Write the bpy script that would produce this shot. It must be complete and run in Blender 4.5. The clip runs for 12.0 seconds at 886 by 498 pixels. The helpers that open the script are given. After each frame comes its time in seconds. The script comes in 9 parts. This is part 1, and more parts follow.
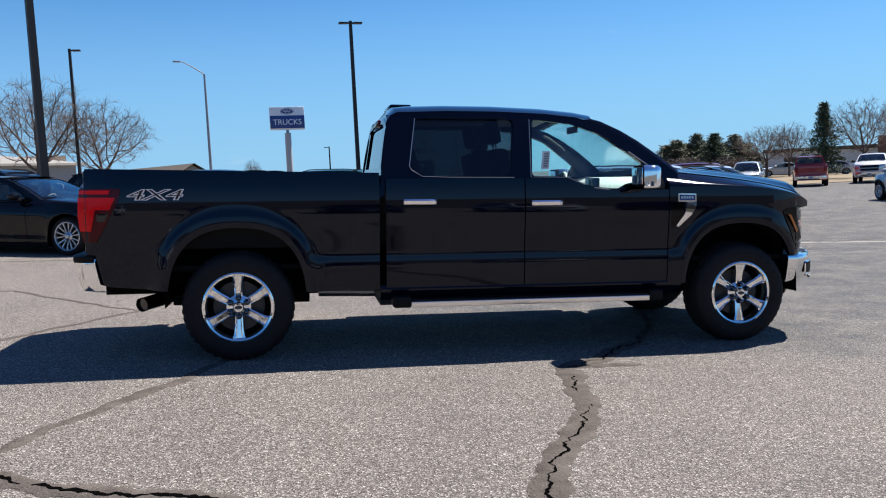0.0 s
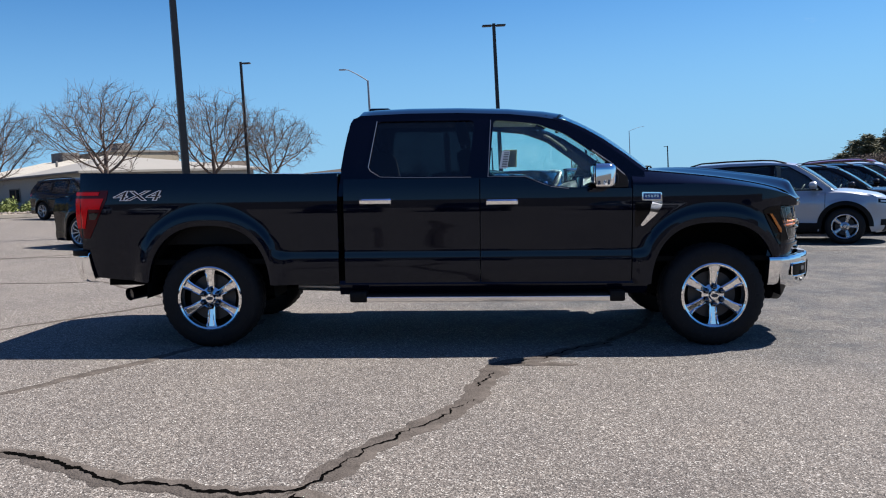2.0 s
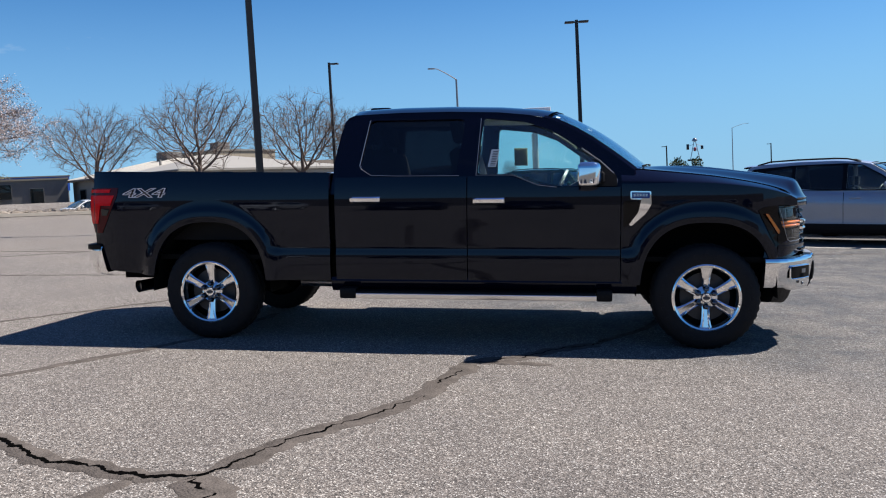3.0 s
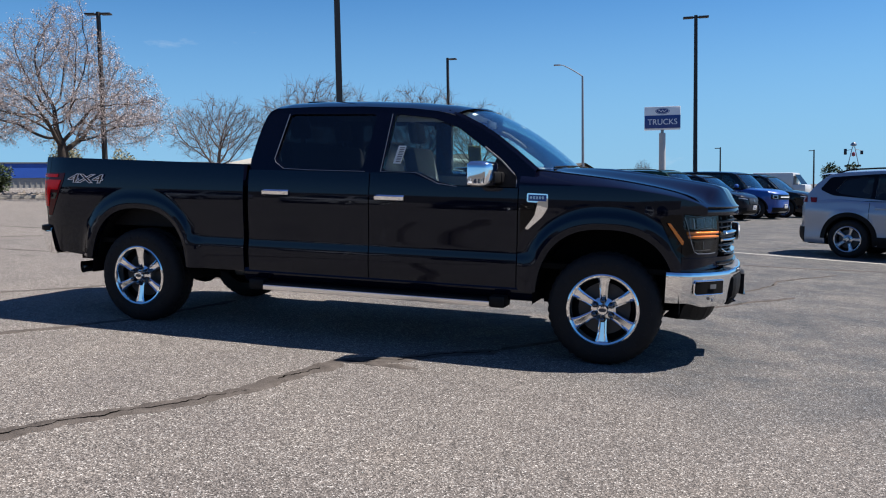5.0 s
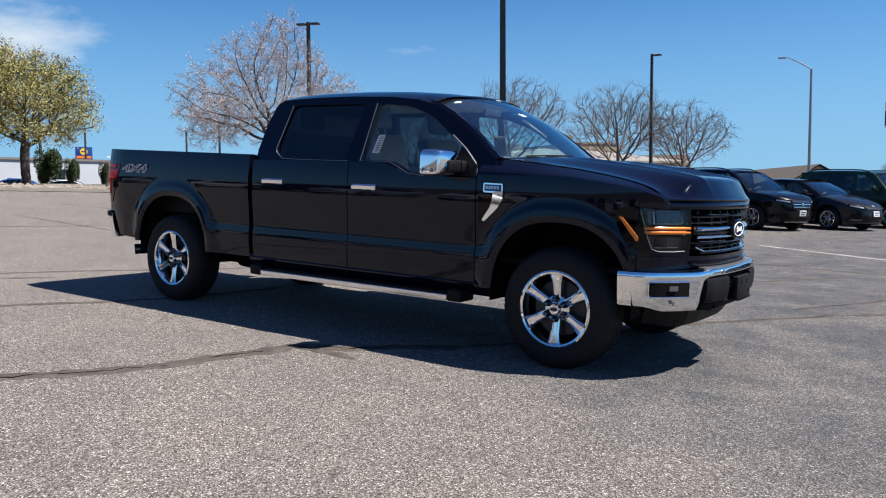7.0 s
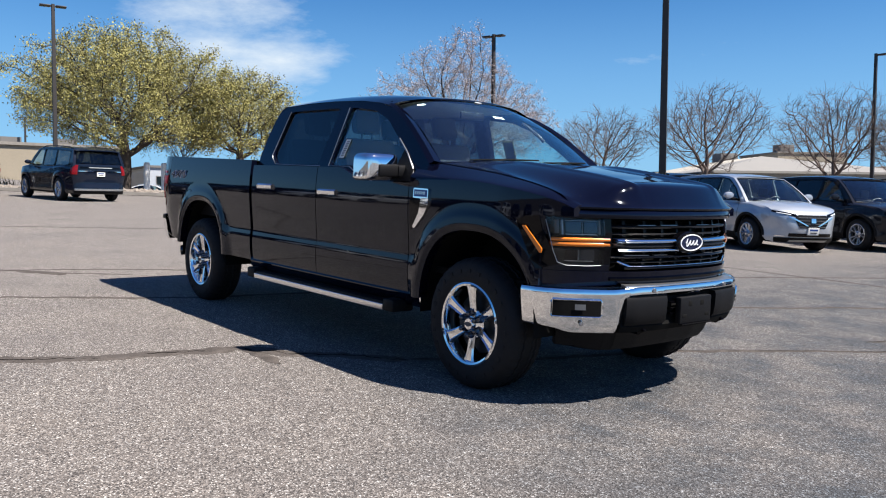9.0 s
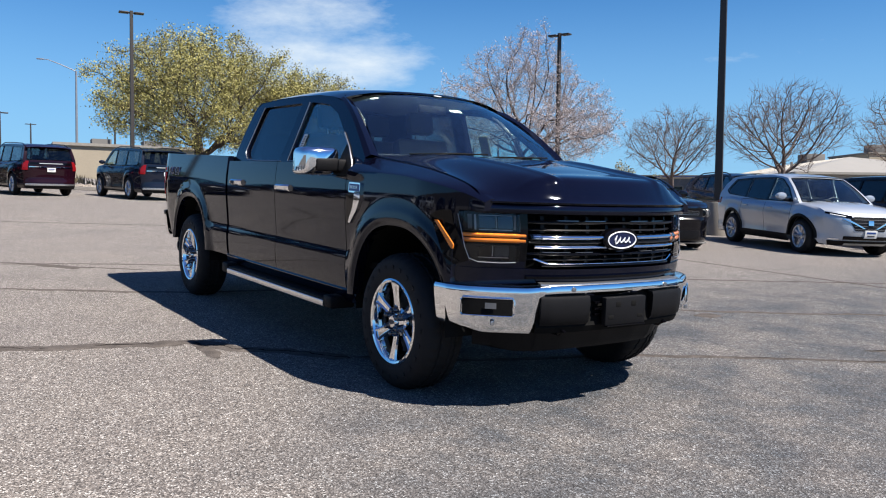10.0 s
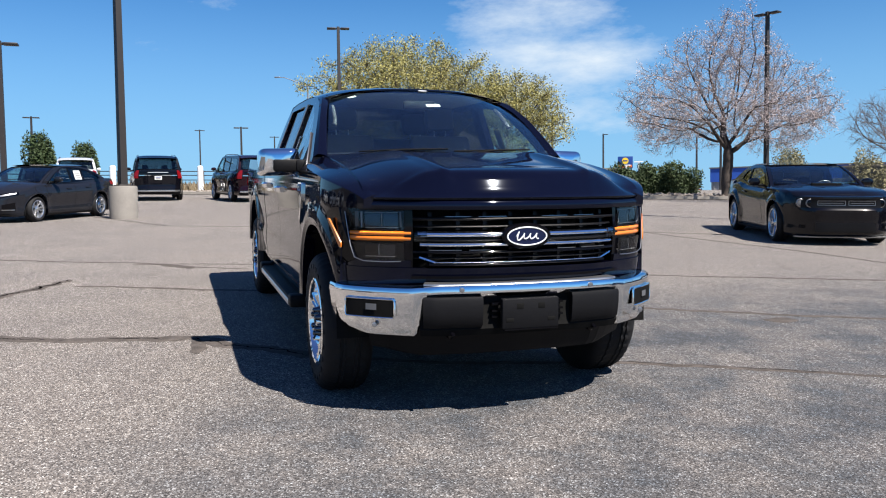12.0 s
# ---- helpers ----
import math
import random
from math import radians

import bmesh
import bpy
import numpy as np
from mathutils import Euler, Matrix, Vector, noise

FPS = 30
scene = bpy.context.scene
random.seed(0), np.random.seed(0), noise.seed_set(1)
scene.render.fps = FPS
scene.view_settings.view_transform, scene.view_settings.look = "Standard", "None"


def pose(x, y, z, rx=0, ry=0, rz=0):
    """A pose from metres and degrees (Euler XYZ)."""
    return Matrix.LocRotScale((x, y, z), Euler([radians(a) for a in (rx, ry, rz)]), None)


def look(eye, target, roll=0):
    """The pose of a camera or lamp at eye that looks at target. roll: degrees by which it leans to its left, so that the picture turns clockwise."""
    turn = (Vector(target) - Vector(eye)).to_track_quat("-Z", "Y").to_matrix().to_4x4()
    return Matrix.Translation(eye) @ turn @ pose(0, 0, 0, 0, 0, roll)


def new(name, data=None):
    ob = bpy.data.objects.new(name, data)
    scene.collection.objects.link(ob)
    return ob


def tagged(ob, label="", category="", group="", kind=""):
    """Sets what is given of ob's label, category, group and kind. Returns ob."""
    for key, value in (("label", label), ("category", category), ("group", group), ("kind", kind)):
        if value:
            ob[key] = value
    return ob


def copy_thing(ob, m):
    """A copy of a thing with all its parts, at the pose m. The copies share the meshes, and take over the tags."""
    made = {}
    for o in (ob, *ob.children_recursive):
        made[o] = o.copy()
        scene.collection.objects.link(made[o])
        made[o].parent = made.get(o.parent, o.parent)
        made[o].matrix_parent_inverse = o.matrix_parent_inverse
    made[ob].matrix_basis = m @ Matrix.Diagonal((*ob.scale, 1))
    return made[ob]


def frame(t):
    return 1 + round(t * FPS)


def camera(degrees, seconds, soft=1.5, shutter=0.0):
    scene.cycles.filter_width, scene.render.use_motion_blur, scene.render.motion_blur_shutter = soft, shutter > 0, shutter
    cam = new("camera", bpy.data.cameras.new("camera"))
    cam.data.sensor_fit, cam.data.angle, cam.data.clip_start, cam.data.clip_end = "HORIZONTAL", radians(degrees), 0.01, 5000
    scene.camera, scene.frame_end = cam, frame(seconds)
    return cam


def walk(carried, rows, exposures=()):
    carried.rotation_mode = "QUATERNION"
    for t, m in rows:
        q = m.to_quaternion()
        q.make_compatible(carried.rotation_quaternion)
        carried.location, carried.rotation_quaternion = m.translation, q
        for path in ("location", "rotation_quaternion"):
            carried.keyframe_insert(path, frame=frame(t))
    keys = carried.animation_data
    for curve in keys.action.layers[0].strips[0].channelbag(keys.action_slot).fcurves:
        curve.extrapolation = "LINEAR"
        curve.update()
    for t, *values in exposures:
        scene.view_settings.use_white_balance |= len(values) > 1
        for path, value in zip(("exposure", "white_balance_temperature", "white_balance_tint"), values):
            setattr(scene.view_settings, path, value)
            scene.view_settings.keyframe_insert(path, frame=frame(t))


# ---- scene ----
import collections

cam = camera(56.9, 12.0, 1.1)
PATH = [
    (0, (-1.508, -7.057, 1.377), (-1.164, -5.095, 1.198), -2.7),
    (0.5, (-1.093, -7.148, 1.366), (-0.82, -5.174, 1.195), -2.6),
    (1, (-0.678, -7.267, 1.339), (-0.539, -5.279, 1.171), -2.5),
    (1.5, (-0.244, -7.322, 1.304), (-0.219, -5.329, 1.141), -2.9),
    (2, (0.185, -7.379, 1.284), (0.1, -5.387, 1.129), -3.2),
    (2.5, (0.619, -7.378, 1.264), (0.423, -5.394, 1.113), -3.2),
    (4.3, (2.21, -7.049, 1.193), (1.623, -5.143, 1.05), -1.8),
    (4.5, (2.397, -6.983, 1.196), (1.792, -5.083, 1.051), -1.5),
    (5, (2.832, -6.772, 1.18), (2.18, -4.887, 1.036), -1.0),
    (5.5, (3.279, -6.594, 1.155), (2.527, -4.746, 1.011), -0.8),
    (6, (3.691, -6.382, 1.121), (2.745, -4.625, 0.982), -0.8),
    (6.5, (4.096, -6.094, 1.095), (3.05, -4.395, 0.959), -0.7),
    (8.3, (5.323, -4.797, 1.028), (3.916, -3.38, 0.911), -0.0),
    (8.5, (5.439, -4.645, 1.046), (4.002, -3.259, 0.935), -0.2),
    (9, (5.733, -4.257, 1.031), (4.197, -2.981, 0.925), 0.4),
    (9.5, (5.967, -3.835, 1.014), (4.355, -2.656, 0.909), 0.7),
    (10, (6.191, -3.412, 0.997), (4.534, -2.297, 0.893), 0.7),
    (10.5, (6.367, -2.984, 0.982), (4.642, -1.979, 0.874), 0.4),
    (11, (6.528, -2.554, 0.98), (4.738, -1.667, 0.874), -0.2),
    (11.5, (6.696, -2.116, 0.971), (4.843, -1.373, 0.864), -0.5),
    (12, (6.82, -1.701, 0.985), (4.917, -1.093, 0.878), -0.7),
]
walk(cam, [(t, look(eye, target, roll)) for t, eye, target, roll in PATH], [(t, stops + 1.2) for t, stops in ((0.0, 0.0), (1.5, -0.03), (2.5, -0.08), (4.5, -0.13), (6.5, -0.11), (8.5, 0.0), (12.0, 0.02))])
# ---- world and sun ----
SLOPE = 0.0445                      # the lot falls gently towards +x
SUN = Vector((0.62, 0.33, 0.975)).normalized()
ELEV, AZI = math.asin(SUN.z), math.atan2(SUN.x, SUN.y)

world = bpy.data.worlds.new("world")
scene.world = world
world.use_nodes = True
wn, wl = world.node_tree.nodes, world.node_tree.links
wn.clear()
sky = wn.new("ShaderNodeTexSky")
sky.sky_type, sky.sun_disc = "NISHITA", False
sky.sun_elevation, sky.sun_rotation = ELEV, AZI
sky.altitude, sky.air_density, sky.dust_density, sky.ozone_density = 1600, 1.0, 0.0, 3.0
wsat = wn.new("ShaderNodeHueSaturation")
wsat.inputs["Saturation"].default_value, wsat.inputs["Value"].default_value = 1.18, 1.0
# thin wisps of cloud in the upper sky
wco = wn.new("ShaderNodeTexCoord")
wmap = wn.new("ShaderNodeMapping")
wmap.inputs["Scale"].default_value = (2.2, 3.2, 8.5)
wno = wn.new("ShaderNodeTexNoise")
wno.inputs["Scale"].default_value, wno.inputs["Detail"].default_value, wno.inputs["Roughness"].default_value = 1.6, 9, 0.62
wra = wn.new("ShaderNodeValToRGB")
wra.color_ramp.elements[0].position, wra.color_ramp.elements[1].position = 0.66, 0.98
# the one bank of cloud stands over the oaks
wdot = wn.new("ShaderNodeVectorMath")
wdot.operation = "DOT_PRODUCT"
wdot.inputs[1].default_value = Vector((-0.885, 0.425, 0.17)).normalized()
wbank = wn.new("ShaderNodeMapRange")
wbank.inputs["From Min"].default_value, wbank.inputs["From Max"].default_value = 0.9885, 0.9992
wbank.interpolation_type = "SMOOTHSTEP"
wmul = wn.new("ShaderNodeMath")
wmul.operation = "MULTIPLY_ADD"
wmul.inputs[1].default_value = 0.30
wcl = wn.new("ShaderNodeMixRGB")
wcl.inputs[2].default_value = (6.2, 7.0, 7.8, 1)
wbg = wn.new("ShaderNodeBackground")
wbg.inputs["Strength"].default_value = 0.055
wout = wn.new("ShaderNodeOutputWorld")
wl.new(wco.outputs["Generated"], wmap.inputs["Vector"])
wl.new(wmap.outputs["Vector"], wno.inputs["Vector"])
wl.new(wco.outputs["Generated"], wdot.inputs[0])
wl.new(wdot.outputs["Value"], wbank.inputs["Value"])
wl.new(wbank.outputs["Result"], wmul.inputs[0])
wl.new(wno.outputs["Fac"], wmul.inputs[2])
wl.new(wmul.outputs["Value"], wra.inputs["Fac"])
wl.new(wra.outputs["Color"], wcl.inputs["Fac"])
wl.new(sky.outputs["Color"], wsat.inputs["Color"])
# clear dry air: pale blue down to the horizon
wsep = wn.new("ShaderNodeSeparateXYZ")
whor = wn.new("ShaderNodeMapRange")
whor.interpolation_type = "SMOOTHSTEP"
whor.inputs["From Min"].default_value, whor.inputs["From Max"].default_value = 0.0, 0.30
whor.inputs["To Min"].default_value, whor.inputs["To Max"].default_value = 0.85, 0.0
wair = wn.new("ShaderNodeMixRGB")
wair.inputs[2].default_value = (2.25, 4.45, 6.9, 1)
wtint = wn.new("ShaderNodeMixRGB")
wtint.blend_type = "MULTIPLY"
wtint.inputs["Fac"].default_value = 1
wtint.inputs[2].default_value = (0.535, 0.87, 1.06, 1)
# deep blue low down, whiter towards the sun's height
whigh = wn.new("ShaderNodeMapRange")
whigh.interpolation_type = "SMOOTHSTEP"
whigh.inputs["From Min"].default_value, whigh.inputs["From Max"].default_value = 0.34, 0.85
wgrad = wn.new("ShaderNodeMixRGB")
wgrad.inputs[1].default_value, wgrad.inputs[2].default_value = (0.535, 0.87, 1.06, 1), (1.25, 0.92, 1.06, 1)
wl.new(wsep.outputs["Z"], whigh.inputs["Value"])
wl.new(whigh.outputs["Result"], wgrad.inputs["Fac"])
wl.new(wgrad.outputs["Color"], wtint.inputs[2])
wl.new(wco.outputs["Generated"], wsep.inputs["Vector"])
wl.new(wsep.outputs["Z"], whor.inputs["Value"])
wl.new(wsat.outputs["Color"], wtint.inputs[1])
wl.new(wtint.outputs["Color"], wair.inputs[1])
wl.new(whor.outputs["Result"], wair.inputs["Fac"])
wl.new(wair.outputs["Color"], wcl.inputs[1])
wl.new(wcl.outputs["Color"], wbg.inputs["Color"])
wl.new(wbg.outputs["Background"], wout.inputs["Surface"])

sun = new("sun", bpy.data.lights.new("sun", "SUN"))
sun.data.energy, sun.data.angle, sun.data.color = 5.0, radians(0.53), (1.0, 0.93, 0.85)
sun.matrix_world = look(SUN * 60, (0, 0, 0))
# ---- materials ----
def mat(name, color, rough=0.5, metal=0.0, noise_scale=0.0, amount=0.15, bump=0.0, bump_scale=60.0, coat=0.0, trans=0.0, ior=1.5, spec=0.5, emit=None, per_object=0.0):
    m = bpy.data.materials.new(name)
    m.use_nodes = True
    nt = m.node_tree
    b = nt.nodes["Principled BSDF"]
    b.inputs["Base Color"].default_value = (*color, 1)
    b.inputs["Roughness"].default_value = rough
    b.inputs["Metallic"].default_value = metal
    b.inputs["Coat Weight"].default_value = coat
    b.inputs["Coat Roughness"].default_value = 0.02
    b.inputs["Transmission Weight"].default_value = trans
    b.inputs["IOR"].default_value = ior
    b.inputs["Specular IOR Level"].default_value = spec
    if emit:
        b.inputs["Emission Color"].default_value = (*emit[0], 1)
        b.inputs["Emission Strength"].default_value = emit[1]
    co = nt.nodes.new("ShaderNodeTexCoord")
    last = None
    if noise_scale:
        big, small = nt.nodes.new("ShaderNodeTexNoise"), nt.nodes.new("ShaderNodeTexNoise")
        big.inputs["Scale"].default_value, big.inputs["Detail"].default_value = noise_scale, 5
        small.inputs["Scale"].default_value, small.inputs["Detail"].default_value = noise_scale * 14, 3
        nt.links.new(co.outputs["Object"], big.inputs["Vector"])
        nt.links.new(co.outputs["Object"], small.inputs["Vector"])
        add = nt.nodes.new("ShaderNodeMath")
        nt.links.new(big.outputs["Fac"], add.inputs[0])
        nt.links.new(small.outputs["Fac"], add.inputs[1])
        mr = nt.nodes.new("ShaderNodeMapRange")
        mr.inputs["From Min"].default_value, mr.inputs["From Max"].default_value = 0.6, 1.4
        mr.inputs["To Min"].default_value, mr.inputs["To Max"].default_value = 1 - amount, 1 + amount
        nt.links.new(add.outputs[0], mr.inputs["Value"])
        mul = nt.nodes.new("ShaderNodeMixRGB")
        mul.blend_type = "MULTIPLY"
        mul.inputs["Fac"].default_value = 1
        mul.inputs[1].default_value = (*color, 1)
        nt.links.new(mr.outputs["Result"], mul.inputs[2])
        last = mul
        nt.links.new(mul.outputs["Color"], b.inputs["Base Color"])
    if per_object:
        oi = nt.nodes.new("ShaderNodeObjectInfo")
        hs = nt.nodes.new("ShaderNodeHueSaturation")
        mr2 = nt.nodes.new("ShaderNodeMapRange")
        mr2.inputs["To Min"].default_value, mr2.inputs["To Max"].default_value = 1 - per_object, 1 + per_object
        nt.links.new(oi.outputs["Random"], mr2.inputs["Value"])
        nt.links.new(mr2.outputs["Result"], hs.inputs["Value"])
        hs.inputs["Color"].default_value = (*color, 1)
        if last:
            nt.links.new(last.outputs["Color"], hs.inputs["Color"])
        nt.links.new(hs.outputs["Color"], b.inputs["Base Color"])
    if bump:
        n = nt.nodes.new("ShaderNodeTexNoise")
        n.inputs["Scale"].default_value, n.inputs["Detail"].default_value = bump_scale, 4
        nt.links.new(co.outputs["Object"], n.inputs["Vector"])
        bp = nt.nodes.new("ShaderNodeBump")
        bp.inputs["Strength"].default_value, bp.inputs["Distance"].default_value = bump, 0.01
        nt.links.new(n.outputs["Fac"], bp.inputs["Height"])
        nt.links.new(bp.outputs["Normal"], b.inputs["Normal"])
    return m


def car_paint(name, color, flake=0.25):
    """Dark paints show little but their clear coat; light ones carry metal flake."""
    dark = sum(color) < 0.2
    return mat(name, color, 0.25 if dark else 0.36, 0.0 if dark else flake, 3.0, 0.04, coat=0.6 if dark else 1.0, spec=0.05 if dark else 0.3)


BLACK = mat("black_paint", (0.0018, 0.0021, 0.0070), 0.042, 0.0, 2.0, 0.10, spec=0.38)
BLACK.node_tree.nodes["Principled BSDF"].inputs["Specular Tint"].default_value = (0.78, 0.86, 1.0, 1)
SILVERTRIM = mat("silver_badge", (0.55, 0.60, 0.74), 0.25, 0.7)
CHROME = mat("chrome", (0.86, 0.87, 0.88), 0.05, 1.0, 6.0, 0.03)
TRIM = mat("black_plastic", (0.0055, 0.0055, 0.0065), 0.55, 0, 5.0, 0.2, 0.15, 220, spec=0.14)
GRILLE = mat("black_grille_plastic", (0.004, 0.004, 0.005), 0.4, spec=0.2)
TAILRED = mat("deep_red_lens", (0.17, 0.005, 0.008), 0.12, spec=0.3)
GLOSS = mat("gloss_black_trim", (0.002, 0.002, 0.003), 0.06, spec=0.2)
DARK = mat("underbody_dark", (0.005, 0.005, 0.005), 0.8, 0, 4.0, 0.3, spec=0.1)
RUBBER = mat("tyre_rubber", (0.009, 0.009, 0.010), 0.72, 0, 7.0, 0.25, 0.2, 150, spec=0.25)
GLASS = mat("clear_glass", (0.74, 0.93, 0.91), 0.0, trans=1.0, ior=1.58)
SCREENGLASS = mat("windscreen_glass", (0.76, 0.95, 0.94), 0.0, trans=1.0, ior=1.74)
TINT = mat("privacy_glass", (0.10, 0.12, 0.135), 0.0, trans=1.0, ior=1.5)
CARGLASS = mat("car_window_glass", (0.62, 0.74, 0.72), 0.0, trans=1.0, ior=1.5)
CARTINT = mat("car_privacy_glass", (0.10, 0.12, 0.13), 0.0, trans=1.0, ior=1.5)
LAMPGLASS = mat("lamp_glass", (0.92, 0.94, 0.95), 0.0, trans=1.0, ior=1.42)
REFLECTOR = mat("lamp_reflector", (0.045, 0.048, 0.058), 0.14, 1.0, 9.0, 0.1)
DARKGLASS = mat("dark_car_glass", (0.006, 0.010, 0.012), 0.008, 0, spec=0.5)
AMBER = mat("amber_lens", (0.60, 0.16, 0.012), 0.18, 0, 9.0, 0.1, coat=0.6)
RED = mat("red_lens", (0.78, 0.006, 0.010), 0.10, 0, 8.0, 0.1, spec=0.15)
DARKRED = mat("dark_red_lens", (0.075, 0.002, 0.005), 0.12, spec=0.2)
SEAT = mat("grey_cloth", (0.028, 0.029, 0.033), 0.9, 0, 12, 0.15)
DASH = mat("dash_plastic", (0.085, 0.088, 0.095), 0.6, 0, 10, 0.1)
SATIN = mat("satin_aluminium", (0.88, 0.87, 0.86), 0.30, 1.0, 5.0, 0.04)
STEEL = mat("grey_steel", (0.32, 0.32, 0.33), 0.35, 0.9, 6, 0.1)
ALLOY = mat("alloy_rim", (0.50, 0.51, 0.53), 0.25, 0.9, 6, 0.06)
WHITE = mat("white_paper", (0.62, 0.62, 0.60), 0.6)
INK = mat("printed_ink", (0.05, 0.05, 0.055), 0.6)
BLUE = mat("sign_blue", (0.012, 0.045, 0.20), 0.35, 0, 2, 0.06)
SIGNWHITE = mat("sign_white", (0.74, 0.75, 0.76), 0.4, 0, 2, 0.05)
SIGNGREY = mat("sign_grey_post", (0.34, 0.35, 0.36), 0.45, 0, 3, 0.06)
POLE = mat("brown_pole_paint", (0.016, 0.013, 0.012), 0.55, 0, 3, 0.2)
GALV = mat("galvanised_steel", (0.24, 0.25, 0.27), 0.45, 0.6, 4, 0.12)
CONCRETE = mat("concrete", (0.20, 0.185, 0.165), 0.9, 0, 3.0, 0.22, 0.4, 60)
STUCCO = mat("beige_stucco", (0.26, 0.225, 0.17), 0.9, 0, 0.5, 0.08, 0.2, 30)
WHITEWALL = mat("pale_wall", (0.30, 0.295, 0.28), 0.85, 0, 0.4, 0.08, 0.2, 20)
GREYWALL = mat("grey_wall", (0.13, 0.125, 0.12), 0.85, 0, 0.4, 0.08)
ROOFMETAL = mat("pale_metal_roof", (0.27, 0.255, 0.225), 0.5, 0.1, 0.6, 0.06)
BROWNROOF = mat("brown_shingle_roof", (0.085, 0.07, 0.058), 0.9, 0, 1.2, 0.2, 0.3, 20)
BLUEROOF = mat("blue_metal", (0.02, 0.085, 0.40), 0.5, 0, 0.5, 0.08)
BRICK = mat("brown_brick_wall", (0.15, 0.08, 0.06), 0.9, 0, 1.0, 0.15)
BARK = mat("bark", (0.052, 0.041, 0.035), 0.95, 0, 6.0, 0.3, 0.6, 30)
TWIG = mat("bare_twigs", (0.10, 0.076, 0.066), 0.95, 0, 3.0, 0.25)
PINKTWIG = mat("budding_twigs", (0.16, 0.135, 0.125), 0.95, 0, 3.0, 0.25)
BUDS = mat("pink_buds", (0.40, 0.34, 0.33), 0.9, 0, 2.0, 0.35)
LEAF = mat("spring_leaves", (0.25, 0.23, 0.070), 0.7, 0, 0.7, 0.5)
LEAFPALE = mat("pale_blossom_leaves", (0.20, 0.185, 0.10), 0.8, 0, 0.9, 0.35)
SPRINGSHRUB = mat("spring_shrub_leaves", (0.15, 0.185, 0.045), 0.7, 0, 1.0, 0.4)
SHRUB = mat("shrub_leaves", (0.032, 0.055, 0.015), 0.75, 0, 1.2, 0.4)
NEEDLE = mat("evergreen_needles", (0.040, 0.066, 0.032), 0.8, 0, 1.0, 0.4)
PINE = mat("pale_pine_needles", (0.105, 0.110, 0.066), 0.85, 0, 0.8, 0.4)
ROCKS = mat("pale_rocks", (0.22, 0.19, 0.16), 0.9, 0, 2.5, 0.35, 0.4, 12)
DRYGRASS = mat("dry_grass", (0.16, 0.125, 0.075), 0.95, 0, 0.8, 0.35, 0.5, 8)
TAR = mat("crack_sealer", (0.078, 0.068, 0.062), 0.95, 0, 9.0, 0.55, 1.0, 70, spec=0.15)
OLDLINE = mat("faded_white_line", (0.30, 0.29, 0.275), 0.9, 0, 7.0, 0.4, 0.4, 120, spec=0.2)
CRACK = mat("open_crack", (0.002, 0.002, 0.002), 1.0, spec=0.0)


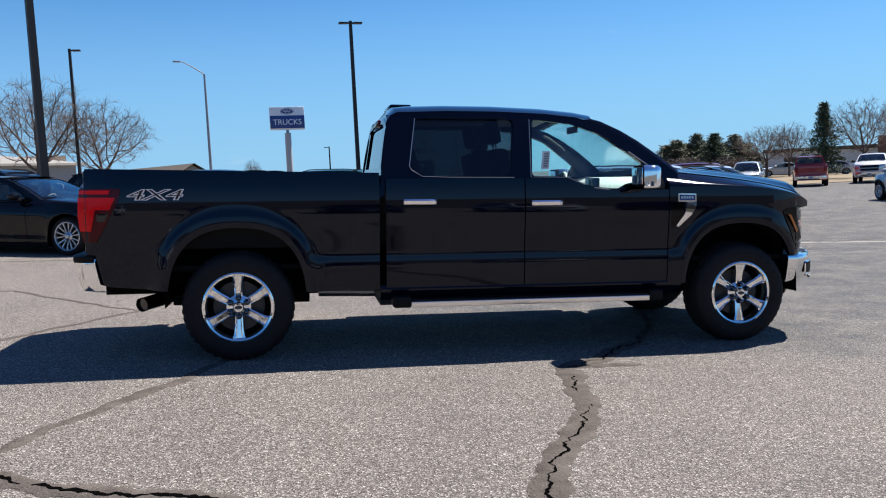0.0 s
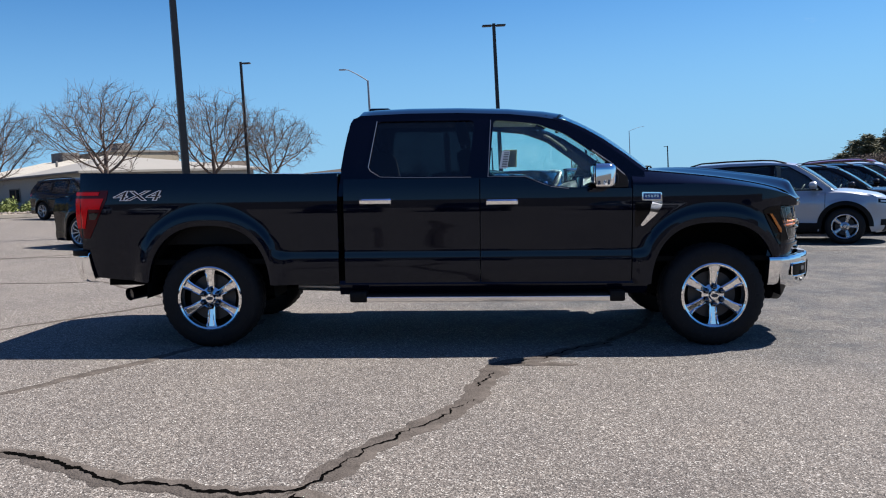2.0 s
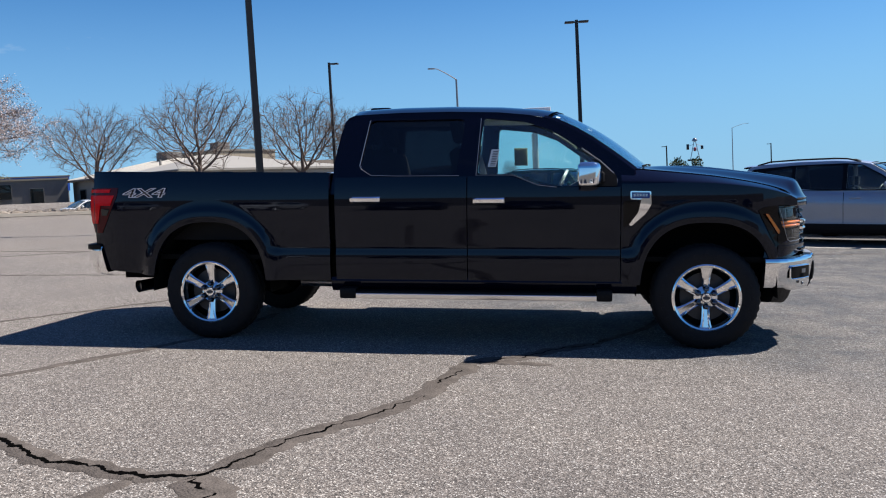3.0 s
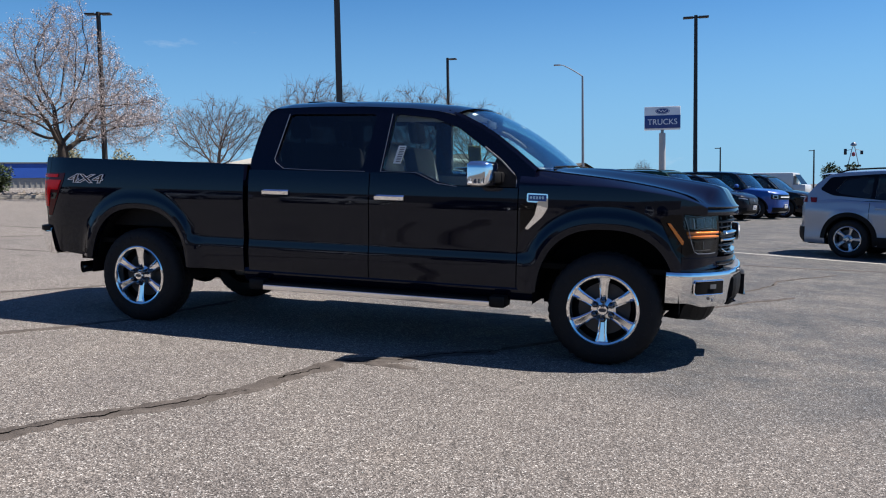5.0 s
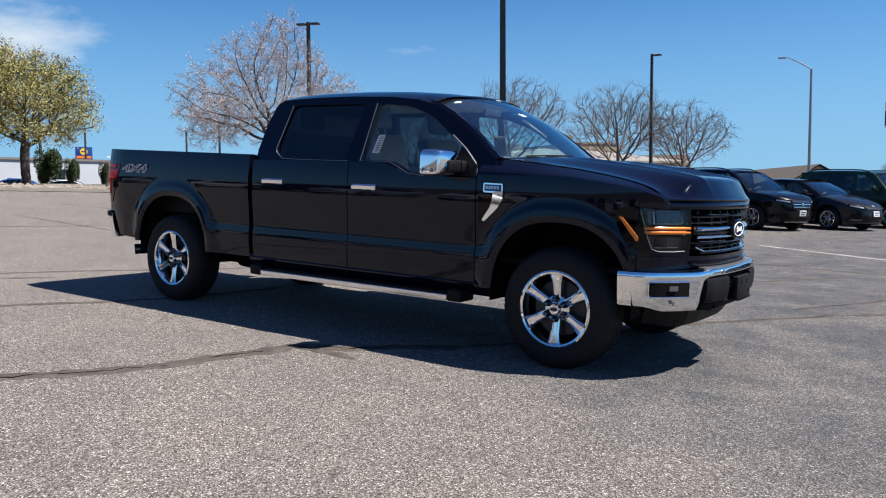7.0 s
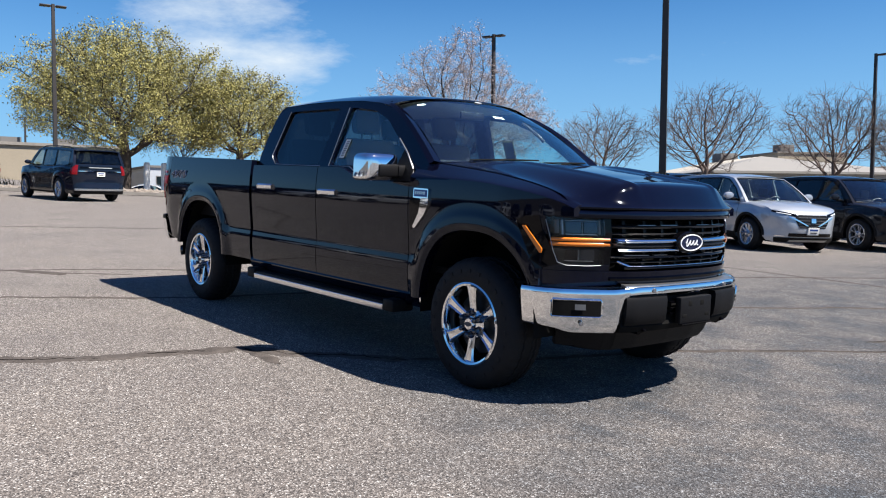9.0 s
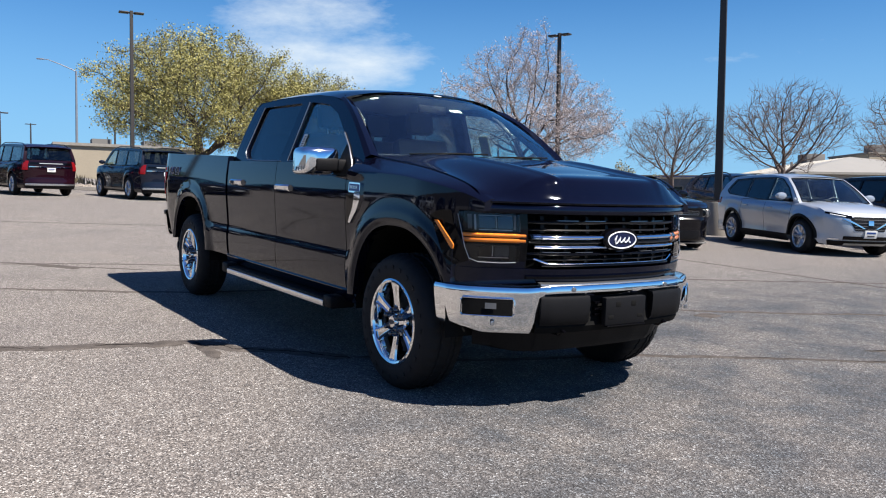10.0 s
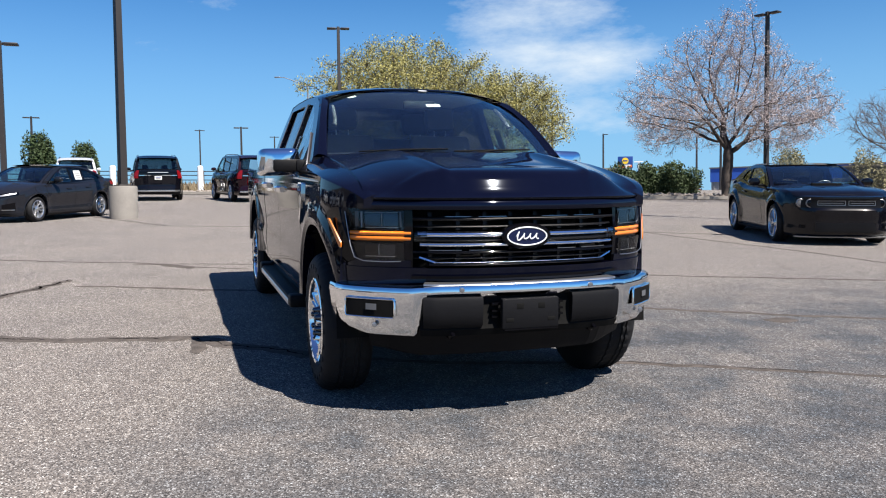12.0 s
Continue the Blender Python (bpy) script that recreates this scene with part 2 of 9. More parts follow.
def asphalt():
    m = mat("aged_asphalt", (0.3, 0.27, 0.24), 0.88)
    nt = m.node_tree
    b = nt.nodes["Principled BSDF"]
    co = nt.nodes.new("ShaderNodeTexCoord")

    def tex(kind, scale, **kw):
        n = nt.nodes.new(kind)
        n.inputs["Scale"].default_value = scale
        for k, v in kw.items():
            n.inputs[k].default_value = v
        nt.links.new(co.outputs["Object"], n.inputs["Vector"])
        return n

    def ramp(src, stops):
        r = nt.nodes.new("ShaderNodeValToRGB")
        e = r.color_ramp.elements
        while len(e) < len(stops):
            e.new(0.5)
        for el, (p, c) in zip(e, stops):
            el.position, el.color = p, (*c, 1)
        nt.links.new(src, r.inputs["Fac"])
        return r.outputs["Color"]

    def mix(a, c, f, kind="MIX"):
        n = nt.nodes.new("ShaderNodeMixRGB")
        n.blend_type = kind
        for sock, v in ((n.inputs[1], a), (n.inputs[2], c), (n.inputs["Fac"], f)):
            if isinstance(v, (int, float)):
                sock.default_value = v
            elif isinstance(v, tuple):
                sock.default_value = (*v, 1)
            else:
                nt.links.new(v, sock)
        return n.outputs["Color"]

    # stones of the aggregate, one tone a stone
    stones = tex("ShaderNodeTexVoronoi", 150.0)
    hsv = nt.nodes.new("ShaderNodeSeparateColor")
    nt.links.new(stones.outputs["Color"], hsv.inputs["Color"])
    tone = ramp(hsv.outputs["Red"], [(0.0, (0.024, 0.0215, 0.0200)), (0.16, (0.064, 0.057, 0.052)), (0.5, (0.140, 0.125, 0.114)), (0.85, (0.200, 0.180, 0.164)), (0.97, (0.42, 0.41, 0.39))])
    grit = ramp(tex("ShaderNodeTexNoise", 120.0, Detail=3.0).outputs["Fac"], [(0.35, (0.66, 0.65, 0.65)), (0.65, (1.26, 1.25, 1.24))])
    warm = mix(tone, grit, 1.0, "MULTIPLY")
    coarse = ramp(tex("ShaderNodeTexNoise", 24.0, Detail=6.0, Roughness=0.8).outputs["Fac"], [(0.36, (0.60, 0.59, 0.59)), (0.5, (1.0, 1.0, 1.0)), (0.64, (1.38, 1.37, 1.36))])
    warm = mix(warm, coarse, 0.6, "MULTIPLY")
    mid = ramp(tex("ShaderNodeTexNoise", 64.0, Detail=3.0, Roughness=0.7).outputs["Fac"], [(0.36, (0.60, 0.59, 0.59)), (0.5, (1.0, 1.0, 1.0)), (0.64, (1.40, 1.39, 1.38))])
    warm = mix(warm, mid, 0.75, "MULTIPLY")
    # pits where a stone has come out
    pits = ramp(tex("ShaderNodeTexVoronoi", 34.0).outputs["Distance"], [(0.0, (0.22, 0.21, 0.21)), (0.11, (0.5, 0.49, 0.49)), (0.19, (1, 1, 1))])
    warm = mix(warm, pits, 0.75, "MULTIPLY")
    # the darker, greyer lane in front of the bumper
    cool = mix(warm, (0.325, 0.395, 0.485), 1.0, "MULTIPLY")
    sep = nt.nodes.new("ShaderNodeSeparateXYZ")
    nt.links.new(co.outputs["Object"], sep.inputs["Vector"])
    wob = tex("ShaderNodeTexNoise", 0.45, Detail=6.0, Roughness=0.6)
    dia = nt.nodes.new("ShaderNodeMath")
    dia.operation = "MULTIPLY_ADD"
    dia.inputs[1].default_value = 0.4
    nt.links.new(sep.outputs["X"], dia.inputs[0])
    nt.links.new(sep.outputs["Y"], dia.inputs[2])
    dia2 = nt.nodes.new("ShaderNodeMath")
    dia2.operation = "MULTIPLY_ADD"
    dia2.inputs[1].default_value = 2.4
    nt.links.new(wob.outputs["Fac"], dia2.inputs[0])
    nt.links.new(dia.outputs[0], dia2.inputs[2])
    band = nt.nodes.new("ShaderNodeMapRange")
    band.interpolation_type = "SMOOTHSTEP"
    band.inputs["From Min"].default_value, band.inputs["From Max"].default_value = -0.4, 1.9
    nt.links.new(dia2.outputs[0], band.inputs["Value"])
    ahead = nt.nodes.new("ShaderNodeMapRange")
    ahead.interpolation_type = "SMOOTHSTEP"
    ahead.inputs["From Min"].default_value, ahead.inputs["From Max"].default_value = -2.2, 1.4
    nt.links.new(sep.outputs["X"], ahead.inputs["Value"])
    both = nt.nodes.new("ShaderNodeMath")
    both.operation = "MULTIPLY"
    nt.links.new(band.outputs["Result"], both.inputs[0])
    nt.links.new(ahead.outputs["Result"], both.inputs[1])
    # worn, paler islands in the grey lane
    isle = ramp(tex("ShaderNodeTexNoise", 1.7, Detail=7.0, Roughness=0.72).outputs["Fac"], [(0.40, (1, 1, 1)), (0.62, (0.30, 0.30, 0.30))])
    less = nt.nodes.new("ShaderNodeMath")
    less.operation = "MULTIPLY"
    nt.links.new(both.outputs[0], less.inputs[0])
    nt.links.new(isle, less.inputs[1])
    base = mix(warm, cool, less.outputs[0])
    # stains and wear at two scales
    worn = ramp(tex("ShaderNodeTexNoise", 0.8, Detail=8.0, Roughness=0.65).outputs["Fac"], [(0.3, (0.82, 0.82, 0.84)), (0.55, (1.0, 1.0, 1.0)), (0.75, (1.10, 1.08, 1.05))])
    base = mix(base, worn, 1.0, "MULTIPLY")
    spots = ramp(tex("ShaderNodeTexVoronoi", 1.35, Randomness=1.0).outputs["Distance"], [(0.0, (0.35, 0.34, 0.34)), (0.028, (0.55, 0.54, 0.54)), (0.045, (1, 1, 1))])
    base = mix(base, spots, 0.8, "MULTIPLY")
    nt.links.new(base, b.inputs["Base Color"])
    b.inputs["Diffuse Roughness"].default_value = 0.35
    bp = nt.nodes.new("ShaderNodeBump")
    bp.inputs["Strength"].default_value, bp.inputs["Distance"].default_value = 0.75, 0.006
    nt.links.new(stones.outputs["Distance"], bp.inputs["Height"])
    nt.links.new(bp.outputs["Normal"], b.inputs["Normal"])
    return m


ASPHALT = asphalt()
# ---- building blocks ----
def smooth01(t):
    t = max(0.0, min(1.0, t))
    return t * t * (3 - 2 * t)


def lerp_table(table, x):
    if x <= table[0][0]:
        return table[0][1]
    for (x0, y0), (x1, y1) in zip(table, table[1:]):
        if x <= x1:
            return y0 + (y1 - y0) * (x - x0) / (x1 - x0)
    return table[-1][1]


def curve_table(table, x):
    """A smooth curve through the table (Catmull-Rom with uneven steps)."""
    n = len(table)
    if x <= table[0][0]:
        return table[0][1]
    if x >= table[-1][0]:
        return table[-1][1]
    i = max(k for k in range(n - 1) if table[k][0] <= x)
    def slope(k):
        a, b = max(0, k - 1), min(n - 1, k + 1)
        return (table[b][1] - table[a][1]) / (table[b][0] - table[a][0])
    (x0, y0), (x1, y1) = table[i], table[i + 1]
    h = x1 - x0
    t = (x - x0) / h
    return (2*t**3 - 3*t**2 + 1) * y0 + (t**3 - 2*t**2 + t) * h * slope(i) + (-2*t**3 + 3*t**2) * y1 + (t**3 - t**2) * h * slope(i + 1)


def part(name, bm, material, parent=None, label="", flat=False, angle=38):
    me = bpy.data.meshes.new(name)
    bmesh.ops.recalc_face_normals(bm, faces=bm.faces[:]) if len(bm.faces) < 30000 else None
    bm.to_mesh(me)
    bm.free()
    for m in (material if isinstance(material, (list, tuple)) else [material]):
        me.materials.append(m)
    if not flat:
        me.shade_smooth()
        me.set_sharp_from_angle(angle=radians(angle))
    ob = new(name, me)
    ob.parent = parent
    if label:
        tagged(ob, label)
    return ob


def thing(name, label, category, m=None, group="", kind=""):
    ob = new(name)
    ob.empty_display_size = 0.2
    if m is not None:
        ob.matrix_world = m
    return tagged(ob, label, category, group, kind)


def box(bm, lo, hi, m=None, bevel=0.0, mi=0):
    vs = [bm.verts.new((x, y, z)) for x in (lo[0], hi[0]) for y in (lo[1], hi[1]) for z in (lo[2], hi[2])]
    fs = [bm.faces.new([vs[i] for i in f]) for f in ((0, 1, 3, 2), (4, 6, 7, 5), (0, 4, 5, 1), (2, 3, 7, 6), (0, 2, 6, 4), (1, 5, 7, 3))]
    for f in fs:
        f.material_index = mi
    if bevel:
        es = list({e for f in fs for e in f.edges})
        r = bmesh.ops.bevel(bm, geom=es, offset=bevel, segments=2, affect="EDGES", profile=0.5)
        vs = list({v for f in r["faces"] for v in f.verts} | {v for v in vs if v.is_valid})
    if m is not None:
        bmesh.ops.transform(bm, matrix=m, verts=[v for v in vs if v.is_valid])
    return vs


def boxed(lo, hi, bevel=0.0):
    bm = bmesh.new()
    box(bm, lo, hi, None, bevel)
    return bm


def grid(bm, rows, close=False, mi=0):
    g = [[bm.verts.new(p) for p in row] for row in rows]
    n = len(g[0])
    for i in range(len(g) - 1):
        for j in range(n if close else n - 1):
            k = (j + 1) % n
            try:
                bm.faces.new((g[i][j], g[i][k], g[i + 1][k], g[i + 1][j])).material_index = mi
            except ValueError:
                pass
    return g


def cap(bm, ring, mi=0):
    try:
        bm.faces.new(ring).material_index = mi
    except ValueError:
        pass


def lathe(bm, prof, n=32, axis="y", centre=(0, 0, 0), caps=False, mi=0):
    """prof: (radius, height) along the axis."""
    rows = []
    for r, h in prof:
        ring = []
        for k in range(n):
            a = 2 * math.pi * k / n
            c, s = r * math.cos(a), r * math.sin(a)
            p = (c, h, s) if axis == "y" else (c, s, h) if axis == "z" else (h, c, s)
            ring.append((p[0] + centre[0], p[1] + centre[1], p[2] + centre[2]))
        rows.append(ring)
    g = grid(bm, rows, True, mi)
    if caps:
        cap(bm, g[0], mi)
        cap(bm, g[-1], mi)
    return g


def tube(bm, pts, radii, n=8, mi=0, caps=True):
    rings = []
    pts = [Vector(p) for p in pts]
    for i, p in enumerate(pts):
        d = (pts[min(i + 1, len(pts) - 1)] - pts[max(i - 1, 0)]).normalized()
        up = Vector((0, 0, 1)) if abs(d.z) < 0.9 else Vector((1, 0, 0))
        a = d.cross(up).normalized()
        b = d.cross(a)
        r = radii[i] if isinstance(radii, (list, tuple)) else radii
        rings.append([p + (a * math.cos(2 * math.pi * k / n) + b * math.sin(2 * math.pi * k / n)) * r for k in range(n)])
    g = grid(bm, rings, True, mi)
    if caps:
        cap(bm, g[0], mi)
        cap(bm, g[-1], mi)
    return g


def plate(outline, holes, fn, thick, bm=None):
    """A sheet cut from a flat outline (u, v) with holes; fn(u, v, d) gives the place at depth d."""
    bm = bm or bmesh.new()
    loops = [outline] + list(holes)
    es, keep = [], []
    for lp in loops:
        vs = [bm.verts.new((u, v, 0)) for u, v in lp]
        keep += vs
        es += [bm.edges.new((vs[i], vs[(i + 1) % len(vs)])) for i in range(len(vs))]
    bmesh.ops.triangle_fill(bm, edges=es, use_beauty=True, use_dissolve=False)
    top = {v: bm.verts.new(fn(v.co.x, v.co.y, thick)) for v in keep}
    for f in [f for f in bm.faces if all(v in top for v in f.verts)]:
        bm.faces.new([top[v] for v in reversed(f.verts)])
    k = 0
    for lp in loops:
        vs = keep[k:k + len(lp)]
        k += len(lp)
        for i in range(len(vs)):
            a, b = vs[i], vs[(i + 1) % len(vs)]
            bm.faces.new((a, b, top[b], top[a]))
    for v in keep:
        v.co = fn(v.co.x, v.co.y, 0)
    return bm


def rounded(pts, r, n=4):
    """Rounds the corners of a flat outline."""
    out = []
    m = len(pts)
    for i in range(m):
        p, a, b = Vector(pts[i]), Vector(pts[i - 1]), Vector(pts[(i + 1) % m])
        da, db = (a - p), (b - p)
        k = min(r, da.length * 0.45, db.length * 0.45)
        s, e = p + da.normalized() * k, p + db.normalized() * k
        for j in range(n + 1):
            t = j / n
            q = s * (1 - t) ** 2 + p * 2 * t * (1 - t) + e * t * t
            out.append((q.x, q.y))
    return out


def lettering(text, size, depth, m, material, parent, name="lettering", label="", slant=0.0, widen=1.0, swell=0.0):
    cu = bpy.data.curves.new(name, "FONT")
    cu.body, cu.size, cu.extrude, cu.align_x, cu.align_y, cu.shear = text, size, depth, "CENTER", "CENTER", slant
    cu.offset = swell
    tmp = bpy.data.objects.new(name + "_tmp", cu)
    me = bpy.data.meshes.new_from_object(tmp)
    me.transform(m @ Matrix.Diagonal((widen, 1, 1, 1)))
    bpy.data.objects.remove(tmp)
    me.name = name
    me.materials.clear()
    me.materials.append(material)
    ob = new(name, me)
    ob.parent = parent
    if label:
        tagged(ob, label)
    return ob


def gz(x, y=0.0):
    """Height of the ground; the street beyond the planting bed lies lower."""
    dip = 1.4 * smooth01((-40 - x) / 6) * smooth01((y - 10) / 8)
    dip += 1.05 * smooth01((0.83 * y - 0.55 * x - 43.5) / 4) * smooth01((-21 - x) / 4) * smooth01((50 - y) / 4) * smooth01((x + 40) / 3)
    if x > 6:
        x = 6 + 3 * (1 - math.exp(-(x - 6) / 3))
    elif x < -70:
        x = -70 - 20 * (1 - math.exp((x + 70) / 20))
    return -SLOPE * x - dip


def place(x, y, yaw=0.0, dz=0.0):
    """A pose on the ground, tilted with it."""
    tilt = math.degrees(math.atan(-(gz(x + 1.2) - gz(x - 1.2)) / 2.4))
    return pose(x, y, gz(x, y) + dz) @ pose(0, 0, 0, 0, tilt, 0) @ pose(0, 0, 0, 0, 0, yaw)


def stand(x, y, yaw=0.0, dz=0.0):
    """A pose on the ground, upright."""
    return pose(x, y, gz(x, y) + dz, 0, 0, yaw)
# ---- ground ----
def ground_sheet():
    xs = sorted(set([-2500, -1200, -600, -300, -200, -150, -120, -100, -90, -80] + list(range(-70, 6, 5)) + [-48, -46, -44, -43, -42, -41, -39, -38, -37, -36, -34, -32, -31, -29, -28, -27, -26, -24, -23, -22, -21] + [6, 7, 8, 9, 10, 12, 14, 17, 20, 30, 50, 80, 120, 200, 400, 900, 2500]))
    ys = [-2500, -900, -300, -120, -60, -30, -15, -8, 0, 8, 10, 12, 14, 16, 18, 22, 30, 32, 34, 35, 36, 37, 38, 39, 40, 42, 44, 45, 46, 47, 48, 49, 50, 52, 60, 90, 140, 300, 900, 2500]
    bm = bmesh.new()
    grid(bm, [[(x, y, gz(x, y)) for y in ys] for x in xs])
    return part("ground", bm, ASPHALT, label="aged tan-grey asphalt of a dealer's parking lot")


ground = tagged(ground_sheet(), kind="structure", category="ground")


def bent_path(pts, step, off, wander):
    """Even steps along a bent line that strays a little to both sides: place and sideways direction."""
    path = []
    for a, b in zip(pts, pts[1:]):
        n = max(2, int(math.dist(a, b) / step))
        for i in range(n):
            t = i / n
            path.append((a[0] + (b[0] - a[0]) * t, a[1] + (b[1] - a[1]) * t))
    path.append(pts[-1])
    out = []
    for i, (x, y) in enumerate(path):
        a, b = path[max(0, i - 3)], path[min(len(path) - 1, i + 3)]
        d = Vector((b[0] - a[0], b[1] - a[1])).normalized()
        s = (noise.noise((x * 2.2, y * 2.2, off)) + 0.5 * noise.noise((x * 9, y * 9, off))) * wander
        out.append((x - d.y * s, y + d.x * s, -d.y, d.x))
    return out


def ribbon(pts, width, lift, seed, step=0.025, rag=0.32):
    """A poured strip along a bent line, with an uneven edge."""
    off = random.Random(seed).random() * 50
    path = bent_path(pts, step, off, min(0.05, width))
    rows = []
    for i, (x, y, nx, ny) in enumerate(path):
        end = min(1.0, i / 4, (len(path) - 1 - i) / 4) if len(path) > 10 else 1
        side = []
        for o in (0, 14):
            side.append(width * 0.5 * (1 + 0.6 * rag * noise.noise((x * 31, y * 31, off + o)) + rag * 2 * noise.noise((x * 5, y * 5, off + 9 + o)) + rag * noise.noise((x * 13, y * 13, off + 5 + o))) * (0.25 + 0.75 * end))
        row = []
        for k, h in ((-side[0] - 0.006, 0.0005), (-side[0], lift), (side[1], lift), (side[1] + 0.006, 0.0005)):
            px, py = x + nx * k, y + ny * k
            row.append((px, py, gz(px, py) + h))
        rows.append(row)
    bm = bmesh.new()
    grid(bm, rows)
    return bm


def gaping(pts, gap, width, seed, share):
    """Broken lengths of an open crack that wander inside a sealed band."""
    off = random.Random(seed).random() * 50
    bm = bmesh.new()
    rows = []

    def close_run():
        if len(rows) > 3:
            grid(bm, [r[:] for r in rows])
        rows.clear()

    for x, y, nx, ny in bent_path(pts, 0.011, off, min(0.05, width)):
        s = width * (0.34 * noise.noise((x * 7, y * 7, off + 31)) + 0.14 * noise.noise((x * 26, y * 26, off + 40)) + 0.05 * noise.noise((x * 70, y * 70, off + 44)))
        open_ = noise.noise((x * 3.1, y * 3.1, off + 60)) + 0.7 * noise.noise((x * 17, y * 17, off + 70)) + share
        if open_ < 0:
            close_run()
            continue
        w = gap * (0.25 + min(1.2, open_ * 1.6)) * (1 + 0.5 * noise.noise((x * 45, y * 45, off + 80)))
        rows.append([(x + nx * (s + k), y + ny * (s + k), gz(x, y) + 0.0065) for k in (-w * 0.5, w * 0.5)])
    close_run()
    return bm


def sealed(pts, width, seed, opened=0.0, gap=0.012, share=0.12):
    seam = part("sealed_crack", ribbon(pts, width, 0.004, seed), TAR)
    tagged(seam, "dark tar-sealed crack across the tan asphalt", "crack", "sealed cracks", "structure")
    if opened:
        part("open_crack", gaping(pts, gap, width, seed, share), CRACK, seam, "black open crack line")
    return seam


MAIN = [(-3.6, -2.95), (-2.9, -3.22), (-2.45, -3.5), (-2.04, -3.6), (-1.74, -3.78), (-1.41, -3.95), (-0.87, -4.07), (-0.6, -4.0)]
RISE = [(-0.62, -3.98), (-0.45, -3.6), (-0.27, -3.24), (-0.06, -2.9), (0.11, -2.5), (0.22, -2.05), (0.3, -1.64), (0.58, -1.42), (1.2, -0.8), (1.6, -0.1), (1.9, 0.9), (2.25, 1.6), (2.82, 2.48), (3.6, 3.6)]
sealed(MAIN, 0.135, 3, 1, 0.024, 0.5)
sealed(RISE[:9], 0.15, 4, 1, 0.012, 0.42)
sealed(RISE[8:], 0.055, 14, 1, 0.006)
sealed([(-0.62, -4.02), (-0.42, -4.5), (-0.3, -5.4), (-0.5, -6.6)], 0.22, 5, 1, 0.03)
sealed([(-0.9, -4.1), (-1.1, -4.6), (-1.2, -5.5)], 0.10, 6)
sealed([(0.30, -1.62), (0.5, -1.62), (0.85, -1.62)], 0.09, 7)
sealed([(-3.02, -2.85), (-2.87, -2.42), (-2.62, -1.93), (-2.30, -1.43), (-2.1, -0.9), (-1.9, 0.4)], 0.075, 8)
sealed([(-5.1, -2.35), (-4.95, -1.95), (-4.45, -1.42), (-4.1, -0.9)], 0.06, 11, 0)
sealed([(-4.9, -1.95), (-4.42, -1.6), (-4.35, -1.62)], 0.16, 12, 0)
sealed([(-9.0, -5.0), (-6.2, -4.18), (-5.0, -1.87), (-4.65, -0.76), (-3.2, 1.6), (-2.0, 3.8), (-0.75, 6.2), (0.6, 9.0)], 0.05, 13)
sealed([(2.69, 3.03), (3.1, 3.9), (3.41, 4.71), (3.55, 5.34), (4.4, 6.6)], 0.035, 15, 1, 0.012)
sealed([(-14.0, 4.0), (-8.7, 3.2), (-5.0, 3.6), (-3.2, 1.7)], 0.05, 16)
sealed([(-22.0, -6.0), (-13.1, -2.0), (-9.6, 6.0), (-7.0, 9.0)], 0.07, 17)
sealed([(-20.0, 8.0), (-12.0, 7.2), (-4.0, 7.8), (4.0, 7.4), (12.0, 8.4)], 0.06, 18)
tagged(part("parking_line", ribbon([(0.2, 11.6), (2.4, 10.4), (4.9, 9.3), (8.7, 8.15), (10.2, 7.55), (12.0, 6.8)], 0.10, 0.004, 31, 0.05, 0.2), OLDLINE), "faded white parking line on grey asphalt", "line", kind="structure")
sealed([(0.05, 2.35), (0.9, 3.55), (1.7, 5.0), (2.6, 6.6)], 0.07, 32)
sealed([(0.92, 3.10), (1.06, 3.35)], 0.20, 33)
# ---- the black pickup ----
WB = 3.993 / 2          # half the wheelbase
HUB = 0.395
truck = thing("pickup_truck", "glossy black crew-cab pickup truck with chrome wheels and bumpers", "pickup truck", pose(0, 0, 0, 0, math.degrees(math.asin(SLOPE)), 0))
# lean of the door skin at each height, from the sill to the belt
LEAN = [(0.40, 0.40), (0.46, 0.28), (0.52, 0.16), (0.60, 0.08), (0.655, 0.05), (0.685, -0.02), (0.715, -0.10), (0.745, -0.15), (0.764, -0.13), (0.774, 0.03), (0.80, 0.065), (0.90, 0.085), (0.98, 0.075), (1.04, 0.050), (1.075, 0.022), (1.11, -0.005), (1.15, -0.035), (1.20, -0.075), (1.28, -0.12), (1.42, -0.16)]
SIDE = [(0.38, 0.8985)]
while SIDE[-1][0] < 1.44:
    z = SIDE[-1][0]
    SIDE.append((z + 0.005, SIDE[-1][1] + 0.005 * lerp_table(LEAN, z + 0.0025)))
SIDE_Y = [y for z, y in SIDE]
CREASE = [(1.36, 1.283), (2.0, 1.268), (2.25, 1.245), (2.43, 1.218), (2.60, 1.175), (2.67, 1.15)]


def arch_z(x, cx, b):
    """Height of the wheel opening at x, or 0."""
    q = 1 - (abs(x - cx) / 0.495) ** 2.5
    return HUB + b * q ** (1 / 2.5) if q > 0 else 0.0


def side_section(z):
    k = max(0.0, min(len(SIDE_Y) - 1.001, (z - 0.38) / 0.005))
    i = int(k)
    return SIDE_Y[i] + (SIDE_Y[i + 1] - SIDE_Y[i]) * (k - i)


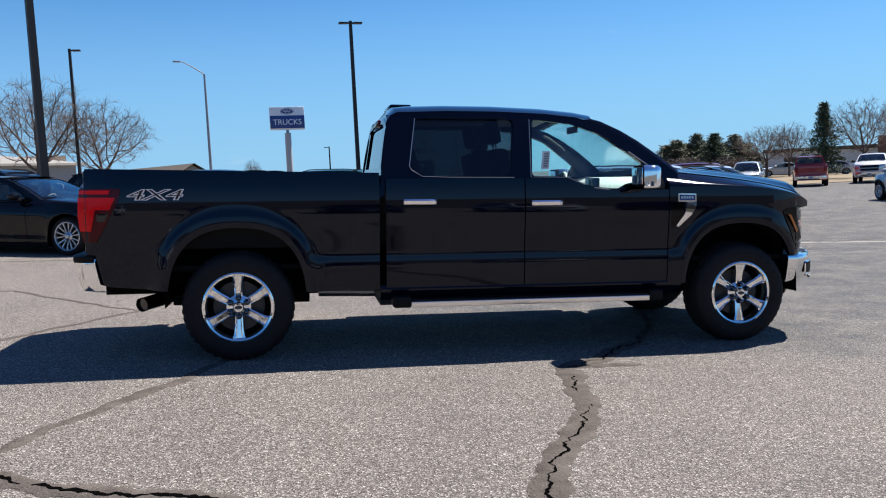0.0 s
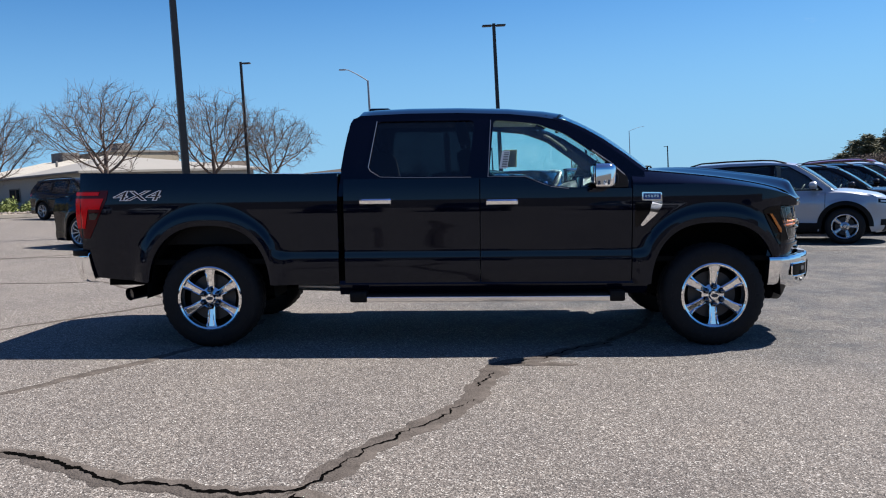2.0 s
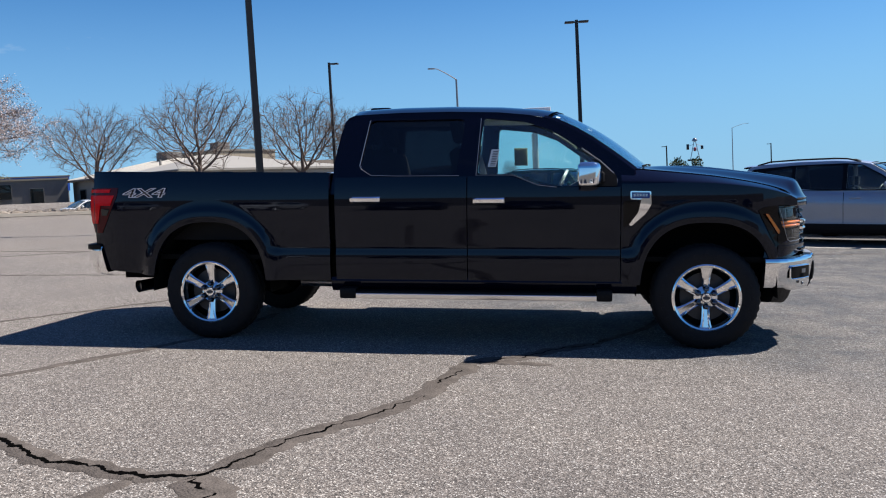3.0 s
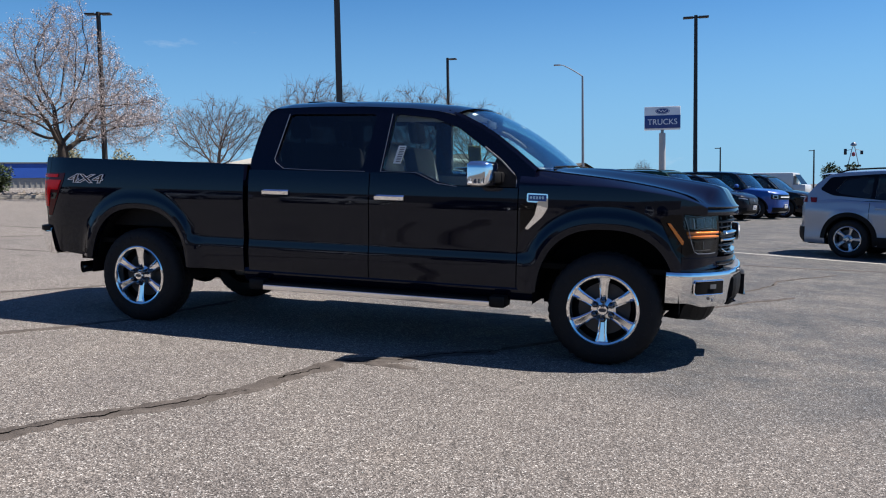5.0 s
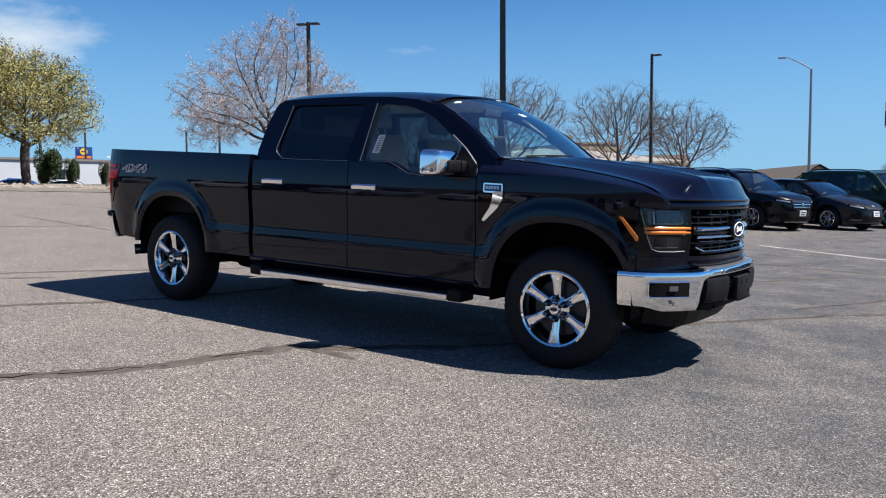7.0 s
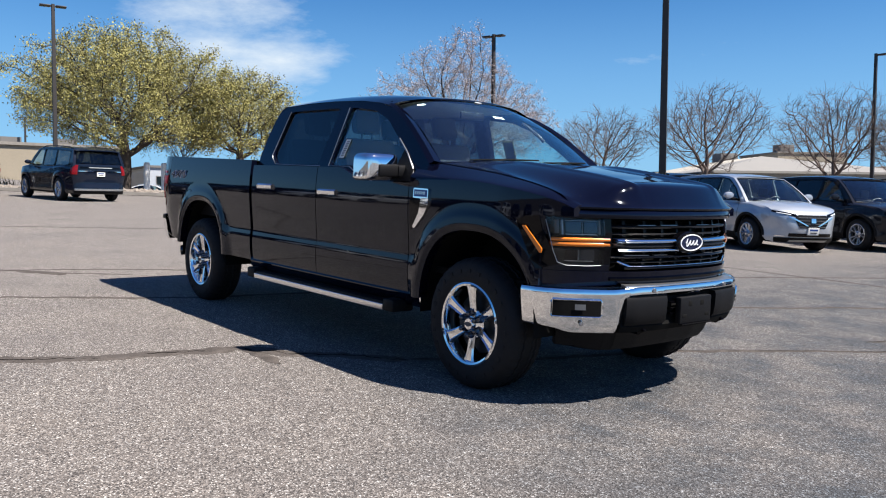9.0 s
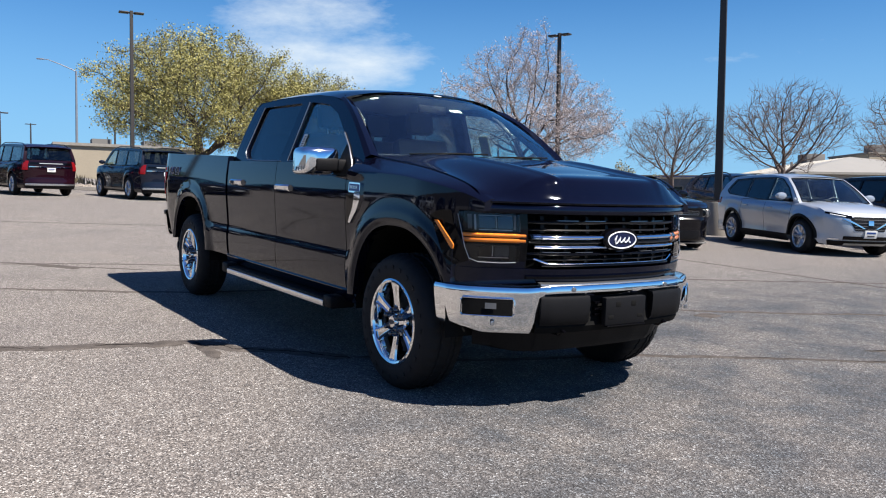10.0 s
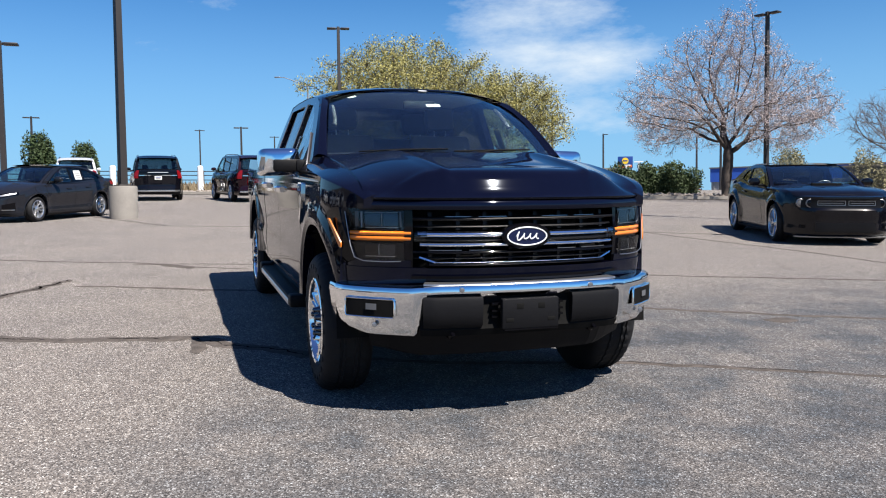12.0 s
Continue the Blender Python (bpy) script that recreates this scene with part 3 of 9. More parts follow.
def body_y(x, z):
    y = side_section(z)
    # no lower ledge behind the rear wheel
    if x < -2.40 and z < 0.80:
        y += (side_section(0.80) - 0.16 * (0.80 - z) - y) * smooth01((-2.40 - x) / 0.15)
    for cx, b in ((-WB, 0.585), (WB, 0.575)):
        rho = ((abs(x - cx) / 0.495) ** 2.5 + (max(z - HUB, 0) / b) ** 2.5) ** 0.4
        if rho < 1.45:
            target = 0.984 - 0.050 * max(0, rho - 1.0) - 0.016 * smooth01((1.07 - rho) / 0.07)
            w = smooth01((1.30 - rho) / 0.17)
            y += (target - y) * w
    if x > 2.2:
        y -= 0.16 * max(0.0, (x - 2.2) / 0.48) ** 2.0
    if x < -2.75:
        y -= 0.05 * ((-2.75 - x) / 0.3) ** 2
    return y


def panel_x(x0, x1):
    """Stations along a panel, closer at the wheel openings."""
    xs = {round(x0, 4), round(x1, 4)}
    n = max(2, int((x1 - x0) / 0.05))
    xs |= {round(x0 + (x1 - x0) * i / n, 4) for i in range(n + 1)}
    if x0 < -3:
        xs |= {-2.999, -2.998}
    if x1 > 2.5:
        xs |= {2.515, 2.516}
    for cx in (-WB, WB):
        for i in range(41):
            v = cx - 0.4949 * math.cos(math.pi * i / 40)
            if x0 < v < x1:
                xs.add(round(v, 4))
    return sorted(xs)


def side_panel(x0, x1, low, high, side, curl=None, knee=None):
    """A pressed panel between two heights, its edges turned inwards."""
    rows = []
    levels = [i / 48 for i in range(49)]
    for x in panel_x(x0, x1):
        zb = max(low(x), arch_z(x, -WB, 0.585), arch_z(x, WB, 0.575))
        zt = max(high(x), zb + 0.03)
        col = [(x, side * (body_y(x, zb) - 0.07), zb + 0.004)]
        marks = levels
        if knee:
            tc = max(0.1, min(0.97, (min(knee(x), zt - 0.02) - zb) / (zt - zb)))
            marks = [tc * i / 40 for i in range(41)] + [tc + (1 - tc) * k for k in (0.06, 0.14, 0.25, 0.4, 0.55, 0.7, 0.85, 1.0)]
        for t in marks:
            z = zb + (zt - zb) * t
            col.append((x, side * (body_y(x, z) + (curl(x, z, zt) if curl else 0)), z))
        col.append((x, side * (abs(col[-1][1]) - 0.06), zt - 0.002))
        rows.append(col)
    first = [(x, side * (abs(y) - 0.05), z) for x, y, z in rows[0]]
    last = [(x, side * (abs(y) - 0.05), z) for x, y, z in rows[-1]]
    bm = bmesh.new()
    grid(bm, [first] + rows + [last])
    return bm


HOODEDGE = [(1.36, 1.392), (1.5, 1.380), (2.0, 1.328), (2.25, 1.290), (2.40, 1.260), (2.52, 1.228), (2.60, 1.196), (2.66, 1.160)]
def belt(x):
    return lerp_table([(0.50, 1.335), (0.78, 1.245), (1.5, 1.243)], x)


def bed_top(x):
    return 1.408 + (x + 3.05) * -0.014


def fender_curl(x, z, zt):
    zc = min(curve_table(CREASE, x), zt - 0.02)
    k = (z - zc) / (zt - zc)
    ytop = lerp_table([(1.3, 0.805), (2.5, 0.80), (2.67, 0.765)], x)
    return -(body_y(x, zt) - ytop) * max(0, k) ** 1.25


for side in (-1, 1):
    part("bed_side", side_panel(-3.04, -0.955, lambda x: lerp_table([(-3.04, 0.79), (-2.999, 0.785), (-2.998, 0.60), (-2.92, 0.565), (-2.45, 0.525), (-1.45, 0.50), (-0.95, 0.50)], x), bed_top, side), BLACK, truck)
    part("rear_door", side_panel(-0.905, 0.166, lambda x: 0.50, belt, side), BLACK, truck)
    part("front_door", side_panel(0.174, 1.352, lambda x: 0.49, belt, side), BLACK, truck)
    part("front_fender", side_panel(1.36, 2.67, lambda x: lerp_table([(1.36, 0.49), (2.3, 0.5), (2.42, 0.64), (2.515, 0.70), (2.516, 1.095), (2.67, 1.095)], x), lambda x: curve_table(HOODEDGE, x), side, fender_curl, lambda x: curve_table(CREASE, x)), BLACK, truck)
    # sill under the doors
    bm = bmesh.new()
    grid(bm, [[(x, side * y, z) for y, z in ((0.93, 0.53), (0.945, 0.50), (0.935, 0.455), (0.90, 0.415), (0.70, 0.40))] for x in (-0.95, -0.3, 0.4, 1.1, 1.48)])
    part("sill", bm, BLACK, truck)
    # cab side above the doors, with its window openings
    def cab_y(u, v, d, side=side):
        bow = 0.012 * math.sin(math.pi * max(0, min(1, (v - 1.25) / 0.6)))
        return (u, side * (0.918 - (v - 1.25) * 0.36 + bow - d), v)
    outline = [(-0.93, 1.30), (-0.935, 1.42), (-0.915, 1.56), (-0.892, 1.69), (-0.868, 1.78), (-0.84, 1.825), (-0.79, 1.848), (-0.4, 1.862), (0.0, 1.862), (0.4, 1.848), (0.65, 1.822), (0.85, 1.772), (1.0, 1.695), (1.139, 1.612), (1.316, 1.485), (1.46, 1.372), (1.46, 1.235), (0.78, 1.235), (0.50, 1.325)]
    rear_hole = rounded([(-0.60, 1.352), (-0.715, 1.425), (-0.655, 1.80), (0.135, 1.80), (0.075, 1.352)], 0.05)
    front_hole = rounded([(0.245, 1.350), (0.53, 1.350), (0.72, 1.272), (0.87, 1.253), (1.27, 1.253), (1.315, 1.33), (1.10, 1.505), (0.84, 1.685), (0.62, 1.765), (0.285, 1.80)], 0.035)
    part("cab_side", plate(outline, [rear_hole, front_hole], cab_y, 0.055), BLACK, truck)
    for nm, hole, gm, lab in (("rear_side_window", rear_hole, TINT, "dark privacy glass"), ("front_side_window", front_hole, GLASS, "clear side glass")):
        cx = sum(p[0] for p in hole) / len(hole)
        cz = sum(p[1] for p in hole) / len(hole)
        big = [(cx + (u - cx) * 1.03, cz + (v - cz) * 1.03) for u, v in hole]
        g = part(nm, plate(big, [], lambda u, v, d, f=cab_y: f(u, v, 0.018 + d), 0.005), gm, truck, lab, flat=True)
        g.visible_shadow = False
    # bright moulding under and behind the windows
    bm = bmesh.new()
    mould = [(-0.655, 1.80), (-0.716, 1.43), (-0.70, 1.40), (-0.62, 1.350), (-0.4, 1.343), (0.1, 1.341)]
    tube(bm, [cab_y(u, v, -0.004) for u, v in mould], 0.0035, 6)
    part("window_moulding", bm, STEEL, truck)
    bm = bmesh.new()
    mould = [(0.262, 1.80), (0.235, 1.343), (0.53, 1.341), (0.72, 1.262), (0.87, 1.244)]
    tube(bm, [cab_y(u, v, -0.004) for u, v in mould], 0.0035, 6)
    part("window_moulding", bm, STEEL, truck)
    bm = bmesh.new()
    tube(bm, [cab_y(u, v, -0.006) for u, v in ((1.06, 1.545), (1.2, 1.445), (1.30, 1.35), (1.325, 1.30), (1.325, 1.25))], 0.006, 6)
    part("window_moulding", bm, STEEL, truck)
    # pillar between the side and the windscreen
    bm = bmesh.new()
    rows = []
    for u, v, wx, wy, wz in ((1.46, 1.372, 1.475, 0.79, 1.385), (1.316, 1.485, 1.325, 0.765, 1.50), (1.139, 1.612, 1.145, 0.735, 1.63), (1.0, 1.695, 1.005, 0.705, 1.715), (0.85, 1.772, 0.85, 0.67, 1.783), (0.76, 1.80, 0.76, 0.645, 1.806)):
        a = Vector(cab_y(u, v, 0.0))
        b = Vector((wx, side * wy, wz))
        mid = (a + b) / 2 + Vector((0.012, side * 0.016, 0.014))
        rows.append([a, mid, b, b + Vector((-0.02, 0, -0.05))])
    grid(bm, rows)
    part("windscreen_pillar", bm, BLACK, truck)

# roof
RAIL = [(-0.935, 1.40), (-0.90, 1.66), (-0.868, 1.78), (-0.79, 1.848), (-0.4, 1.862), (0.0, 1.862), (0.4, 1.848), (0.65, 1.822), (0.77, 1.798)]
bm = bmesh.new()
rows = []
for x in [-0.868, -0.84, -0.79, -0.7, -0.55, -0.4, -0.2, 0, 0.2, 0.4, 0.55, 0.65, 0.72, 0.78]:
    ze = lerp_table(RAIL, x)
    ye = 0.918 - (ze - 1.25) * 0.36 + 0.004
    row = []
    fall = 0.030 * (1 - smooth01((x + 0.868) / 0.12))
    for k in range(-10, 11):
        t = k / 10
        a = abs(t)
        z = ze + 0.078 * (1 - a ** 3.6) - fall * (1 - a ** 3)
        bulge = 0.11 * (1 - t * t) * smooth01((x - 0.3) / 0.48)
        row.append((x + bulge, ye * t, z))
    rows.append(row)
rows = [[(x - 0.014, y, z - 0.050) for x, y, z in rows[0]], [(x - 0.011, y, z - 0.016) for x, y, z in rows[0]]] + rows
grid(bm, rows)
part("roof", bm, BLACK, truck)
# windscreen
def screen(s, t):
    """s across, t from the cowl to the roof."""
    a = abs(s)
    y = s * (0.79 + (0.645 - 0.79) * t)
    x = 1.475 + (0.76 - 1.475) * t + (0.17 - 0.055 * t) * (1 - a * a)
    z = 1.385 + (1.806 - 1.385) * t + 0.05 * math.sin(math.pi * t) + (0.01 + 0.066 * t) * (1 - a ** 3)
    return Vector((x, y, z))


bm = bmesh.new()
outer = [[screen(i / 10, j / 8) for i in range(-10, 11)] for j in range(9)]
g1 = grid(bm, outer)
g2 = grid(bm, [[p + Vector((-0.005, 0, -0.004)) for p in r] for r in outer])
ring = lambda g: g[0] + [r[-1] for r in g[1:]] + g[-1][-2::-1] + [r[0] for r in g[-2:0:-1]]
for (a, b), (c, d) in zip(zip(ring(g1), ring(g1)[1:] + ring(g1)[:1]), zip(ring(g2), ring(g2)[1:] + ring(g2)[:1])):
    bm.faces.new((a, b, d, c))
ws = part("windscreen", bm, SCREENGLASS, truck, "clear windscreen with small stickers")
ws.visible_shadow = False
# black band along the top edge of the windscreen, with stickers
bm = bmesh.new()
grid(bm, [[screen(i / 10 * 0.985, t) + Vector((0.004, 0, 0.004)) for i in range(-10, 11)] for t in (0.955, 1.0)])
part("windscreen_band", bm, GLOSS, truck)
bm = bmesh.new()
grid(bm, [[screen(s, t) + Vector((-0.010, 0, -0.008)) for s in (-0.035, 0.03, 0.11)] for t in (0.615, 0.66)])
part("windscreen_sticker", bm, WHITE, truck, "white printed stock sticker")
bm = bmesh.new()
for k in range(7):
    s0 = -0.025 + k * 0.018
    grid(bm, [[screen(s, t) + Vector((-0.0085, 0, -0.0065)) for s in (s0, s0 + 0.010)] for t in (0.628, 0.646)])
part("sticker_print", bm, INK, truck)
bm = bmesh.new()
ell = [screen(-0.76 + 0.05 * math.cos(a), 0.90 + 0.016 * math.sin(a)) + Vector((-0.010, 0, -0.008)) for a in [2 * math.pi * i / 20 for i in range(20)]]
bm.faces.new([bm.verts.new(p) for p in ell])
part("oval_sticker", bm, WHITE, truck, "small white oval sticker")
bm = bmesh.new()
ell = [screen(0.02 + 0.055 * math.cos(a), 0.945 + 0.018 * math.sin(a)) + Vector((0.005, 0, 0.005)) for a in [2 * math.pi * i / 20 for i in range(20)]]
bm.faces.new([bm.verts.new(p) for p in ell])
part("oval_sticker", bm, SIGNGREY, truck)
# back wall of the cab and its window
def back(u, v, d):
    return (-0.943 + (v - 1.3) * 0.148 + d, u, v)
bout = [(-0.925, 1.2), (0.925, 1.2), (0.905, 1.3), (0.72, 1.79), (0.60, 1.835), (-0.60, 1.835), (-0.72, 1.79), (-0.905, 1.3)]
bwin = rounded([(-0.62, 1.42), (0.62, 1.42), (0.56, 1.76), (-0.56, 1.76)], 0.05)
part("cab_back", plate(bout, [bwin], back, 0.04), BLACK, truck, flat=True)
rw = part("rear_window", plate([(u * 1.03, 1.59 + (v - 1.59) * 1.05) for u, v in bwin], [], lambda u, v, d: back(u, v, 0.015 + d), 0.005), TINT, truck, "dark privacy glass", flat=True)
rw.visible_shadow = False
# high brake light under the roof's rear lip, and a low pod on the roof
part("high_brake_light", boxed((-0.893, -0.26, 1.772), (-0.850, 0.26, 1.820), 0.010), TAILRED, truck, "high brake light with a dark lens")
part("roof_pod", boxed((-0.79, -0.20, 1.88), (-0.60, 0.20, 1.956), 0.022), GLOSS, truck, "low black roof pod")

# hood
MIDHOOD = [(1.42, 1.405), (1.6, 1.408), (1.9, 1.392), (2.34, 1.348), (2.60, 1.314), (2.72, 1.294), (2.765, 1.282), (2.792, 1.264), (2.825, 1.224), (2.860, 1.182), (2.885, 1.150)]
def hood_point(u, y):
    a = abs(y) / 0.805
    xe = 2.885 - 0.235 * a ** 2.6
    x0 = 1.62 - 0.17 * a * a
    x = x0 + u * (xe - x0)
    xc = 1.42 + (x - x0) / (xe - x0) * (2.885 - 1.42) if x > x0 else 1.42
    zc = curve_table(MIDHOOD, xc)
    ze = curve_table(HOODEDGE, min(x, 2.66)) + 0.004
    w = 1 - smooth01((abs(y) - 0.44) / 0.34)
    side_z = ze + 0.02 * (1 - a) - 0.0
    z = side_z + (zc - side_z) * w
    # centre of the dome is sunk a little between its shoulders
    z -= 0.012 * (1 - smooth01((abs(y) - 0.30) / 0.14)) * smooth01((x - 1.7) / 0.3) * (1 - smooth01((x - 2.55) / 0.2))
    # the leading edge rolls down to one level all round
    k = max(0.0, (u - 0.93) / 0.07)
    z += (min(z, 1.150) - z) * k ** 2.5
    # raised shoulder line along the dome
    z += 0.012 * math.exp(-((abs(y) - 0.46 + 0.06 * u) / 0.024) ** 2) * (1 - k) * smooth01((u - 0.1) / 0.2)
    return Vector((x, y, z))


bm = bmesh.new()
ysam = [-0.805 + 1.61 * i / 70 for i in range(71)]
us = [0, 0.05, 0.1, 0.2, 0.3, 0.4, 0.5, 0.6, 0.66, 0.72, 0.77, 0.81, 0.84, 0.865, 0.885, 0.897, 0.907, 0.915, 0.925, 0.935, 0.95, 0.965, 0.98, 0.99, 1.0]
rows = [[hood_point(u, y) for y in ysam] for u in us]
rows.append([p + Vector((-0.006, 0, -0.010)) for p in rows[-1]])
rows.append([p + Vector((-0.06, 0, -0.004)) for p in rows[-1]])
grid(bm, rows)
part("hood", bm, BLACK, truck)
for side in (-1, 1):
    bm = bmesh.new()
    tube(bm, [(x, side * (lerp_table([(1.3, 0.805), (2.5, 0.80), (2.67, 0.765)], x) + 0.002), curve_table(HOODEDGE, x) - 0.001) for x in [1.40 + 1.20 * i / 40 for i in range(41)]], 0.004, 8)
    part("wing_edge", bm, BLACK, truck)
# cowl and wipers
bm = bmesh.new()
grid(bm, [[(x + 0.17 * (1 - (y / 0.79) ** 2), y, z) for y in [-0.82 + 1.64 * i / 12 for i in range(13)]] for x, z in ((1.40, 1.40), (1.47, 1.378), (1.52, 1.372))])
part("cowl", bm, TRIM, truck)
for y0, y1, tip in ((-0.64, -0.02, 0.035), (-0.02, 0.62, 0.05)):
    ym = y0 * 0.5 + y1 * 0.5
    bm = bmesh.new()
    tube(bm, [screen(y0 / 0.79, -0.035) + Vector((0.03, 0, 0.004)), screen(ym / 0.79, 0.012) + Vector((0.016, 0, 0.018)), screen(y1 / 0.79, tip) + Vector((0.008, 0, 0.010))], [0.009, 0.008, 0.004], 6)
    wiper = part("wiper", bm, DARK, truck)
    bm = bmesh.new()
    tube(bm, [screen((y0 + 0.04) / 0.79, 0.015) + Vector((0.008, 0, 0.008)), screen(ym / 0.79, 0.030) + Vector((0.008, 0, 0.009)), screen(y1 / 0.79, tip + 0.004) + Vector((0.008, 0, 0.008))], 0.006, 6)
    part("wiper_blade", bm, DARK, wiper)
    bm = bmesh.new()
    lathe(bm, [(0.022, 0.0), (0.022, 0.02), (0.014, 0.032), (0.001, 0.034)], 12, "z", tuple(screen(ym / 0.79, -0.045) + Vector((0.03, 0, -0.012))))
    part("wiper_pivot", bm, GRILLE, wiper)

# tail: tailgate, bed, lamps, bumper
bm = boxed((-3.075, -0.80, 0.80), (-3.02, 0.80, 1.395), 0.012)
part("tailgate", bm, BLACK, truck)
bm = bmesh.new()
for side in (-1, 1):
    grid(bm, [[(x, side * y, z) for y, z in ((0.90, 1.403 - (x + 3.05) * 0.014), (0.80, 1.403 - (x + 3.05) * 0.014), (0.79, 1.35), (0.79, 0.82), (0.0, 0.80))] for x in (-3.03, -2.0, -0.955)])
grid(bm, [[(-0.955, y, z) for y in (-0.8, 0.8)] for z in (0.8, 1.37)])
part("bed_liner", bm, TRIM, truck)
for side in (-1, 1):
    # tail lamp: a dark red housing with brighter lenses, wrapped to the corner
    def lens(z0, z1, left, right, proud, side=side):
        bm = bmesh.new()
        rows = []
        for z in [z0 + (z1 - z0) * i / 10 for i in range(11)]:
            row = []
            for k in range(9):
                x = lerp_table(left, z) + (lerp_table(right, z) - lerp_table(left, z)) * k / 8
                row.append((x, side * (body_y(max(x, -3.04), z) + proud - max(0, -3.02 - x) * 0.7), z))
            rows.append(row)
        rows = [[(x, y - side * 0.02, z) for x, y, z in rows[0]]] + rows + [[(x, y - side * 0.02, z) for x, y, z in rows[-1]]]
        g = grid(bm, rows)
        cap(bm, [r[-1] for r in g])
        return bm
    edge = [(0.88, -3.06), (0.96, -3.085), (1.06, -3.10), (1.20, -3.095), (1.27, -3.08)]
    slant = [(0.885, -2.965), (1.0, -2.90), (1.20, -2.80), (1.268, -2.79)]
    part("tail_lamp", lens(0.885, 1.268, edge, slant, 0.004), DARKRED, truck, "dark red lamp housing")
    part("red_lens", lens(1.118, 1.205, edge, [(1.118, -2.865), (1.205, -2.825)], 0.010), RED, truck, "bright red lens")
    part("red_lens", lens(0.965, 1.120, edge, [(0.965, -3.00), (1.12, -2.965)], 0.010), RED, truck, "bright red lens")
    part("red_lens", lens(1.228, 1.256, edge, [(1.228, -2.87), (1.256, -2.86)], 0.010), RED, truck, "bright red lens")
    part("reverse_lens", lens(1.035, 1.088, [(1.03, -2.955), (1.09, -2.955)], [(1.03, -2.905), (1.09, -2.87)], 0.009), DARKGLASS, truck)
    bm = bmesh.new()
    rows = []
    for x, y in ((-2.985, 0.925), (-3.06, 0.925), (-3.13, 0.88), (-3.17, 0.74), (-3.18, 0.30), (-3.18, 0.0)):
        rows.append([(x + o, side * (y - abs(o) * 0.4), z) for z, o in ((0.525, 0.10), (0.535, 0.055), (0.57, 0.034), (0.64, 0.018), (0.72, 0.004), (0.752, 0.0), (0.768, 0.012), (0.775, 0.08))])
    grid(bm, rows)
    part("rear_bumper", bm, CHROME, truck, "chrome rear bumper")
    bm = bmesh.new()
    rows = []
    for x, y in ((-2.985, 0.925), (-3.06, 0.925), (-3.13, 0.88), (-3.17, 0.74), (-3.18, 0.30), (-3.18, 0.0)):
        rows.append([(x + o, side * (y - o * 0.4), z) for z, o in ((0.742, -0.001), (0.750, -0.005), (0.784, -0.004), (0.792, 0.02), (0.794, 0.15))])
    grid(bm, rows)
    part("bumper_step_pad", bm, TRIM, truck)
bm = bmesh.new()
PIPE = [(-2.1, -0.45, 0.50), (-2.38, -0.52, 0.475), (-2.55, -0.66, 0.445), (-2.68, -0.87, 0.425)]
tube(bm, PIPE, 0.050, 20, caps=False)
tube(bm, PIPE[:-1] + [(-2.672, -0.857, 0.4262)], 0.044, 20, caps=True)
tube(bm, [(-2.676, -0.863, 0.4256), (-2.684, -0.876, 0.4244)], 0.0525, 20, caps=False)
part("exhaust_tip", bm, mat("dark_chrome", (0.10, 0.10, 0.10), 0.2, 1.0), truck, "dark polished exhaust tip")

# wheel wells, frame and running gear
for cx, b in ((-WB, 0.585), (WB, 0.575)):
    for side in (-1, 1):
        bm = bmesh.new()
        rows = []
        for i in range(21):
            a = math.pi * i / 20
            x, z = cx - 0.52 * math.cos(a), HUB + (b + 0.02) * math.sin(a) ** 0.8
            rows.append([(x, side * y, z) for y in (0.93, 0.75, 0.50)])
        g = grid(bm, rows)
        for i in range(20):
            bm.faces.new((g[i][2], g[i + 1][2], bm.verts.new((g[i + 1][2].co.x, g[i + 1][2].co.y, 0.36)), bm.verts.new((g[i][2].co.x, g[i][2].co.y, 0.36))))
        part("wheel_arch_liner", bm, DARK, truck)
bm = bmesh.new()
for side in (-1, 1):
    box(bm, (-3.0, side * 0.48 - 0.05, 0.46), (2.7, side * 0.48 + 0.05, 0.64))
box(bm, (-3.0, -0.85, 0.66), (2.45, 0.85, 0.70))
for x in (-2.7, -1.2, -0.2, 0.9, 2.5):
    box(bm, (x, -0.5, 0.46), (x + 0.1, 0.5, 0.60))
box(bm, (0.6, -0.25, 0.34), (1.6, 0.25, 0.62), None, 0.03)
part("chassis_frame", bm, DARK, truck)
bm = bmesh.new()
tube(bm, [(-WB, -0.8, HUB), (-WB, 0.8, HUB)], 0.055, 12)
lathe(bm, [(0.05, -0.16), (0.14, -0.09), (0.16, 0.0), (0.14, 0.09), (0.05, 0.16)], 16, "y", (-WB, 0, HUB))
part("rear_axle", bm, DARK, truck)
bm = bmesh.new()
tube(bm, [(WB, -0.8, HUB), (WB, 0.8, HUB)], 0.04, 12)
part("front_axle", bm, DARK, truck)
bm = bmesh.new()
tube(bm, [(-WB, 0, HUB), (0.8, 0.05, 0.46)], 0.05, 12)
part("drive_shaft", bm, DARK, truck)
for side in (-1, 1):
    bm = bmesh.new()
    tube(bm, [(-WB - 0.12, side * 0.52, 0.30), (-WB - 0.04, side * 0.50, 0.78)], 0.035, 10)
    part("shock_absorber", bm, DARK, truck)
    bm = bmesh.new()
    tube(bm, [(-WB - 0.65, side * 0.50, 0.58), (-WB, side * 0.52, 0.36), (-WB + 0.7, side * 0.50, 0.52)], 0.028, 6)
    part("leaf_spring", bm, DARK, truck)
bm = bmesh.new()
tube(bm, [(-1.4, -0.35, 0.42), (-0.4, -0.40, 0.40), (0.9, -0.34, 0.42)], 0.04, 10)
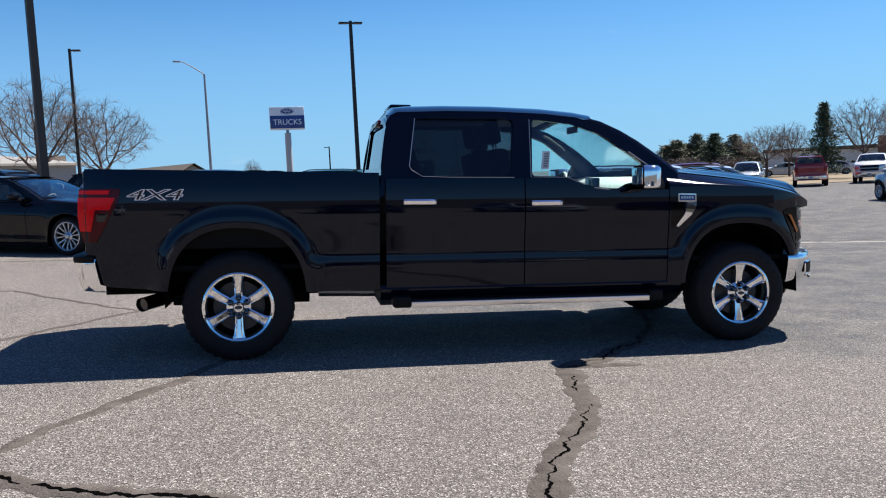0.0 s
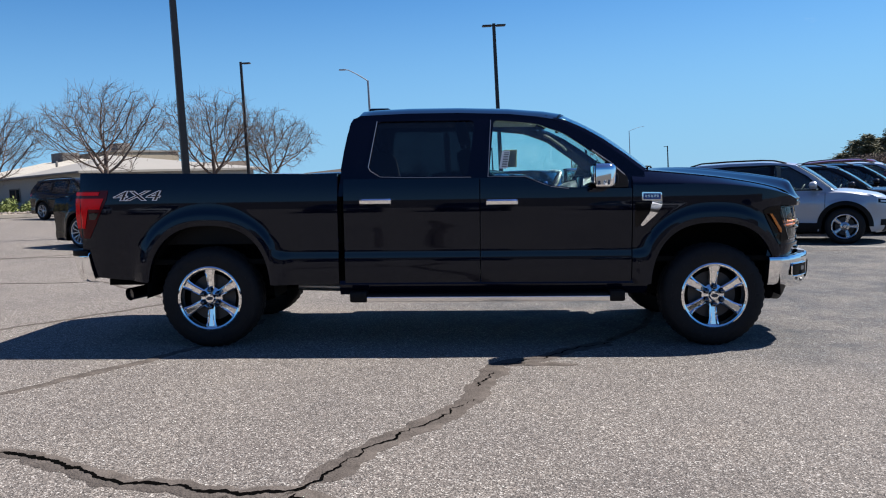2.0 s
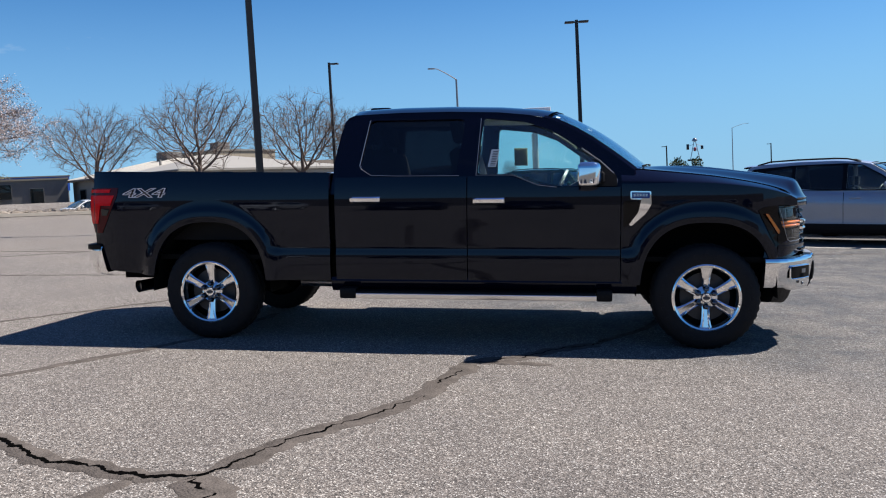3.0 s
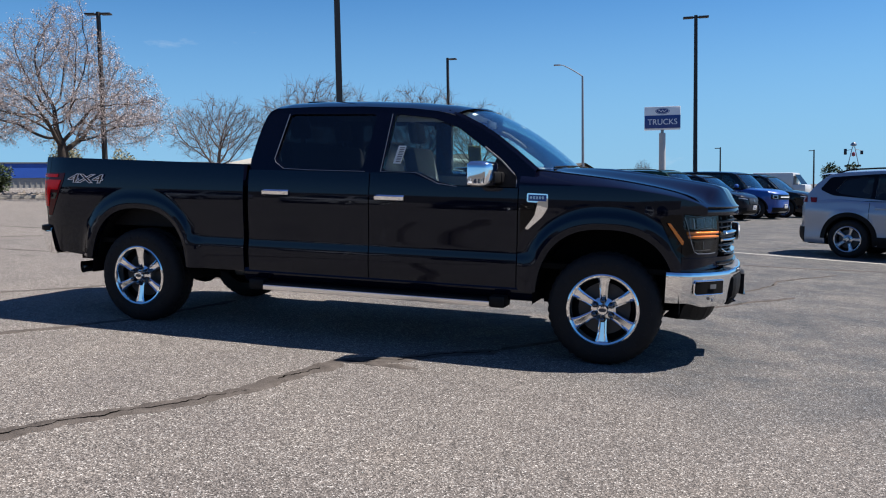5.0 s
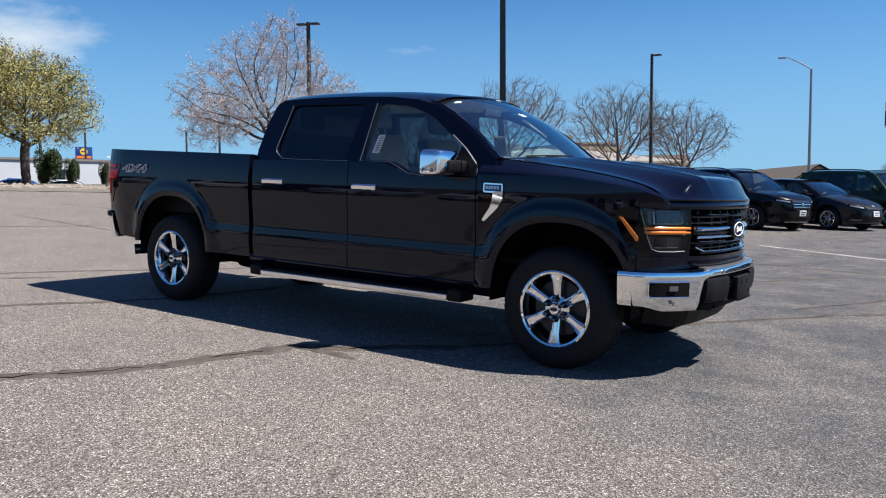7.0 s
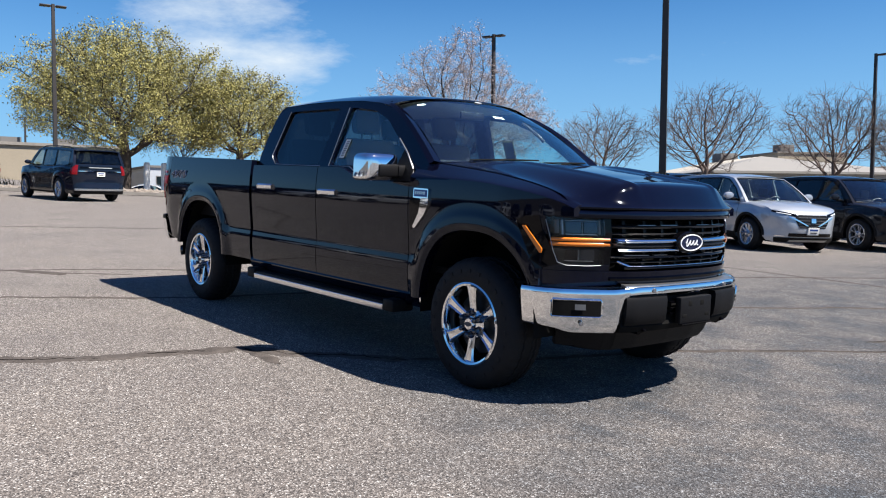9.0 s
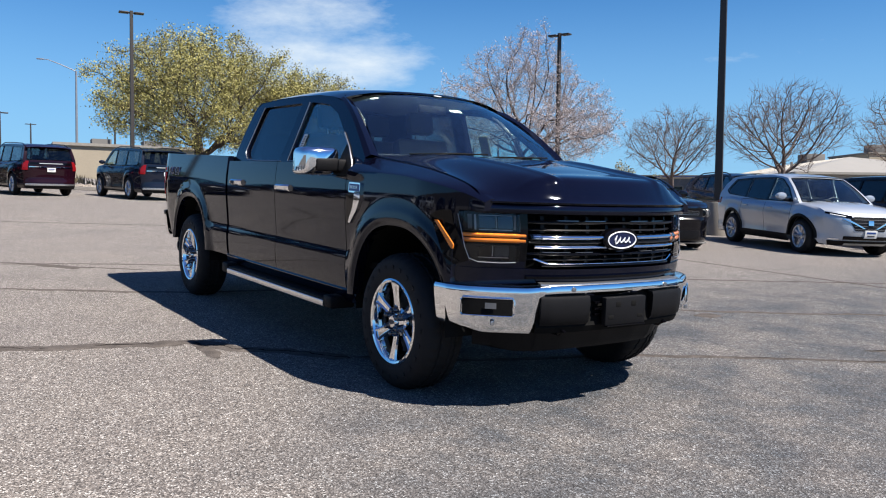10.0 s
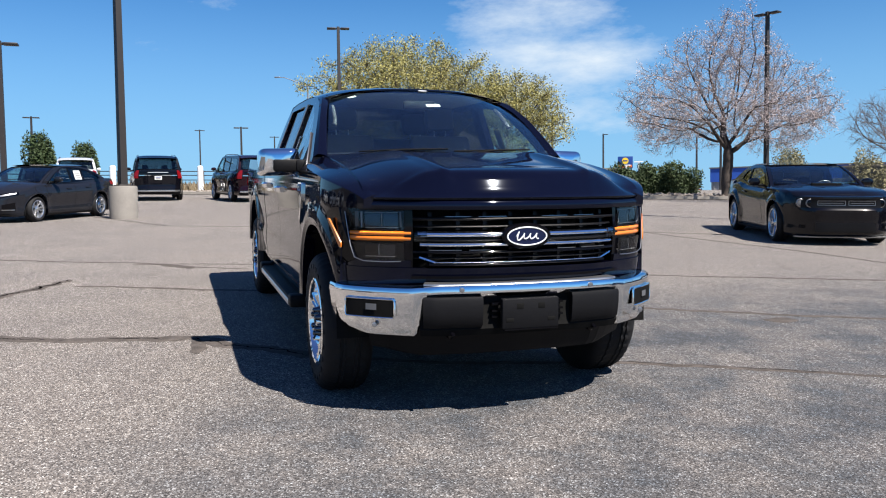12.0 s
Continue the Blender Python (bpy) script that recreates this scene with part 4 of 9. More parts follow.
lathe(bm, [(0.03, -0.35), (0.11, -0.3), (0.11, 0.3), (0.03, 0.35)], 14, "x", (-0.6, -0.40, 0.41))
part("exhaust_pipe", bm, STEEL, truck)

# wheels
NUT = mat("dark_chrome_nut", (0.10, 0.11, 0.13), 0.10, 1.0)


def wheel(parent, radius, width, rim_r, hub_mat, spokes=6, chrome=True, twin=False, lugs=6):
    """A wheel about the origin, its outer face towards -y."""
    w = width / 2
    bm = bmesh.new()
    prof = [(rim_r - 0.012, w - 0.01), (rim_r + 0.012, w), (rim_r + 0.05, w + 0.008), (radius - 0.045, w + 0.002), (radius - 0.018, w - 0.02), (radius - 0.004, w - 0.05)]
    full = prof + [(radius, w * 0.45)] + [(radius - 0.009, w * 0.42), (radius - 0.009, w * 0.34), (radius, w * 0.31), (radius, 0.03), (radius - 0.009, 0.025)]
    full = full + [(r, -h) for r, h in reversed(full)]
    n = 126 if chrome else 40
    g = lathe(bm, full, n, "y")
    if chrome:
        for i, ring_ in enumerate(g):
            r = math.hypot(ring_[0].co.x, ring_[0].co.z)
            if r > radius - 0.02:
                for k, v in enumerate(ring_):
                    if k % 3 == 0:
                        s = (r - (0.008 if r > radius - 0.006 else 0.005)) / r
                        v.co.x, v.co.z = v.co.x * s, v.co.z * s
        for k in range(24):
            a = 2 * math.pi * k / 24
            rr = rim_r + 0.075
            box(bm, (-0.012, -w - 0.0095, rr - 0.012), (0.012, -w, rr + 0.012), pose(0, 0, 0, 0, 360 * k / 24, 0))
    tyre = part("tyre", bm, RUBBER, parent)
    bm = bmesh.new()
    d0 = -w + 0.004
    lathe(bm, [(rim_r + 0.002, d0 + 0.012), (rim_r + 0.006, d0 - 0.004), (rim_r - 0.004, d0 - 0.009), (rim_r - 0.016, d0 - 0.004), (rim_r - 0.026, d0 + 0.02), (rim_r - 0.034, d0 + 0.12), (rim_r - 0.03, w - 0.02), (rim_r, w)], 48 if chrome else 32, "y")
    rim = part("rim", bm, hub_mat, parent)
    bm = bmesh.new()
    for k in range(spokes):
        turn = pose(0, 0, 0, 0, 360 * k / spokes + (0 if chrome else 18), 0)
        spread = [(-1, 0.5), (1, 0.5)] if twin else [(0, 1.0)]
        for lean, f in spread:
            rows = []
            for t in (0.0, 0.15, 0.35, 0.6, 0.85, 1.0):
                r = 0.062 + (rim_r - 0.018 - 0.062) * t
                hw = ((0.028 if chrome else 0.034) + 0.008 * t + 0.016 * max(0, t - 0.75) / 0.25) * (f if twin else 1.0) * (radius / 0.4)
                cx = lean * (0.006 + 0.05 * t)
                dep = d0 + 0.030 - 0.026 * t
                rows.append([turn @ Vector((cx + sx * hw, dep + dy, r)) for sx, dy in ((-1.0, 0.045), (-0.92, 0.008), (-0.62, 0.0), (-0.40, 0.009), (0.40, 0.009), (0.62, 0.0), (0.92, 0.008), (1.0, 0.045))])
            grid(bm, rows)
    part("spokes", bm, hub_mat, parent)
    bm = bmesh.new()
    lathe(bm, [(0.094, d0 + 0.08), (0.088, d0 + 0.046), (0.060, d0 + 0.030), (0.040, d0 + 0.024)] if chrome else [(0.090, d0 + 0.06), (0.086, d0 + 0.034), (0.060, d0 + 0.022), (0.045, d0 + 0.016)], 30, "y")
    part("hub", bm, hub_mat, parent)
    bm = bmesh.new()
    lathe(bm, [(0.041, d0 + 0.03), (0.039, d0 + 0.004), (0.033, d0 - 0.004), (0.012, d0 - 0.006), (0.0005, d0 - 0.006)], 24, "y")
    hubcap = part("centre_cap", bm, hub_mat, parent)
    if chrome:
        bm = bmesh.new()
        grid(bm, [[(0.028 * f * math.cos(a), d0 - 0.0085, 0.014 * f * math.sin(a)) for a in [2 * math.pi * i / 20 for i in range(20)]] for f in (0.001, 1.0)], True)
        part("cap_badge", bm, INK, parent)
        for k in range(lugs):
            a = 2 * math.pi * (k + 0.5) / lugs
            bm = bmesh.new()
            c = (0.068 * math.cos(a), 0, 0.068 * math.sin(a))
            lathe(bm, [(0.024, d0 + 0.04), (0.022, d0 + 0.012), (0.017, d0 + 0.006), (0.016, d0 - 0.014), (0.011, d0 - 0.019), (0.0005, d0 - 0.021)], 12, "y", c)
            part("lug_nut", bm, NUT, parent)
    bm = bmesh.new()
    lathe(bm, [(0.03, d0 + 0.09), (rim_r * 0.74, d0 + 0.09), (rim_r * 0.74, d0 + 0.105), (0.03, d0 + 0.105)], 28, "y")
    part("brake_disc", bm, mat("brake_iron", (0.05, 0.05, 0.052), 0.5, 0.8) if "brake_iron" not in bpy.data.materials else bpy.data.materials["brake_iron"], parent)
    bm = bmesh.new()
    lathe(bm, [(0.02, d0 + 0.12), (rim_r - 0.03, d0 + 0.13)], 24, "y")
    part("backing_plate", bm, DARK, parent)
    return parent


def hang_wheels(owner, spots, radius, width, rim_r, hub_mat, spokes, chrome=False, twin=False):
    """Four wheels under an owner: (x, y, turn) each; meshes are shared."""
    first = None
    for x, y, turn in spots:
        if first is None:
            w = new("wheel")
            w.parent = owner
            wheel(w, radius, width, rim_r, hub_mat, spokes, chrome, twin)
            first = w
            w.matrix_basis = pose(x, y, radius * 0.975, 0, 0, turn)
        else:
            w = copy_thing(first, pose(x, y, radius * 0.975, 0, 0, turn))
            w.parent = owner
            w.matrix_basis = pose(x, y, radius * 0.975, 0, 0, turn)


hang_wheels(truck, [(-WB, -0.83, 0), (WB, -0.83, 0), (-WB, 0.83, 180), (WB, 0.83, 180)], 0.408, 0.265, 0.252, CHROME, 6, True)
# ---- the pickup's face ----
NOSE = [(0.0, 2.868), (0.25, 2.856), (0.45, 2.815), (0.61, 2.738), (0.765, 2.648), (0.84, 2.580), (0.872, 2.528), (0.89, 2.475)]
def nose_x(y, z):
    return curve_table(NOSE, abs(y)) - 0.022 * max(0, (z - 0.96) / 0.15) ** 2 * (1 if z > 0.96 else 0) - 0.02 * max(0, (0.85 - z) / 0.12)


def face(ys, zs, proud=0.0, back=0.05, bulge=0.0):
    """A strip of the face, bent to the nose, its edges turned back."""
    bm = bmesh.new()
    if bulge:
        zs = [zs[0] + (zs[-1] - zs[0]) * i / 6 for i in range(7)]
    def pt(y, z, d):
        n = Vector((1, (1 if y > 0 else -1) * min(1.2, max(0, abs(y) - 0.45) * 1.9), 0)).normalized()
        return Vector((nose_x(y, z), y, z)) + n * d
    rows = [[pt(y, zs[0], proud - back) for y in ys]] + [[pt(y, z, proud + bulge * (1 - (2 * (z - zs[0]) / (zs[-1] - zs[0]) - 1) ** 2)) for y in ys] for z in zs] + [[pt(y, zs[-1], proud - back) for y in ys]]
    g = grid(bm, rows)
    cap(bm, [r[0] for r in g])
    cap(bm, [r[-1] for r in g])
    return bm


def span(a, b, n):
    return [a + (b - a) * i / n for i in range(n + 1)]


part("grille_backing", face(span(-0.62, 0.62, 16), [0.77, 0.93, 1.10], -0.10), DARK, truck)
part("grille_surround", face(span(-0.815, 0.815, 44), [1.088, 1.10, 1.12, 1.146], 0.030, 0.07, 0.012), BLACK, truck)
part("front_fascia", face(span(-0.893, 0.893, 40), [0.70, 0.725, 0.75, 0.775, 0.788], 0.012), BLACK, truck)
part("fascia_lip", face(span(-0.58, 0.58, 24), [0.735, 0.742, 0.749], 0.03), GLOSS, truck)
for side in (-1, 1):
    part("front_fascia", face(span(side * 0.585, side * 0.893, 12), [0.785, 0.80, 0.825], 0.004), BLACK, truck)
    part("front_fascia", face(span(side * 0.575, side * 0.615, 3), [0.785, 0.95, 1.09], -0.002), GLOSS, truck)
    # headlamp: dark bowl, projector blocks, amber light bar, outer lens
    part("headlamp_bowl", face(span(side * 0.612, side * 0.885, 12), [0.82, 0.95, 1.092], -0.055, 0.02), mat("lamp_bowl", (0.006, 0.006, 0.007), 0.2, spec=0.2) if "lamp_bowl" not in bpy.data.materials else bpy.data.materials["lamp_bowl"], truck)
    for y0, y1, z0, z1, mm in ((0.645, 0.715, 1.0, 1.062, REFLECTOR), (0.73, 0.80, 1.0, 1.062, REFLECTOR), (0.645, 0.80, 1.066, 1.069, STEEL), (0.627, 0.636, 0.995, 1.07, DASH), (0.828, 0.842, 0.995, 1.07, DASH), (0.645, 0.80, 0.990, 0.993, STEEL), (0.66, 0.73, 0.85, 0.905, REFLECTOR), (0.745, 0.80, 0.85, 0.905, GLOSS), (0.66, 0.80, 0.842, 0.845, STEEL), (0.812, 0.818, 0.99, 1.07, STEEL), (0.722, 0.724, 1.0, 1.062, STEEL), (0.737, 0.739, 0.85, 0.905, STEEL)):
        part("projector", face(span(side * y0, side * y1, 4), [z0, (z0 + z1) / 2, z1], -0.028, 0.025), mm, truck)
    part("light_bar", face(span(side * 0.585, side * 0.862, 10), [0.926, 0.934, 0.944, 0.949], -0.006, 0.03, 0.006), AMBER, truck, "amber light bar")
    part("light_bar", face(span(side * 0.585, side * 0.862, 10), [0.954, 0.960, 0.968, 0.975], -0.006, 0.03, 0.006), AMBER, truck, "amber light bar")
    part("light_bar_housing", face(span(side * 0.575, side * 0.868, 10), [0.915, 0.94, 0.986], -0.010, 0.03), GLOSS, truck)
    bm = bmesh.new()
    for zs in ([0.822, 0.86, 0.915], [0.986, 1.03, 1.09]):
        ys = span(side * 0.615, side * 0.884, 10)
        b2 = face(ys, zs, 0.004, 0.006)
        tmp = bpy.data.meshes.new("tmp")
        b2.to_mesh(tmp)
        b2.free()
        bm.from_mesh(tmp)
        bpy.data.meshes.remove(tmp)
    ln = part("headlamp_lens", bm, LAMPGLASS, truck, "clear headlamp lens")
    ln.visible_shadow = False
    # slanted amber side marker on the wing
    def wing(u, v, d, side=side):
        return (u, side * (body_y(u, v) - 0.004 + d), v)
    part("marker_backing", plate(rounded([(2.36, 1.06), (2.42, 1.088), (2.50, 1.095), (2.515, 1.02), (2.555, 0.93), (2.60, 0.83), (2.50, 0.79), (2.46, 0.86)], 0.012), [], wing, 0.010), GLOSS, truck)
    part("side_marker", plate(rounded([(2.412, 1.034), (2.434, 1.032), (2.526, 0.908), (2.522, 0.882), (2.513, 0.886)], 0.006), [], lambda u, v, d, f=wing: f(u, v, 0.022 + d), 0.008), AMBER, truck, "slanted amber side marker")
# cross bars of the grille
for z, h, d, y1, mm in ((1.042, 0.010, -0.014, 0.575, GRILLE), (0.962, 0.0155, -0.002, 0.555, CHROME), (0.909, 0.011, 0.000, 0.545, CHROME), (0.935, 0.012, -0.012, 0.57, GRILLE), (0.870, 0.010, -0.014, 0.575, GLOSS), (0.806, 0.012, -0.006, 0.50, GLOSS), (0.818, 0.0028, 0.004, 0.47, CHROME), (1.00, 0.006, -0.03, 0.57, GRILLE), (0.838, 0.006, -0.03, 0.57, GRILLE)):
    part("grille_bar", face(span(-y1, y1, 22), [z - h, z - h * 0.5, z + h * 0.5, z + h], d, 0.03, h * 1.1), mm, truck, "bright chrome bar" if mm is CHROME else "")
for k in range(8):
    y = -0.49 + 0.14 * k
    for z0, z1 in ((0.985, 1.075), (0.80, 0.905)):
        part("grille_rib", face([y - 0.010, y, y + 0.010], [z0, (z0 + z1) / 2, z1], -0.03, 0.04), GRILLE, truck)
for side in (-1, 1):
    part("bar_lamp", face(span(side * 0.515, side * 0.572, 4), [0.928, 0.94, 0.964, 0.978], 0.012, 0.03, 0.008), LAMPGLASS, truck, "clear lamp at the bar's end")
    bm = bmesh.new()
    tube(bm, [(nose_x(0.47, 0.80) + 0.005, side * 0.47, 0.818), (nose_x(0.545, 0.84), side * 0.545, 0.845)], 0.005, 6)
    part("grille_bar", bm, CHROME, truck)
# thin bright edges on the grille's cells and round the headlamps
for side in (-1, 1):
    for z, spans in ((1.0525, ((0.10, 0.25), (0.29, 0.42))), (0.8805, ((0.19, 0.30), (0.34, 0.50)))):
        for y0, y1 in spans:
            part("cell_edge", face(span(side * y0, side * y1, 4), [z - 0.0015, z, z + 0.0015], -0.004, 0.01), STEEL, truck)
    bm = bmesh.new()
    rim = [(0.876, 1.072), (0.868, 0.98), (0.858, 0.90), (0.842, 0.838), (0.80, 0.820), (0.70, 0.818), (0.628, 0.822)]
    tube(bm, [Vector((nose_x(y, z) + 0.008 + 0.012 * (y > 0.8), side * (y + 0.006), z)) for y, z in rim], 0.0022, 6)
    part("headlamp_edge", bm, STEEL, truck)
# oval emblem, plain shapes only
def oval(a, b, x, z0, n=36):
    return [(x, a * math.cos(2 * math.pi * i / n), z0 + b * math.sin(2 * math.pi * i / n)) for i in range(n)]


EX, EZ = 2.880, 0.950
bm = bmesh.new()
g = grid(bm, [oval(0.138, 0.068, EX - 0.04, EZ), oval(0.138, 0.068, EX, EZ), oval(0.128, 0.060, EX + 0.010, EZ)], True)
cap(bm, g[-1])
emblem = part("emblem", bm, GLOSS, truck, "dark oval emblem with a white ring")
bm = bmesh.new()
grid(bm, [oval(0.113, 0.050, EX + 0.0105, EZ), oval(0.112, 0.049, EX + 0.014, EZ), oval(0.106, 0.044, EX + 0.014, EZ), oval(0.105, 0.043, EX + 0.0105, EZ)], True)
part("emblem_ring", bm, SIGNWHITE, emblem)
bm = bmesh.new()
g = grid(bm, [oval(0.105, 0.043, EX + 0.0108, EZ), oval(0.05, 0.02, EX + 0.0112, EZ)], True)
cap(bm, g[-1])
part("emblem_field", bm, mat("emblem_navy", (0.004, 0.008, 0.035), 0.2), emblem)
bm = bmesh.new()
flour = []
for t in span(0, 1, 80):
    h = (0.026 - 0.012 * smooth01(t / 0.4)) * math.sin(t * 24.0)
    flour.append((EX + 0.014, -0.066 + 0.132 * t + 0.45 * h + 0.006 * math.cos(t * 24.0), EZ + h))
tube(bm, flour, 0.0036, 6)
part("emblem_flourish", bm, SIGNWHITE, emblem)

# bumper
RIM = [(0.0, 2.915), (0.3, 2.906), (0.5, 2.876), (0.6, 2.835), (0.692, 2.778), (0.775, 2.718), (0.86, 2.642), (0.905, 2.585), (0.932, 2.52), (0.943, 2.42)]
def sweep(table, side, y0=0.0, y1=1.0):
    """Points along half a bent beam with their outward way."""
    pts = []
    for i in range(len(table) - 1):
        for k in range(6):
            t = k / 6
            pts.append(Vector((table[i][1] + (table[i + 1][1] - table[i][1]) * t, table[i][0] + (table[i + 1][0] - table[i][0]) * t)))
    pts.append(Vector((table[-1][1], table[-1][0])))
    pts = [p for p in pts if y0 - 1e-6 <= p.y <= y1 + 1e-6]
    out = []
    for i, p in enumerate(pts):
        d = pts[min(i + 1, len(pts) - 1)] - pts[max(i - 1, 0)]
        nrm = Vector((d.y, -d.x)).normalized()
        if nrm.x < 0 and nrm.y < 0:
            nrm = -nrm
        out.append((Vector((p.x, side * p.y, 0)), Vector((nrm.x, side * nrm.y, 0))))
    return out


def beam(side, y0, y1, shape, table=RIM):
    """shape: (height, outward) pairs, a closed profile from low to high."""
    bm = bmesh.new()
    rows = []
    for p, nrm in sweep(table, side, y0, y1):
        prof = shape(abs(p.y)) if callable(shape) else shape
        rows.append([p + nrm * o + Vector((0, 0, z)) for z, o in prof])
    g = grid(bm, rows)
    cap(bm, g[0])
    cap(bm, g[-1])
    return bm


def corner_shape(y):
    t = smooth01((y - 0.50) / 0.10)
    lift = 0.012 * (1 - smooth01((y - 0.45) / 0.2))
    low = 0.650 + (0.452 - 0.650) * t + 0.03 * smooth01((y - 0.80) / 0.12) - 0.01
    top = 0.700 + lift
    mid = (low + top) / 2
    return [(low, -0.07), (low + 0.003, -0.030), (low + 0.02, -0.019), (low + 0.05, -0.012), (mid, -0.002), (top - 0.045, 0.007), (top - 0.022, 0.007), (top - 0.008, 0.0), (top - 0.001, -0.02), (top, -0.07)]


for side in (-1, 1):
    part("front_bumper", beam(side, 0.0, 0.96, corner_shape), CHROME, truck, "chrome front bumper")
    part("bumper_pad", beam(side, 0.215, 0.565, [(0.482, -0.08), (0.488, -0.012), (0.506, 0.004), (0.56, 0.012), (0.630, 0.013), (0.648, 0.006), (0.654, -0.06)]), TRIM, truck, "black textured bumper pad")
    part("bumper_insert", beam(side, 0.0, 0.57, [(0.44, -0.12), (0.445, -0.03), (0.48, -0.012), (0.50, -0.02), (0.645, -0.035), (0.655, -0.08)]), DARK, truck)
    for z in (0.60, 0.565, 0.535):
        part("bumper_slat", beam(side, 0.13, 0.225, [(z, -0.05), (z, 0.0), (z + 0.010, 0.002), (z + 0.012, -0.05)]), GLOSS, truck)
    part("air_dam", beam(side, 0.0, 0.86, lambda y: [(0.305 + 0.03 * smooth01((y - 0.6) / 0.3), -0.34), (0.310 + 0.03 * smooth01((y - 0.6) / 0.3), -0.20), (0.345, -0.175), (0.44, -0.14), (0.48, -0.08), (0.485, -0.16)]), TRIM, truck, "matt black lower air dam")
    part("bumper_step", beam(side, 0.0, 0.56, [(0.700, -0.06), (0.706, -0.012), (0.714, -0.014), (0.718, -0.07)]), STEEL, truck)
    # fog lamp recess
    def bump_at(u, v, d, side=side):
        pts = sweep(RIM, side)
        best = min(pts, key=lambda q: abs(abs(q[0].y) - u))
        # straight between the neighbours of u
        i = pts.index(best)
        j = i + 1 if abs(best[0].y) < u and i + 1 < len(pts) else max(0, i - 1)
        a, b = pts[i], pts[j]
        k = 0 if abs(abs(b[0].y) - abs(a[0].y)) < 1e-6 else (u - abs(a[0].y)) / (abs(b[0].y) - abs(a[0].y))
        p, nrm = a[0].lerp(b[0], k), a[1].lerp(b[1], k)
        return p + nrm * (0.007 + d) + Vector((0, 0, v))
    def strip(us, vs, d):
        return [[bump_at(u, v, d) for u in us] for v in vs]
    bm = bmesh.new()
    us = span(0.685, 0.885, 10)
    grid(bm, strip(us, [0.543, 0.55, 0.60, 0.625, 0.632], 0.010))
    part("fog_lamp_recess", bm, DARK, truck, "black fog lamp recess")
    bm = bmesh.new()
    loop = [(u, 0.540) for u in us] + [(0.892, 0.556), (0.892, 0.62)] + [(u, 0.635) for u in reversed(us)] + [(0.678, 0.62), (0.678, 0.556)]
    tube(bm, [bump_at(u, v, 0.006) for u, v in loop + loop[:1]], 0.006, 6)
    part("fog_lamp_rim", bm, CHROME, truck)
    bm = bmesh.new()
    grid(bm, strip(span(0.755, 0.800, 3), [0.580, 0.59, 0.605, 0.612], 0.017))
    part("fog_lamp", bm, DASH, truck, "small square fog lamp")
    for u, v in ((0.77, 0.50), (0.36, 0.685)):
        bm = bmesh.new()
        p = bump_at(u, v, 0.0)
        lathe(bm, [(0.013, p.x - 0.004), (0.013, p.x + 0.006), (0.009, p.x + 0.007), (0.0005, p.x + 0.007)], 14, "x", (0, p.y, p.z))
        part("parking_sensor", bm, STEEL, truck)
    bm = bmesh.new()
    tube(bm, [(2.74, side * 0.40, 0.44), (2.84, side * 0.40, 0.435), (2.885, side * 0.40, 0.452), (2.84, side * 0.40, 0.475)], 0.013, 8)
    part("tow_hook", bm, GLOSS, truck)
bm = boxed((2.91, -0.158, 0.478), (2.95, 0.158, 0.636), 0.008)
plate_bracket = part("number_plate_bracket", bm, TRIM, truck, "empty black number plate bracket")
for y in (-0.06, 0.06):
    part("bracket_hole", boxed((2.946, y - 0.02, 0.580), (2.9515, y + 0.02, 0.612), 0.003), DARK, plate_bracket)
for y in (-0.115, 0.115):
    part("bracket_hole", boxed((2.946, y - 0.022, 0.514), (2.9515, y + 0.022, 0.536), 0.003), DARK, plate_bracket)
part("bracket_lip", boxed((2.93, -0.15, 0.474), (2.96, 0.15, 0.480)), GLOSS, plate_bracket)

# ---- mirrors, door furniture, boards, badges ----
def mirrored_box(lo, hi, bevel, side):
    bm = boxed(lo, hi, bevel)
    for v in bm.verts:
        v.co.y *= side
    return bm


